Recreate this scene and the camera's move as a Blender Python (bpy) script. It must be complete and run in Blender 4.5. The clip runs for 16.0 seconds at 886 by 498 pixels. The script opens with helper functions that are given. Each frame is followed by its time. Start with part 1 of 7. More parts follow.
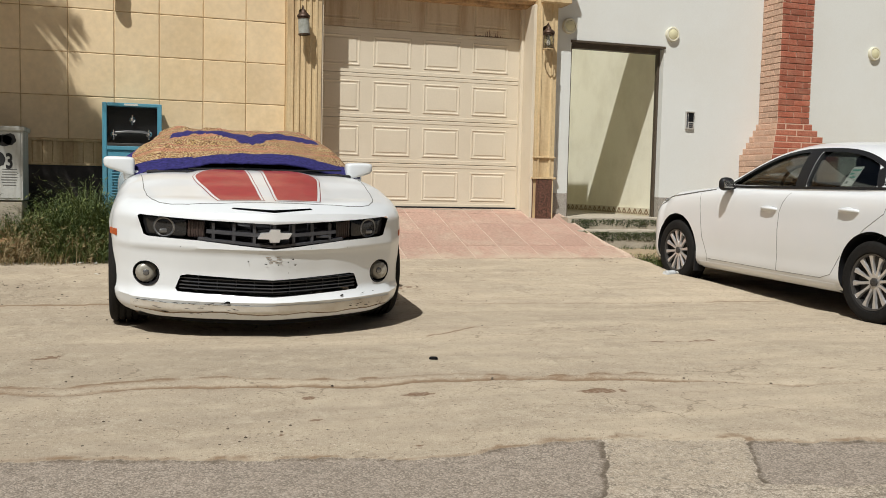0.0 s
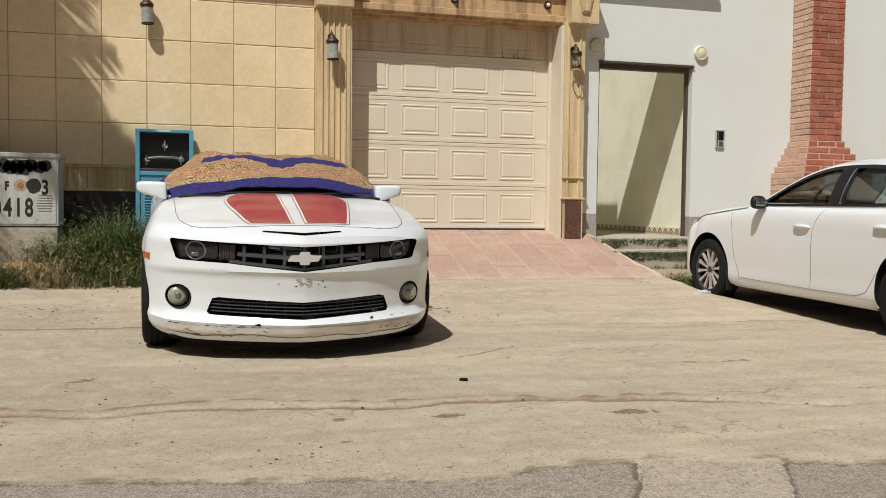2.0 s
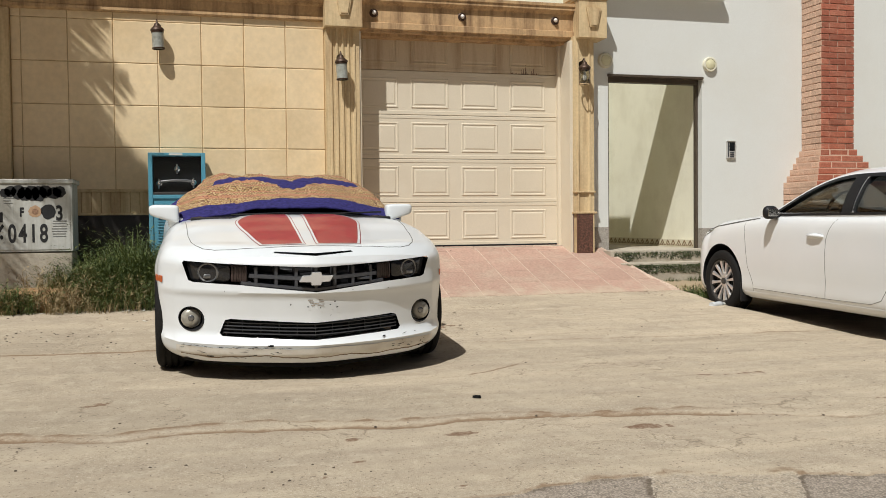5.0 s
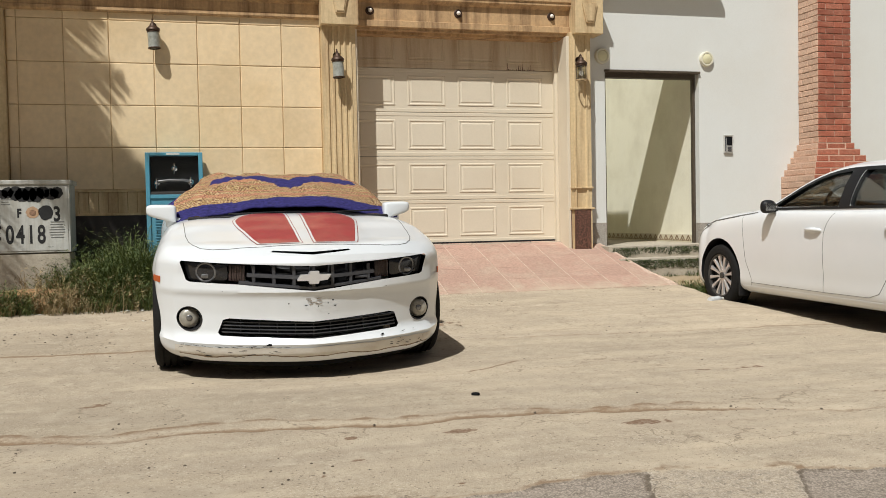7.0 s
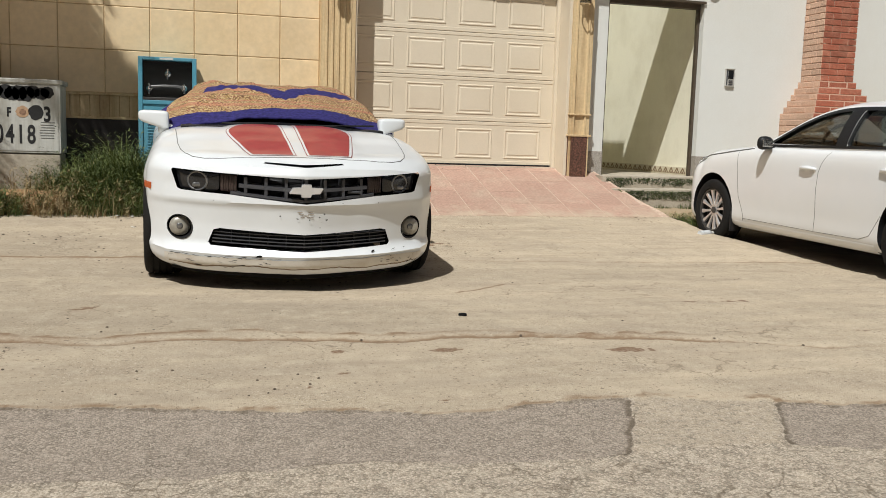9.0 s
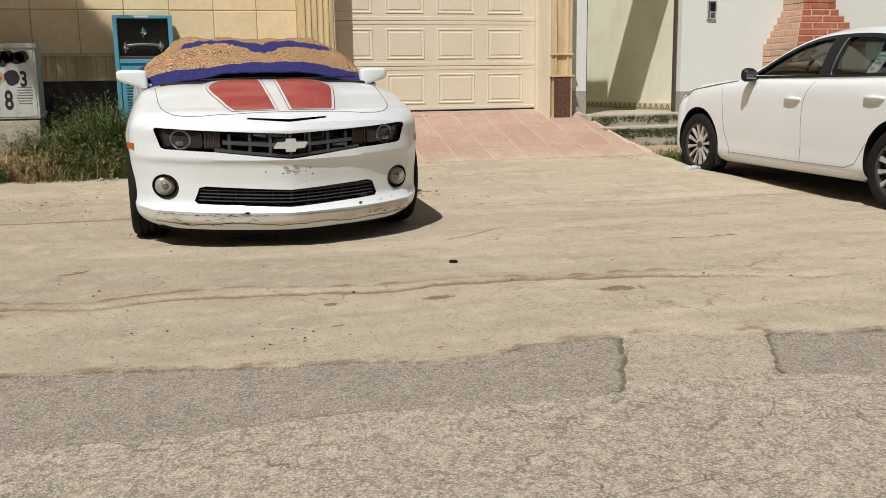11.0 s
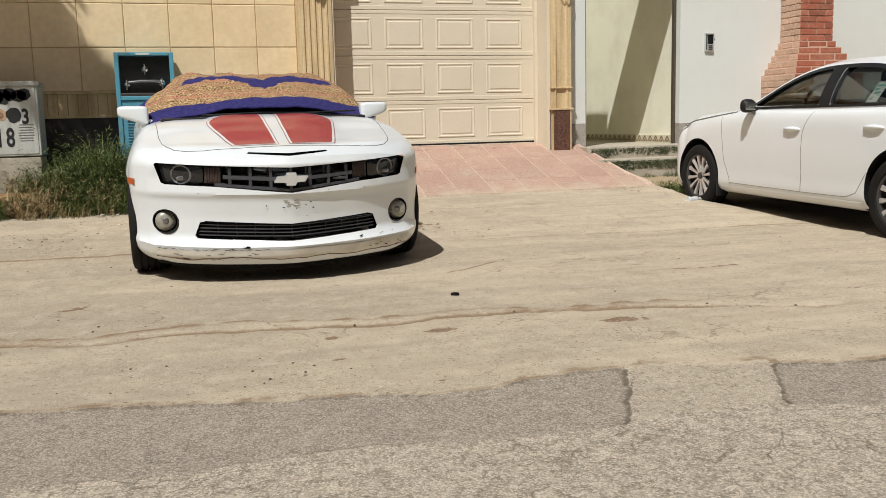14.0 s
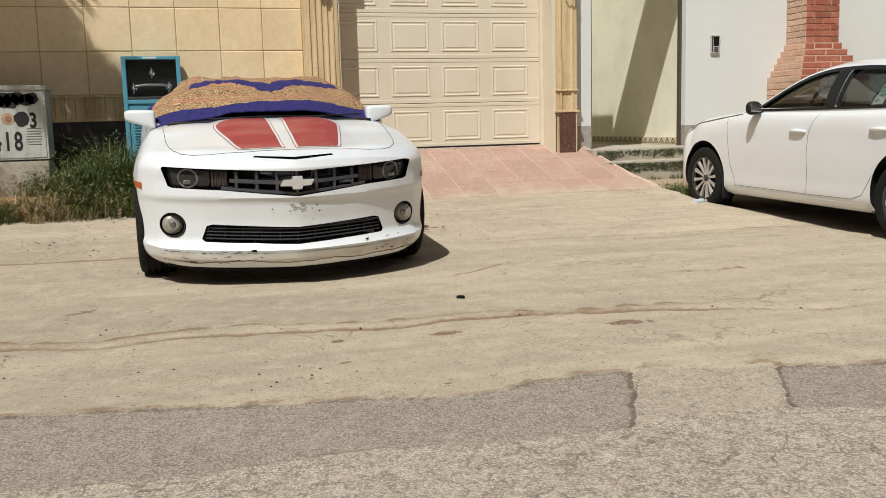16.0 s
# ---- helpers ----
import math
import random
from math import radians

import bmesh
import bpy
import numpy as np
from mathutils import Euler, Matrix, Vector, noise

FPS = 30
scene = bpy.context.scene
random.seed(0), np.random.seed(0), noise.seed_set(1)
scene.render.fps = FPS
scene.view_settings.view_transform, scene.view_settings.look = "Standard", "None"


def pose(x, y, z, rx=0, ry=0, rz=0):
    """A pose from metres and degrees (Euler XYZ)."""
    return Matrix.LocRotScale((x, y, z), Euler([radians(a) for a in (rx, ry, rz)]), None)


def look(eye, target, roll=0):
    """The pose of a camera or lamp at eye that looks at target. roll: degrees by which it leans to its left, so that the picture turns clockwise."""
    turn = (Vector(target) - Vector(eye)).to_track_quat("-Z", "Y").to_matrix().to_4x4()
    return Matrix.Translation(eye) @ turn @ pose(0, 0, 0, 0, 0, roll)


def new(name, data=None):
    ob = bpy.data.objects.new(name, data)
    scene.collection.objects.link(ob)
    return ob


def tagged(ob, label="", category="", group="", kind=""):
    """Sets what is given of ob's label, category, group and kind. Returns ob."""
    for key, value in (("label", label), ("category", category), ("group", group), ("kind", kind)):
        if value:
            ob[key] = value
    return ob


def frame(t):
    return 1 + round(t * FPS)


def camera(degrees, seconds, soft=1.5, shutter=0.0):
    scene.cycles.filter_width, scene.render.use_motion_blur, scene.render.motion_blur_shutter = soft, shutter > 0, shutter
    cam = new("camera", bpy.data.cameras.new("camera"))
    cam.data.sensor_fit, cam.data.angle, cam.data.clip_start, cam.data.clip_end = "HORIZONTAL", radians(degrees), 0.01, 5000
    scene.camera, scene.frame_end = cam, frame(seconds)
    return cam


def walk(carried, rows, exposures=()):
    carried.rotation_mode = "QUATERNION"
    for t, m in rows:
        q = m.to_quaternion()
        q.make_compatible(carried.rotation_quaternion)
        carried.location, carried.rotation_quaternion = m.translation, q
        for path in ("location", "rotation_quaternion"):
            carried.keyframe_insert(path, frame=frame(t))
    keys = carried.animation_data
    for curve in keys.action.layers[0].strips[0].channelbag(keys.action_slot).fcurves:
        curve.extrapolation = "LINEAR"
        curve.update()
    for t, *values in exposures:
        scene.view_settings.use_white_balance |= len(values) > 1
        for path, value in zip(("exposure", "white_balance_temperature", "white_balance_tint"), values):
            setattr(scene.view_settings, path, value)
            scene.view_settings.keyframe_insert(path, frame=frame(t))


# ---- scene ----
cam = camera(52.0, 16.0, soft=0.6)


def aim(x, y, z, yaw, pitch, roll):
    """A camera pose from a place, yaw to the left from +y, pitch up and roll to the left."""
    return pose(x, y, z, 90 + pitch, 0, yaw) @ pose(0, 0, 0, 0, 0, roll)


PATH = [
    (0, aim(-0.033, 0.016, 0.995, -17.69, -4.14, 1.27)),
    (0.5, aim(-0.022, 0.018, 0.994, -17.48, -4.03, 1.16)),
    (1, aim(-0.032, 0.018, 0.997, -16.83, -3.70, 0.50)),
    (1.5, aim(-0.026, 0.013, 0.991, -15.87, -3.14, 0.56)),
    (2, aim(-0.030, 0.014, 0.989, -15.79, -2.78, 0.65)),
    (2.5, aim(-0.026, 0.014, 0.992, -15.65, -2.57, 0.65)),
    (3, aim(-0.013, 0.004, 1.001, -15.55, -2.47, 0.33)),
    (3.5, aim(-0.020, 0.002, 0.992, -15.48, -2.22, 0.31)),
    (4, aim(-0.012, 0.005, 0.993, -15.23, -2.10, -0.08)),
    (6.5, aim(-0.006, -0.005, 0.999, -14.78, -1.35, -0.84)),
    (7, aim(-0.000, -0.000, 1.000, -14.94, -1.95, -1.12)),
    (7.5, aim(0.002, 0.004, 1.003, -15.38, -2.95, -1.62)),
    (8, aim(-0.004, 0.022, 0.995, -15.49, -3.81, -1.33)),
    (8.5, aim(-0.017, 0.027, 0.988, -15.49, -4.64, 0.66)),
    (8.7, aim(-0.013, 0.022, 0.988, -15.52, -5.8, 1.2)),
    (9, aim(-0.007, 0.015, 0.989, -15.56, -6.87, 1.74)),
    (9.2, aim(0.005, 0.018, 0.982, -15.79, -10.26, 1.58)),
    (9.5, aim(0.004, 0.016, 0.985, -15.92, -11.55, 1.2)),
    (10.2, aim(0.0, 0.012, 0.99, -16.1, -11.5, 0.2)),
    (10.9, aim(-0.004, 0.008, 0.994, -16.22, -10.6, -0.8)),
    (11.3, aim(-0.006, 0.006, 0.997, -16.28, -8.27, -1.17)),
    (11.5, aim(-0.002, 0.020, 0.980, -16.33, -6.81, -1.32)),
    (12, aim(0.001, 0.013, 0.994, -16.26, -6.43, -1.07)),
    (12.5, aim(-0.002, 0.010, 0.985, -16.24, -6.46, -0.77)),
    (13, aim(0.002, 0.010, 0.996, -16.24, -6.92, -1.21)),
    (13.5, aim(-0.000, 0.016, 0.989, -16.24, -7.75, -1.27)),
    (14, aim(0.002, 0.030, 0.982, -16.20, -8.06, -1.39)),
    (14.5, aim(0.003, 0.016, 0.987, -16.14, -8.05, -1.26)),
    (15, aim(0.006, 0.014, 0.997, -15.96, -8.06, -1.55)),
    (15.5, aim(0.008, 0.018, 0.989, -15.85, -7.95, -1.64)),
    (16, aim(0.001, 0.014, 0.991, -15.81, -7.93, -1.52)),
]
EXPOSURES = [(0, -0.09), (4, -0.09), (6.3, -0.03), (9.2, -0.06), (11.3, -0.04), (16, -0.04)]
walk(cam, PATH, EXPOSURES)

# ---- light ----
SUN = Vector((-0.76, -1.0, 1.83)).normalized()
world = bpy.data.worlds.new("sky")
scene.world = world
world.use_nodes = True
wn = world.node_tree.nodes
sky = wn.new("ShaderNodeTexSky")
sky.sky_type = "NISHITA"
sky.sun_disc = False
sky.sun_elevation = math.asin(SUN.z)
sky.sun_rotation = math.atan2(SUN.x, SUN.y)
sky.dust_density = 6.0
wn["Background"].inputs["Strength"].default_value = 0.026
world.node_tree.links.new(sky.outputs[0], wn["Background"].inputs["Color"])
sun_data = bpy.data.lights.new("sun", "SUN")
sun_data.energy = 4.55
sun_data.angle = radians(0.53)
sun_data.color = (0.995, 1.0, 0.985)
sun = new("sun", sun_data)
sun.matrix_world = look(SUN * 30, (0, 0, 0))

# ---- materials ----
def mat(name, color, rough=0.6, metal=0.0, grain=40.0, vary=0.12, stain=1.5, stain_amount=0.15, stain_color=None, bump=0.15, spec=0.5, coat=0.0, piece=0.0, streak=False):
    """A surface with fine grain, larger stains and relief, in metres of the world."""
    m = bpy.data.materials.new(name)
    m.use_nodes = True
    t = m.node_tree
    n, l = t.nodes, t.links
    b = n["Principled BSDF"]
    co = n.new("ShaderNodeNewGeometry").outputs["Position"]
    fine = n.new("ShaderNodeTexNoise")
    fine.inputs["Scale"].default_value, fine.inputs["Detail"].default_value = grain, 6
    l.new(co, fine.inputs["Vector"])
    big = n.new("ShaderNodeTexNoise")
    big.inputs["Scale"].default_value, big.inputs["Detail"].default_value, big.inputs["Roughness"].default_value = stain, 7, 0.65
    if streak:
        mp = n.new("ShaderNodeMapping")
        mp.inputs["Scale"].default_value = (5.0, 5.0, 0.45)
        l.new(co, mp.inputs["Vector"])
        l.new(mp.outputs[0], big.inputs["Vector"])
    else:
        l.new(co, big.inputs["Vector"])
    ramp = n.new("ShaderNodeMapRange")
    ramp.inputs[1].default_value, ramp.inputs[2].default_value = 0.45, 0.75
    l.new(big.outputs["Fac"], ramp.inputs[0])
    amt = n.new("ShaderNodeMath")
    amt.operation = "MULTIPLY"
    amt.inputs[1].default_value = stain_amount
    l.new(ramp.outputs[0], amt.inputs[0])
    mix = n.new("ShaderNodeMix")
    mix.data_type = "RGBA"
    mix.inputs[6].default_value = (*color, 1)
    mix.inputs[7].default_value = (*(stain_color or [c * 0.55 for c in color]), 1)
    l.new(amt.outputs[0], mix.inputs[0])
    hsv = n.new("ShaderNodeHueSaturation")
    val = n.new("ShaderNodeMapRange")
    val.inputs[1].default_value, val.inputs[2].default_value = 0.25, 0.75
    val.inputs[3].default_value, val.inputs[4].default_value = 1 - vary, 1 + vary
    l.new(fine.outputs["Fac"], val.inputs[0])
    out = val.outputs[0]
    if piece:
        rnd = n.new("ShaderNodeObjectInfo").outputs["Random"]
        pr = n.new("ShaderNodeMapRange")
        pr.inputs[3].default_value, pr.inputs[4].default_value = 1 - piece, 1 + piece
        l.new(rnd, pr.inputs[0])
        mul = n.new("ShaderNodeMath")
        mul.operation = "MULTIPLY"
        l.new(out, mul.inputs[0])
        l.new(pr.outputs[0], mul.inputs[1])
        out = mul.outputs[0]
    l.new(out, hsv.inputs["Value"])
    l.new(mix.outputs[2], hsv.inputs["Color"])
    l.new(hsv.outputs[0], b.inputs["Base Color"])
    b.inputs["Roughness"].default_value, b.inputs["Metallic"].default_value = rough, metal
    b.inputs["Specular IOR Level"].default_value, b.inputs["Coat Weight"].default_value = spec, coat
    b.inputs["Coat Roughness"].default_value = 0.06
    if bump:
        bp = n.new("ShaderNodeBump")
        bp.inputs["Strength"].default_value, bp.inputs["Distance"].default_value = bump, 0.01
        l.new(fine.outputs["Fac"], bp.inputs["Height"])
        l.new(bp.outputs[0], b.inputs["Normal"])
    return m


def pave_mat():
    """Pink concrete pavers, dusty all over and sanded up at the foot of the ramp."""
    m = mat("pink_paver", (0.39, 0.25, 0.19), 0.9, grain=40, vary=0.22, stain=2.4, stain_amount=0.8, stain_color=(0.43, 0.335, 0.25), bump=0.7, piece=0.06)
    t = m.node_tree
    n, l = t.nodes, t.links
    b = n["Principled BSDF"]
    old = b.inputs["Base Color"].links[0].from_socket
    co = n.new("ShaderNodeNewGeometry").outputs["Position"]
    sep = n.new("ShaderNodeSeparateXYZ")
    l.new(co, sep.inputs[0])
    nz = n.new("ShaderNodeTexNoise")
    nz.inputs["Scale"].default_value, nz.inputs["Detail"].default_value, nz.inputs["Roughness"].default_value = 4.0, 7, 0.7
    l.new(co, nz.inputs["Vector"])
    foot = n.new("ShaderNodeMapRange")
    for k, v in enumerate((9.3, 9.7, 0.42, 0.14)):
        foot.inputs[k + 1].default_value = v
    l.new(sep.outputs[1], foot.inputs[0])
    add = n.new("ShaderNodeMath")
    l.new(foot.outputs[0], add.inputs[0])
    l.new(nz.outputs["Fac"], add.inputs[1])
    cut = n.new("ShaderNodeMapRange")
    cut.inputs[1].default_value, cut.inputs[2].default_value, cut.inputs[4].default_value = 0.72, 1.05, 0.92
    l.new(add.outputs[0], cut.inputs[0])
    mix = n.new("ShaderNodeMix")
    mix.data_type = "RGBA"
    mix.inputs[7].default_value = (0.46, 0.375, 0.275, 1)
    l.new(cut.outputs[0], mix.inputs[0])
    l.new(old, mix.inputs[6])
    l.new(mix.outputs[2], b.inputs["Base Color"])
    return m


def glass(name, tint=(0.75, 0.8, 0.78), rough=0.0, alpha=0.25):
    """A thin pane: mostly clear, with a mirror-like sheen."""
    m = bpy.data.materials.new(name)
    m.use_nodes = True
    t = m.node_tree
    n, l = t.nodes, t.links
    n.remove(n["Principled BSDF"])
    tr, gl, mx, fr = n.new("ShaderNodeBsdfTransparent"), n.new("ShaderNodeBsdfGlossy"), n.new("ShaderNodeMixShader"), n.new("ShaderNodeMapRange")
    lw, pw = n.new("ShaderNodeLayerWeight"), n.new("ShaderNodeMath")
    pw.operation = "POWER"
    pw.inputs[1].default_value = 4.0
    l.new(lw.outputs["Facing"], pw.inputs[0])
    l.new(pw.outputs[0], fr.inputs[0])
    fr.inputs[3].default_value, fr.inputs[4].default_value = 0.05, 0.7
    tr.inputs["Color"].default_value = (*tint, 1)
    gl.inputs["Roughness"].default_value = rough
    gl.inputs["Color"].default_value = (1, 1, 1, 1)
    l.new(fr.outputs[0], mx.inputs[0])
    l.new(tr.outputs[0], mx.inputs[1])
    l.new(gl.outputs[0], mx.inputs[2])
    l.new(mx.outputs[0], n["Material Output"].inputs["Surface"])
    return m


M_TILE = mat("cream_tile", (0.75, 0.585, 0.365), 0.42, grain=18, vary=0.07, stain=0.9, stain_amount=0.55, stain_color=(0.58, 0.4, 0.19), bump=0.06, piece=0.07)
M_GROUT = mat("tile_joint", (0.4, 0.26, 0.13), 0.9, bump=0.2)
M_STONE = mat("cream_stone", (0.61, 0.465, 0.265), 0.7, grain=30, vary=0.1, stain=1.6, stain_amount=0.75, stain_color=(0.24, 0.115, 0.04), bump=0.15, streak=True)
M_STAINED = mat("rain_stained_stone", (0.5, 0.325, 0.165), 0.75, grain=30, vary=0.14, stain=1.5, stain_amount=0.95, stain_color=(0.1, 0.045, 0.018), bump=0.15, streak=True)
M_DOOR = mat("garage_paint", (0.68, 0.6, 0.465), 0.5, grain=60, vary=0.03, stain=1.1, stain_amount=0.2, stain_color=(0.47, 0.36, 0.22), bump=0.03)
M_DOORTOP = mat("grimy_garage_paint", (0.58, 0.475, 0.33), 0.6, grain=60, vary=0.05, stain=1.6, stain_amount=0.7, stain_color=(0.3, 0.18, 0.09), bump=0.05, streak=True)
M_WHITE = mat("white_render", (0.67, 0.68, 0.645), 0.85, grain=90, vary=0.03, stain=0.9, stain_amount=0.22, stain_color=(0.55, 0.5, 0.4), bump=0.1)
M_YARD = mat("cream_render", (0.82, 0.79, 0.64), 0.85, grain=80, vary=0.04, stain=1.4, stain_amount=0.3, stain_color=(0.4, 0.34, 0.2), bump=0.1)
M_BRICK = mat("red_brick", (0.32, 0.098, 0.056), 0.85, grain=45, vary=0.22, stain=5, stain_amount=0.5, stain_color=(0.46, 0.24, 0.16), bump=0.5, piece=0.2)
M_MORTAR = mat("mortar", (0.5, 0.34, 0.25), 0.9, grain=60, vary=0.1, bump=0.3)
M_LIME = mat("pale_mortar", (0.56, 0.38, 0.28), 0.9, grain=60, vary=0.12, bump=0.3)
M_BRICKP = mat("dusty_brick", (0.52, 0.34, 0.24), 0.9, grain=45, vary=0.2, stain=5, stain_amount=0.6, stain_color=(0.6, 0.42, 0.3), bump=0.4, piece=0.12)
M_GRANITE = mat("brown_granite", (0.13, 0.06, 0.04), 0.35, grain=70, vary=0.9, stain=45, stain_amount=0.9, stain_color=(0.02, 0.015, 0.013), bump=0.02)
M_SPECKLE = mat("grey_granite", (0.34, 0.31, 0.27), 0.6, grain=90, vary=0.5, bump=0.1)
M_PLINTH = mat("dark_plinth", (0.02, 0.015, 0.012), 0.6, grain=60, vary=0.3)
M_STEEL = mat("brown_steel", (0.075, 0.056, 0.038), 0.55, 0.2, grain=60, vary=0.2, stain=6, stain_amount=0.4, stain_color=(0.16, 0.12, 0.08), bump=0.05)
M_PAVE = pave_mat()
M_JOINT = mat("sandy_joint", (0.5, 0.385, 0.295), 0.9, grain=50, vary=0.3, stain=6, stain_amount=0.7, stain_color=(0.36, 0.24, 0.18), bump=0.3)
M_CONC = mat("old_concrete", (0.42, 0.37, 0.29), 0.9, grain=40, vary=0.15, stain=2.5, stain_amount=0.5, stain_color=(0.2, 0.17, 0.12), bump=0.4)
M_MOSS = mat("mossy_concrete", (0.17, 0.145, 0.095), 0.95, grain=30, vary=0.4, stain=7, stain_amount=1.0, stain_color=(0.02, 0.023, 0.009), bump=0.9)
M_CAR = mat("white_car_paint", (0.71, 0.735, 0.74), 0.3, grain=8, vary=0.015, stain=2.5, stain_amount=0.14, stain_color=(0.62, 0.58, 0.5), bump=0.0, coat=0.6)
M_PEARL = mat("pearl_car_paint", (0.75, 0.765, 0.77), 0.3, grain=8, vary=0.015, stain=2.0, stain_amount=0.12, stain_color=(0.62, 0.57, 0.49), bump=0.0, coat=0.7)
M_RED = mat("faded_red_stripe", (0.31, 0.024, 0.03), 0.4, grain=12, vary=0.12, stain=4, stain_amount=0.3, stain_color=(0.42, 0.13, 0.1), bump=0.0, coat=0.3)
M_FLATBLACK = mat("flat_black", (0.008, 0.008, 0.008), 0.95, grain=40, vary=0.3, bump=0.1, spec=0.1)
M_DKRED = mat("dark_red_line", (0.22, 0.02, 0.02), 0.4, bump=0)
M_BLACK = mat("black_plastic", (0.012, 0.012, 0.013), 0.5, grain=60, vary=0.2, bump=0.05, spec=0.3)
M_GREYP = mat("grey_plastic", (0.05, 0.052, 0.058), 0.4, grain=60, vary=0.2, stain=6, stain_amount=0.3, stain_color=(0.14, 0.12, 0.1), bump=0.03)
M_RUBBER = mat("tyre_rubber", (0.011, 0.0105, 0.01), 0.85, grain=50, vary=0.25, stain=4, stain_amount=0.2, stain_color=(0.045, 0.036, 0.028), bump=0.2, spec=0.2)
M_ALLOY = mat("alloy", (0.66, 0.65, 0.64), 0.32, 0.75, grain=30, vary=0.06, bump=0.0)
M_DALLOY = mat("dark_alloy", (0.07, 0.066, 0.062), 0.4, 0.5, grain=30, vary=0.1, bump=0.0)
M_CHROME = mat("chrome", (0.62, 0.6, 0.56), 0.2, 1.0, grain=30, vary=0.05, bump=0.0)
M_BADGE = mat("badge_silver", (0.8, 0.8, 0.79), 0.3, 0.6, grain=30, vary=0.05, bump=0.0)
M_AMBER = mat("amber_plastic", (0.5, 0.1, 0.02), 0.3, bump=0)
M_TURN = mat("smoked_turn_lens", (0.06, 0.04, 0.035), 0.2, grain=90, vary=0.3, bump=0)
M_LAMP = mat("smoked_lens", (0.016, 0.016, 0.017), 0.16, grain=14, vary=0.5, bump=0, coat=0.15)
M_REFL = mat("lamp_reflector", (0.22, 0.22, 0.22), 0.25, 0.7, bump=0)
M_FOG = mat("dusty_fog_lens", (0.34, 0.32, 0.27), 0.35, 0.2, grain=40, vary=0.3, bump=0.05, coat=0.4)
M_SCUFF = mat("scuffed_lip", (0.68, 0.65, 0.58), 0.45, grain=14, vary=0.08, stain=3.5, stain_amount=0.9, stain_color=(0.32, 0.23, 0.15), bump=0.1)
M_DGLASS = mat("dark_glass", (0.012, 0.013, 0.014), 0.06, bump=0, spec=0.6)
M_GLASS = glass("car_glass", (0.62, 0.65, 0.63))
M_CLEAR = glass("clear_glass", (0.85, 0.86, 0.84))
M_INSIDE = mat("car_interior", (0.035, 0.032, 0.03), 0.8, bump=0.1)
M_GREYBOX = mat("grey_cabinet_paint", (0.47, 0.47, 0.43), 0.6, grain=30, vary=0.06, stain=2.2, stain_amount=0.75, stain_color=(0.24, 0.215, 0.16), bump=0.05, streak=True)
M_PAINTK = mat("black_spray_paint", (0.012, 0.012, 0.012), 0.7, grain=40, vary=0.3, bump=0.05)
M_ORANGE = mat("faded_sticker", (0.42, 0.27, 0.16), 0.7, grain=40, vary=0.2)
M_PAPER = mat("weathered_paper", (0.55, 0.55, 0.5), 0.8, grain=60, vary=0.15)
M_INK = mat("faded_ink", (0.16, 0.16, 0.15), 0.8, grain=60, vary=0.3)
M_BLUE = mat("blue_cooler_paint", (0.075, 0.27, 0.36), 0.45, grain=30, vary=0.08, stain=3, stain_amount=0.4, stain_color=(0.16, 0.25, 0.27), bump=0.05)
M_FROST = mat("frosted_lamp_glass", (0.36, 0.37, 0.33), 0.25, grain=30, vary=0.2, stain=9, stain_amount=0.6, stain_color=(0.16, 0.15, 0.11), bump=0)
M_CLOUDY = mat("clear_plastic", (0.55, 0.57, 0.58), 0.2, grain=40, vary=0.2, bump=0.1)
M_LAMPBODY = mat("cream_lamp_body", (0.68, 0.645, 0.5), 0.5, grain=60, vary=0.04, bump=0.02)
M_SILVER = mat("silver_plastic", (0.52, 0.51, 0.47), 0.4, 0.2, grain=60, vary=0.05, bump=0.02)
M_BRONZE = mat("dark_bronze", (0.07, 0.04, 0.025), 0.5, 0.5, grain=50, vary=0.2)
M_BULB = mat("white_bulb_glass", (0.8, 0.75, 0.68), 0.3, bump=0)
M_ROUND = mat("yellowed_lamp_lens", (0.66, 0.62, 0.4), 0.4, grain=40, vary=0.06, bump=0.03)
M_SOIL = mat("orange_soil", (0.33, 0.185, 0.085), 0.95, grain=30, vary=0.3, stain=5, stain_amount=0.7, stain_color=(0.17, 0.1, 0.05), bump=0.7)
M_STONEP = mat("pebble", (0.1, 0.075, 0.052), 0.9, grain=40, vary=0.3, bump=0.3)
M_BARK = mat("palm_bark", (0.16, 0.11, 0.07), 0.95, grain=30, vary=0.4, bump=0.8)
M_FROND = mat("palm_leaf", (0.07, 0.1, 0.035), 0.6, grain=20, vary=0.3)


def grass_mat(name, a, b):
    m = bpy.data.materials.new(name)
    m.use_nodes = True
    t = m.node_tree
    n, l = t.nodes, t.links
    r = n.new("ShaderNodeNewGeometry").outputs["Random Per Island"]
    cr = n.new("ShaderNodeValToRGB")
    cr.color_ramp.elements[0].color, cr.color_ramp.elements[1].color = (*a, 1), (*b, 1)
    l.new(r, cr.inputs[0])
    p = n["Principled BSDF"]
    l.new(cr.outputs[0], p.inputs["Base Color"])
    p.inputs["Roughness"].default_value = 0.6
    return m


M_GRASS = grass_mat("weed_blades", (0.025, 0.055, 0.01), (0.15, 0.175, 0.045))
M_GREENMOSS = grass_mat("moss_clumps", (0.015, 0.025, 0.006), (0.085, 0.1, 0.03))
M_DRY = grass_mat("dry_blades", (0.2, 0.15, 0.07), (0.34, 0.25, 0.12))


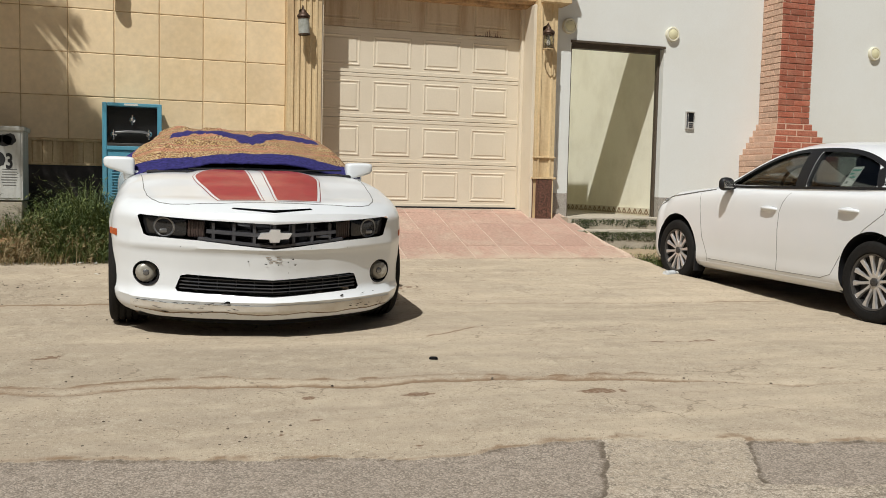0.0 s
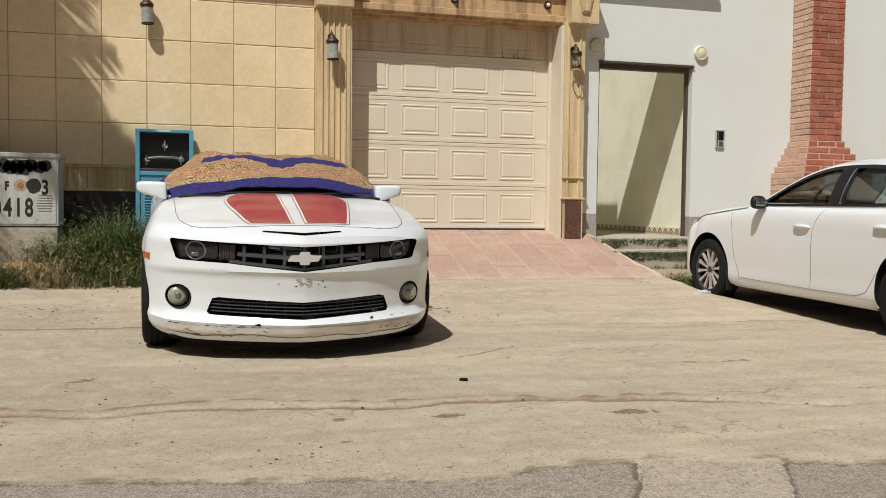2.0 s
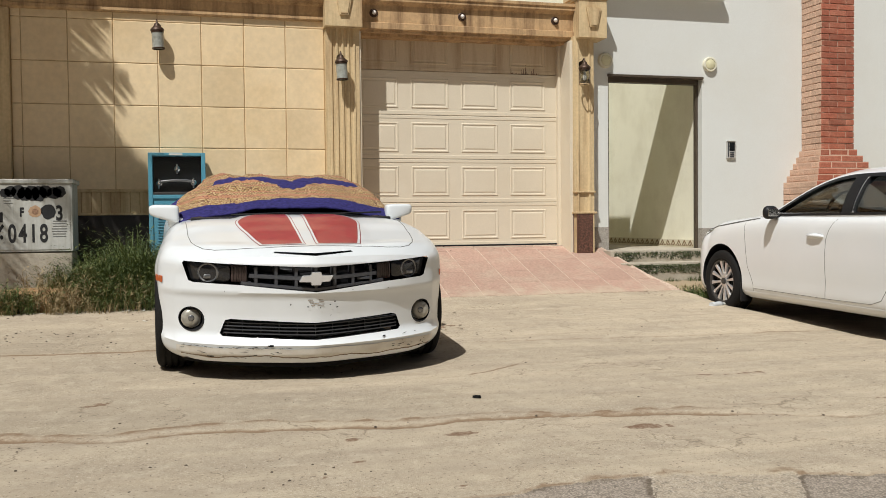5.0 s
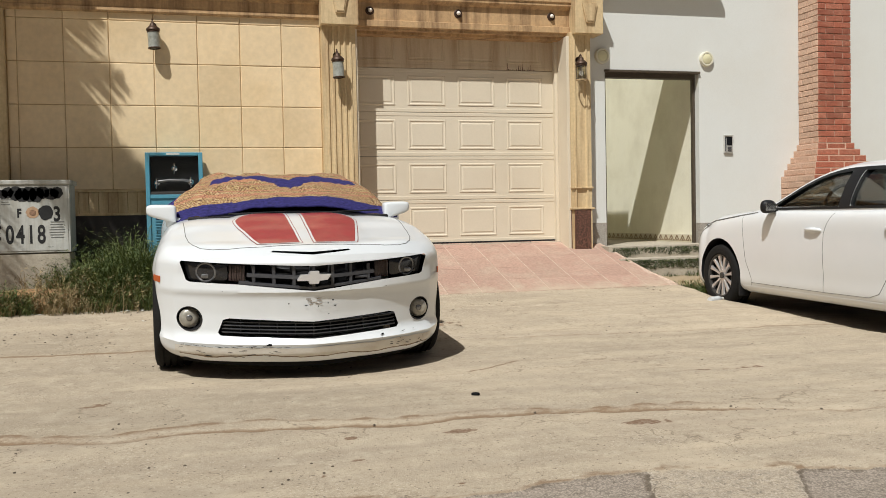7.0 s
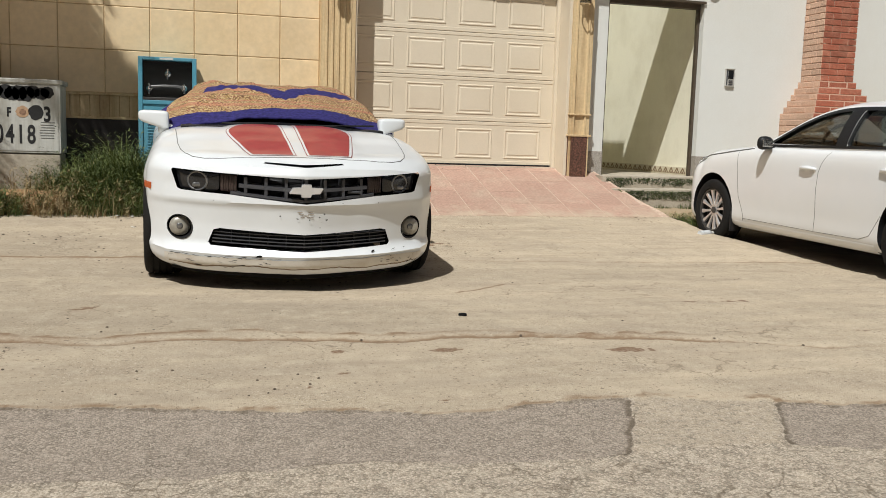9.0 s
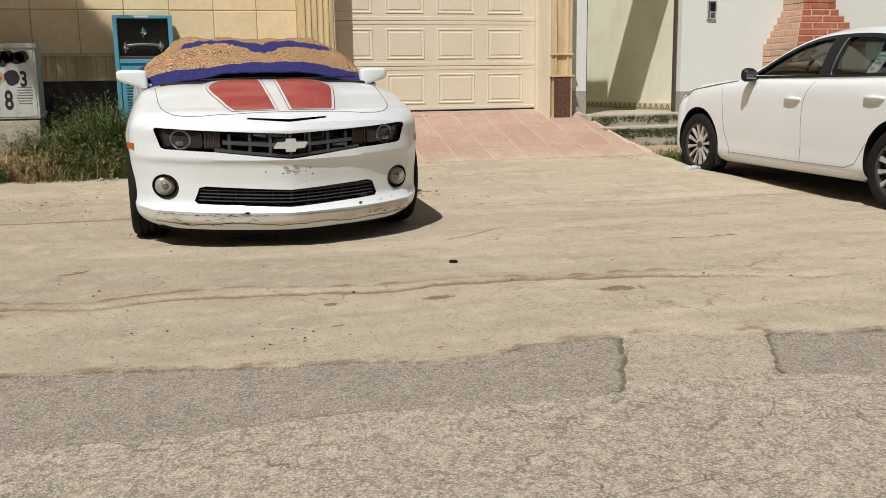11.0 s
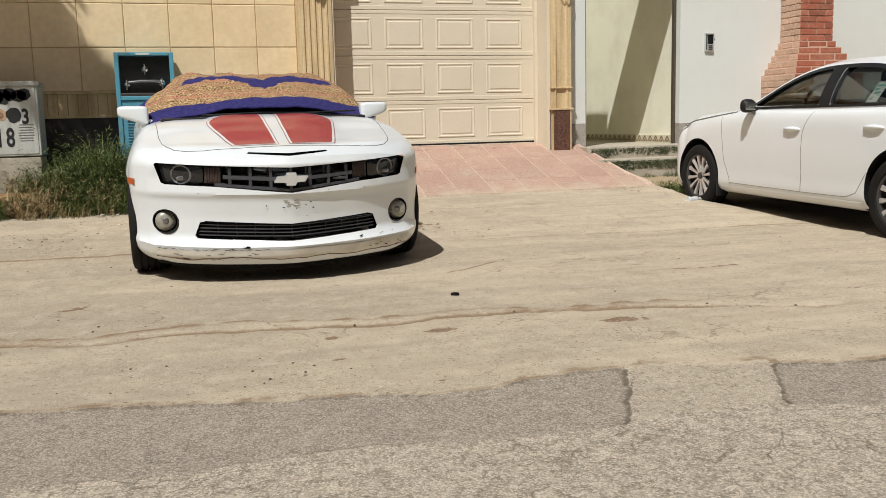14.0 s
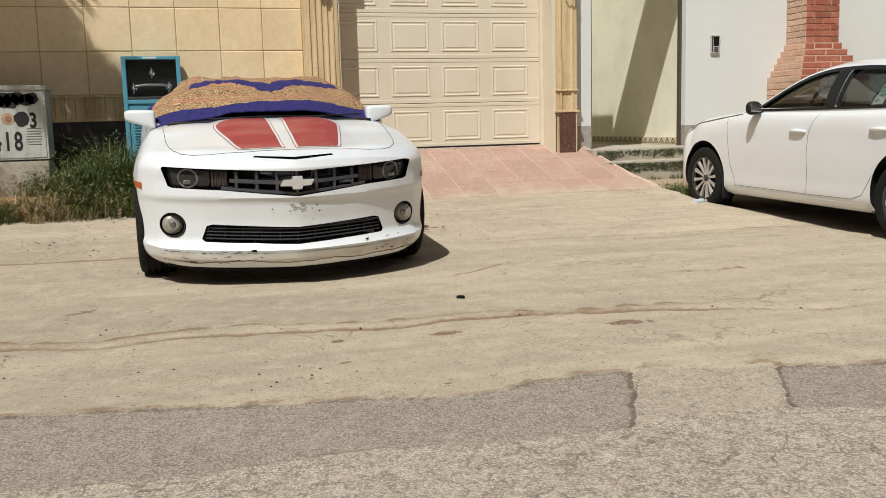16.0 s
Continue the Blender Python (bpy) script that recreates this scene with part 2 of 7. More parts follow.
def ground_mat():
    """Dusty concrete, worn asphalt and a darker asphalt patch, by zones laid on the ground sheet."""
    m = bpy.data.materials.new("street_ground")
    m.use_nodes = True
    t = m.node_tree
    n, l = t.nodes, t.links
    b = n["Principled BSDF"]
    co = n.new("ShaderNodeNewGeometry").outputs["Position"]

    def noise_tex(scale, detail=6, rough=0.6, vec=None):
        x = n.new("ShaderNodeTexNoise")
        x.inputs["Scale"].default_value, x.inputs["Detail"].default_value, x.inputs["Roughness"].default_value = scale, detail, rough
        l.new(vec or co, x.inputs["Vector"])
        return x.outputs["Fac"]

    def rng(v, a, c, d, e):
        x = n.new("ShaderNodeMapRange")
        for k, q in enumerate((a, c, d, e)):
            x.inputs[k + 1].default_value = q
        l.new(v, x.inputs[0])
        return x.outputs[0]

    def mixc(f, p, q):
        x = n.new("ShaderNodeMix")
        x.data_type = "RGBA"
        for k, v in ((6, p), (7, q)):
            if isinstance(v, tuple):
                x.inputs[k].default_value = (*v, 1)
            else:
                l.new(v, x.inputs[k])
        l.new(f, x.inputs[0])
        return x.outputs[2]

    def attr(name):
        x = n.new("ShaderNodeAttribute")
        x.attribute_name = name
        return x.outputs["Fac"]

    def mul(p, q):
        x = n.new("ShaderNodeMath")
        x.operation = "MULTIPLY"
        l.new(p, x.inputs[0])
        if isinstance(q, float):
            x.inputs[1].default_value = q
        else:
            l.new(q, x.inputs[1])
        return x.outputs[0]

    def crackle(scale, wobble, width):
        """Fine wandering lines: the borders of warped cells."""
        c = n.new("ShaderNodeTexVoronoi")
        c.feature = "DISTANCE_TO_EDGE"
        c.inputs["Scale"].default_value = scale
        z = n.new("ShaderNodeTexNoise")
        z.inputs["Scale"].default_value, z.inputs["Detail"].default_value = 4, 5
        l.new(co, z.inputs["Vector"])
        w = n.new("ShaderNodeMix")
        w.data_type = "VECTOR"
        w.inputs[0].default_value = wobble
        l.new(co, w.inputs[4])
        l.new(z.outputs["Color"], w.inputs[5])
        l.new(w.outputs[1], c.inputs["Vector"])
        return rng(c.outputs["Distance"], 0.0, width, 1, 0)

    def ragged(v, scale, amount, lo, hi, detail=6):
        """A soft zone given a broken, crumbling border."""
        x = n.new("ShaderNodeMath")
        x.operation = "MULTIPLY_ADD"
        l.new(noise_tex(scale, detail, 0.7), x.inputs[0])
        x.inputs[1].default_value = amount
        l.new(v, x.inputs[2])
        return rng(x.outputs[0], lo + amount / 2, hi + amount / 2, 0, 1)

    streak = n.new("ShaderNodeMapping")
    streak.inputs["Scale"].default_value = (0.5, 2.2, 1.0)
    streak.inputs["Rotation"].default_value = (0, 0, 0.09)
    l.new(co, streak.inputs["Vector"])
    broad = noise_tex(1.6, 6, 0.6, streak.outputs[0])
    mid = noise_tex(7, 6, 0.65)
    grit = noise_tex(110, 4, 0.7)
    speck = noise_tex(55, 3, 0.6)
    dust = mixc(rng(broad, 0.38, 0.64, 0, 1), DUST_A, DUST_B)
    thin = n.new("ShaderNodeMapping")
    thin.inputs["Scale"].default_value = (0.35, 5.0, 1.0)
    thin.inputs["Rotation"].default_value = (0, 0, 0.06)
    l.new(co, thin.inputs["Vector"])
    dust = mixc(mul(rng(noise_tex(2.2, 7, 0.65, thin.outputs[0]), 0.5, 0.68, 0, 1), 0.3), dust, (0.29, 0.22, 0.15))
    dust = mixc(mul(attr("tone"), 0.5), dust, DUST_D)
    coarse = rng(noise_tex(1.7, 5, 0.65), 0.42, 0.6, 0.25, 1)
    dust = mixc(mul(mul(rng(grit, 0.38, 0.56, 1, 0), coarse), 0.6), dust, (0.25, 0.2, 0.14))
    dust = mixc(mul(mul(rng(noise_tex(85, 4, 0.7), 0.56, 0.66, 0, 1), coarse), 0.55), dust, (0.7, 0.63, 0.51))
    dust = mixc(mul(rng(noise_tex(26, 5, 0.75), 0.56, 0.68, 0, 1), 0.4), dust, (0.24, 0.185, 0.125))
    dust = mixc(mul(rng(mid, 0.5, 0.75, 0, 1), 0.45), dust, DUST_C)
    dust = mixc(mul(rng(speck, 0.61, 0.67, 0, 1), 0.8), dust, (0.16, 0.12, 0.085))
    dust = mixc(mul(ragged(attr("rut"), 24, 0.9, 0.3, 0.75), 0.85), dust, RUT)
    hair = crackle(2.1, 0.35, 0.012)
    dust = mixc(mul(mul(hair, rng(noise_tex(1.3, 3, 0.5), 0.5, 0.6, 0, 1)), 0.7), dust, (0.16, 0.12, 0.08))
    old = mixc(rng(mid, 0.3, 0.7, 0, 1), OLD_A, OLD_B)
    old = mixc(mul(rng(noise_tex(15, 7, 0.75), 0.45, 0.6, 0, 1), 0.7), old, (0.2, 0.175, 0.135))
    vor = n.new("ShaderNodeTexVoronoi")
    vor.feature = "F1"
    vor.inputs["Scale"].default_value = 130
    l.new(co, vor.inputs["Vector"])
    stones = rng(vor.outputs["Color"], 0.2, 0.8, 0, 1)
    gaps = mul(rng(vor.outputs["Distance"], 0.42, 0.68, 0, 1), rng(noise_tex(19, 4, 0.6), 0.35, 0.65, 0.2, 1.6))
    old = mixc(mul(stones, 0.75), old, OLD_C)
    old = mixc(mul(rng(noise_tex(42, 4, 0.75), 0.53, 0.62, 0, 1), 0.6), old, (0.17, 0.132, 0.092))
    old = mixc(mul(gaps, 0.36), old, (0.11, 0.09, 0.065))
    crack = n.new("ShaderNodeTexVoronoi")
    crack.feature = "DISTANCE_TO_EDGE"
    crack.inputs["Scale"].default_value = 7.5
    wob = n.new("ShaderNodeMix")
    wob.data_type = "VECTOR"
    wob.inputs[0].default_value = 0.12
    nz = n.new("ShaderNodeTexNoise")
    nz.inputs["Scale"].default_value = 6
    l.new(co, nz.inputs["Vector"])
    l.new(co, wob.inputs[4])
    l.new(nz.outputs["Color"], wob.inputs[5])
    l.new(wob.outputs[1], crack.inputs["Vector"])
    crk = mul(rng(crack.outputs["Distance"], 0.0, 0.028, 1, 0), rng(noise_tex(2.5, 5, 0.7), 0.45, 0.58, 0.0, 1))
    old = mixc(mul(crk, 0.75), old, (0.12, 0.09, 0.06))
    newa = mixc(mul(stones, 0.8), NEW_A, NEW_B)
    newa = mixc(mul(gaps, 0.36), newa, (0.1, 0.085, 0.065))
    newa = mixc(mul(rng(mid, 0.5, 0.8, 0, 1), 0.4), newa, (0.4, 0.33, 0.262))
    newa = mixc(mul(ragged(attr("rut"), 24, 0.8, 0.3, 0.75), 0.8), newa, (0.1, 0.075, 0.05))
    zone_old, zone_new = ragged(attr("asphalt"), 30, 0.5, 0.4, 0.6), ragged(attr("patch"), 30, 0.4, 0.4, 0.6)
    col = mixc(zone_old, dust, old)
    col = mixc(zone_new, col, newa)
    col = mixc(mul(mul(ragged(attr("stain"), 22, 1.1, 0.35, 0.6), rng(noise_tex(45, 5, 0.7), 0.4, 0.54, 0.6, 1.0)), 0.85), col, (0.16, 0.085, 0.047))
    col = mixc(attr("earth"), col, (0.34, 0.265, 0.17))
    l.new(col, b.inputs["Base Color"])
    b.inputs["Roughness"].default_value = 0.9
    b.inputs["Specular IOR Level"].default_value = 0.25
    add = n.new("ShaderNodeMath")
    add.operation = "ADD"
    l.new(noise_tex(48, 8, 0.78), add.inputs[0])
    l.new(mul(rng(vor.outputs["Distance"], 0.0, 0.6, 1, 0), mul(attr("asphalt"), 0.3)), add.inputs[1])
    bp = n.new("ShaderNodeBump")
    bp.inputs["Strength"].default_value, bp.inputs["Distance"].default_value = 0.6, 0.01
    l.new(add.outputs[0], bp.inputs["Height"])
    l.new(bp.outputs[0], b.inputs["Normal"])
    return m


DUST_A, DUST_B, DUST_C, RUT = (0.522, 0.435, 0.317), (0.42, 0.348, 0.258), (0.59, 0.512, 0.387), (0.215, 0.138, 0.08)
DUST_D = (0.27, 0.225, 0.165)
OLD_A, OLD_B, OLD_C = (0.45, 0.376, 0.286), (0.31, 0.257, 0.2), (0.62, 0.535, 0.425)
NEW_A, NEW_B = (0.238, 0.196, 0.154), (0.465, 0.396, 0.322)
M_GROUND = ground_mat()


def carpet_mat():
    """A woven rug: mottled tan with rows of red motifs, and blue velvet bands, laid out on its own map."""
    m = bpy.data.materials.new("rug_fabric")
    m.use_nodes = True
    t = m.node_tree
    n, l = t.nodes, t.links
    b = n["Principled BSDF"]
    flat = n.new("ShaderNodeUVMap").outputs[0]
    sep = n.new("ShaderNodeSeparateXYZ")
    l.new(flat, sep.inputs[0])
    weave = n.new("ShaderNodeMapping")
    weave.inputs["Scale"].default_value = (1.0, 1.9, 1.0)
    l.new(flat, weave.inputs["Vector"])
    uv = weave.outputs[0]

    def tex(scale, detail=3):
        x = n.new("ShaderNodeTexNoise")
        x.inputs["Scale"].default_value, x.inputs["Detail"].default_value = scale * 0.85, detail
        l.new(uv, x.inputs["Vector"])
        return x.outputs["Fac"]

    def math_node(op, p, q):
        x = n.new("ShaderNodeMath")
        x.operation = op
        for k, v in enumerate((p, q)):
            if isinstance(v, (int, float)):
                x.inputs[k].default_value = v
            else:
                l.new(v, x.inputs[k])
        return x.outputs[0]

    ramp = n.new("ShaderNodeValToRGB")
    cr = ramp.color_ramp
    cr.interpolation = "CONSTANT"
    cr.elements[0].position, cr.elements[0].color = 0.0, (0.1, 0.055, 0.025, 1)
    cr.elements[1].position, cr.elements[1].color = 0.42, (0.25, 0.155, 0.05, 1)
    for p, c in ((0.48, (0.46, 0.34, 0.18, 1)), (0.56, (0.2, 0.045, 0.03, 1)), (0.6, (0.32, 0.25, 0.07, 1)), (0.66, (0.13, 0.06, 0.04, 1))):
        e = cr.elements.new(p)
        e.color = c
    vor = n.new("ShaderNodeTexVoronoi")
    vor.inputs["Scale"].default_value = 32
    l.new(uv, vor.inputs["Vector"])
    mixv = math_node("ADD", math_node("MULTIPLY", tex(36), 0.75), math_node("MULTIPLY", vor.outputs["Distance"], 0.28))
    l.new(mixv, ramp.inputs[0])
    jit = math_node("MULTIPLY", math_node("SUBTRACT", tex(14, 2), 0.5), 0.05)
    along, down = math_node("ADD", sep.outputs[0], jit), math_node("ADD", sep.outputs[1], math_node("MULTIPLY", jit, 0.4))
    rows = math_node("SINE", math_node("MULTIPLY", down, 75.0), 0)
    knots = math_node("MULTIPLY", math_node("SINE", math_node("MULTIPLY", along, 190.0), 0), math_node("SINE", math_node("MULTIPLY", down, 150.0), 0))
    warm = n.new("ShaderNodeMix")
    warm.data_type = "RGBA"
    warm.inputs[7].default_value = (0.42, 0.16, 0.1, 1)
    l.new(ramp.outputs[0], warm.inputs[6])
    broad = math_node("SINE", math_node("ADD", math_node("MULTIPLY", down, 34.0), 1.0), 0)
    l.new(math_node("MULTIPLY", math_node("MULTIPLY", math_node("GREATER_THAN", rows, -0.2), math_node("GREATER_THAN", broad, 0.0)), 0.6), warm.inputs[0])
    knot = n.new("ShaderNodeMix")
    knot.data_type = "RGBA"
    knot.inputs[7].default_value = (0.13, 0.045, 0.03, 1)
    l.new(warm.outputs[2], knot.inputs[6])
    l.new(math_node("MULTIPLY", math_node("GREATER_THAN", math_node("ADD", knots, math_node("MULTIPLY", math_node("SUBTRACT", tex(17, 3), 0.5), 3.0)), 0.5), 0.75), knot.inputs[0])
    blue = n.new("ShaderNodeValToRGB")
    blue.color_ramp.elements[0].color, blue.color_ramp.elements[1].color = (0.006, 0.005, 0.06, 1), (0.035, 0.028, 0.17, 1)
    blue.color_ramp.elements[0].position, blue.color_ramp.elements[1].position = 0.3, 0.8
    l.new(tex(30, 5), blue.inputs[0])
    att = n.new("ShaderNodeAttribute")
    att.attribute_name = "band"
    mixb = n.new("ShaderNodeMix")
    mixb.data_type = "RGBA"
    edge = math_node("GREATER_THAN", math_node("ADD", att.outputs["Fac"], math_node("MULTIPLY", math_node("SUBTRACT", tex(22, 2), 0.5), 0.35)), 0.5)
    l.new(edge, mixb.inputs[0])
    l.new(knot.outputs[2], mixb.inputs[6])
    l.new(blue.outputs[0], mixb.inputs[7])
    l.new(mixb.outputs[2], b.inputs["Base Color"])
    b.inputs["Roughness"].default_value = 0.95
    bp = n.new("ShaderNodeBump")
    bp.inputs["Strength"].default_value, bp.inputs["Distance"].default_value = 0.6, 0.006
    l.new(tex(60, 4), bp.inputs["Height"])
    l.new(bp.outputs[0], b.inputs["Normal"])
    return m


M_RUG = carpet_mat()


# ---- mesh helpers ----
def smooth(me, angle=None):
    me.polygons.foreach_set("use_smooth", [True] * len(me.polygons))
    if angle:
        me.set_sharp_from_angle(angle=radians(angle))


def part(name, bm, material, parent=None, label="", soft=None):
    """Link a bmesh as one mesh object, under a thing or a part."""
    me = bpy.data.meshes.new(name)
    bmesh.ops.recalc_face_normals(bm, faces=bm.faces)
    bm.to_mesh(me)
    bm.free()
    for mm in material if isinstance(material, (list, tuple)) else (material,):
        me.materials.append(mm)
    if soft:
        smooth(me, soft)
    ob = new(name, me)
    if parent:
        ob.parent = parent
    return tagged(ob, label)


def piece(name, me, parent, x=0, y=0, z=0, rz=0):
    ob = new(name, me)
    ob.parent = parent
    ob.matrix_basis = pose(x, y, z, 0, 0, rz)
    return ob


def thing(name, label, category, m=None, group="", kind=""):
    ob = new(name)
    ob.empty_display_size = 0.1
    if m is not None:
        ob.matrix_world = m
    return tagged(ob, label, category, group, kind)


def box(bm, x0, x1, y0, y1, z0, z1, bevel=0.0, index=0):
    """A block between two corners, with its edges eased."""
    r = bmesh.ops.create_cube(bm, size=1)
    vs = r["verts"]
    for v in vs:
        v.co = Vector(((x0 + x1) / 2 + v.co.x * (x1 - x0), (y0 + y1) / 2 + v.co.y * (y1 - y0), (z0 + z1) / 2 + v.co.z * (z1 - z0)))
    fs = {f for v in vs for f in v.link_faces}
    for f in fs:
        f.material_index = index
    if bevel:
        es = list({e for v in vs for e in v.link_edges})
        bmesh.ops.bevel(bm, geom=es, offset=bevel, segments=2, affect="EDGES", profile=0.5)
    return bm


def boxes(*rows, bevel=0.004):
    bm = bmesh.new()
    for r in rows:
        box(bm, *r, bevel=bevel)
    return bm


def lathe(bm, profile, axis="z", segs=32, center=(0, 0, 0), index=0):
    """Turn (radius, height) rows round an axis."""
    rings = []
    for r, h in profile:
        ring = []
        for k in range(segs):
            a = 2 * math.pi * k / segs
            c, s = r * math.cos(a), r * math.sin(a)
            co = {"z": (c, s, h), "x": (h, c, s), "y": (c, h, s)}[axis]
            ring.append(bm.verts.new(Vector(center) + Vector(co)))
        rings.append(ring)
    for a, b in zip(rings, rings[1:]):
        for k in range(segs):
            f = bm.faces.new((a[k], a[(k + 1) % segs], b[(k + 1) % segs], b[k]))
            f.material_index = index
    return bm


def prism(bm, outline, y0, y1, index=0, axis="y"):
    """Extrude an outline of (x, z) along y, or of (y, z) along x."""
    def at(p, d):
        return (p[0], d, p[1]) if axis == "y" else (d, p[0], p[1])
    a = [bm.verts.new(at(p, y0)) for p in outline]
    b = [bm.verts.new(at(p, y1)) for p in outline]
    fs = [bm.faces.new(a), bm.faces.new(b[::-1])]
    k = len(a)
    for i in range(k):
        fs.append(bm.faces.new((a[i], b[i], b[(i + 1) % k], a[(i + 1) % k])))
    for f in fs:
        f.material_index = index
    return bm


def tube(bm, pts, r, segs=6, index=0):
    """A round bar along points."""
    pts = [Vector(p) for p in pts]
    rings = []
    for i, p in enumerate(pts):
        d = (pts[min(i + 1, len(pts) - 1)] - pts[max(i - 1, 0)]).normalized()
        s = d.cross(Vector((0, 0, 1)) if abs(d.z) < 0.9 else Vector((1, 0, 0))).normalized()
        t = d.cross(s)
        rr = r[i] if isinstance(r, (list, tuple)) else r
        rings.append([bm.verts.new(p + rr * (math.cos(2 * math.pi * k / segs) * s + math.sin(2 * math.pi * k / segs) * t)) for k in range(segs)])
    for a, b in zip(rings, rings[1:]):
        for k in range(segs):
            bm.faces.new((a[k], a[(k + 1) % segs], b[(k + 1) % segs], b[k])).material_index = index
    bm.faces.new(rings[0][::-1])
    bm.faces.new(rings[-1])
    return bm


def moulding(bm, profile, x0, x1):
    """Run a closed profile of (y, z) along x."""
    return prism(bm, profile, x0, x1, axis="x")

# ---- ground: one sheet ----
def ramp01(v, a, b):
    t = np.clip((v - a) / (b - a), 0, 1)
    return t * t * (3 - 2 * t)


def ramp_edge(y):
    """Where the ramp and apron end beside the doorstep: flared towards the street."""
    return np.interp(y, (8.0, 8.95, 9.25, 9.53, 9.75, 10.2, 10.68, 11.0), (5.1, 5.3, 5.275, 5.214, 5.136, 5.08, 5.03, 4.98))


def ground_z(x, y):
    """Height of the ground: flat street, rising apron, steep garage ramp, flatter strip beside it."""
    x, y = np.asarray(x, float), np.asarray(y, float)
    d = np.maximum(y - 6.37, 0)
    apron = 0.065 * np.where(d < 0.6, d * d / 1.2, d - 0.3) + 0.0195 * np.clip(d, 0, 1)
    apron = np.minimum(apron, 0.19 + 0.04 * np.maximum(y - 9.3, 0))
    steep = 0.19 + 0.288 * np.clip(y - 9.3, 0, 1.7)
    side = -0.02 + 0.016 * np.clip(y - 5.5, 0, 3.2) + 0.17 * np.clip(y - 9.0, 0, 1.2)
    edge = ramp_edge(y)
    main = np.where((y > 9.3) & (x > 1.3) & (x < edge + 0.06), np.maximum(apron, steep), apron)
    wide = 0.05 + 0.55 * np.clip(9.2 - y, 0, 3)
    w = ramp01(x, edge - 0.03 - wide * 0.3, edge + wide)
    return main * (1 - w) + side * w


def smooth_noise(x, y, scale, seed):
    """Cheap value noise on arrays, -1 to 1."""
    rs = np.random.RandomState(seed)
    g = rs.rand(64, 64) * 2 - 1
    u, v = np.asarray(x) * scale, np.asarray(y) * scale
    i, j = np.floor(u).astype(int), np.floor(v).astype(int)
    fu, fv = u - i, v - j
    fu, fv = fu * fu * (3 - 2 * fu), fv * fv * (3 - 2 * fv)
    a, b = g[i % 64, j % 64], g[(i + 1) % 64, j % 64]
    c, d = g[i % 64, (j + 1) % 64], g[(i + 1) % 64, (j + 1) % 64]
    return (a * (1 - fu) + b * fu) * (1 - fv) + (c * (1 - fu) + d * fu) * fv


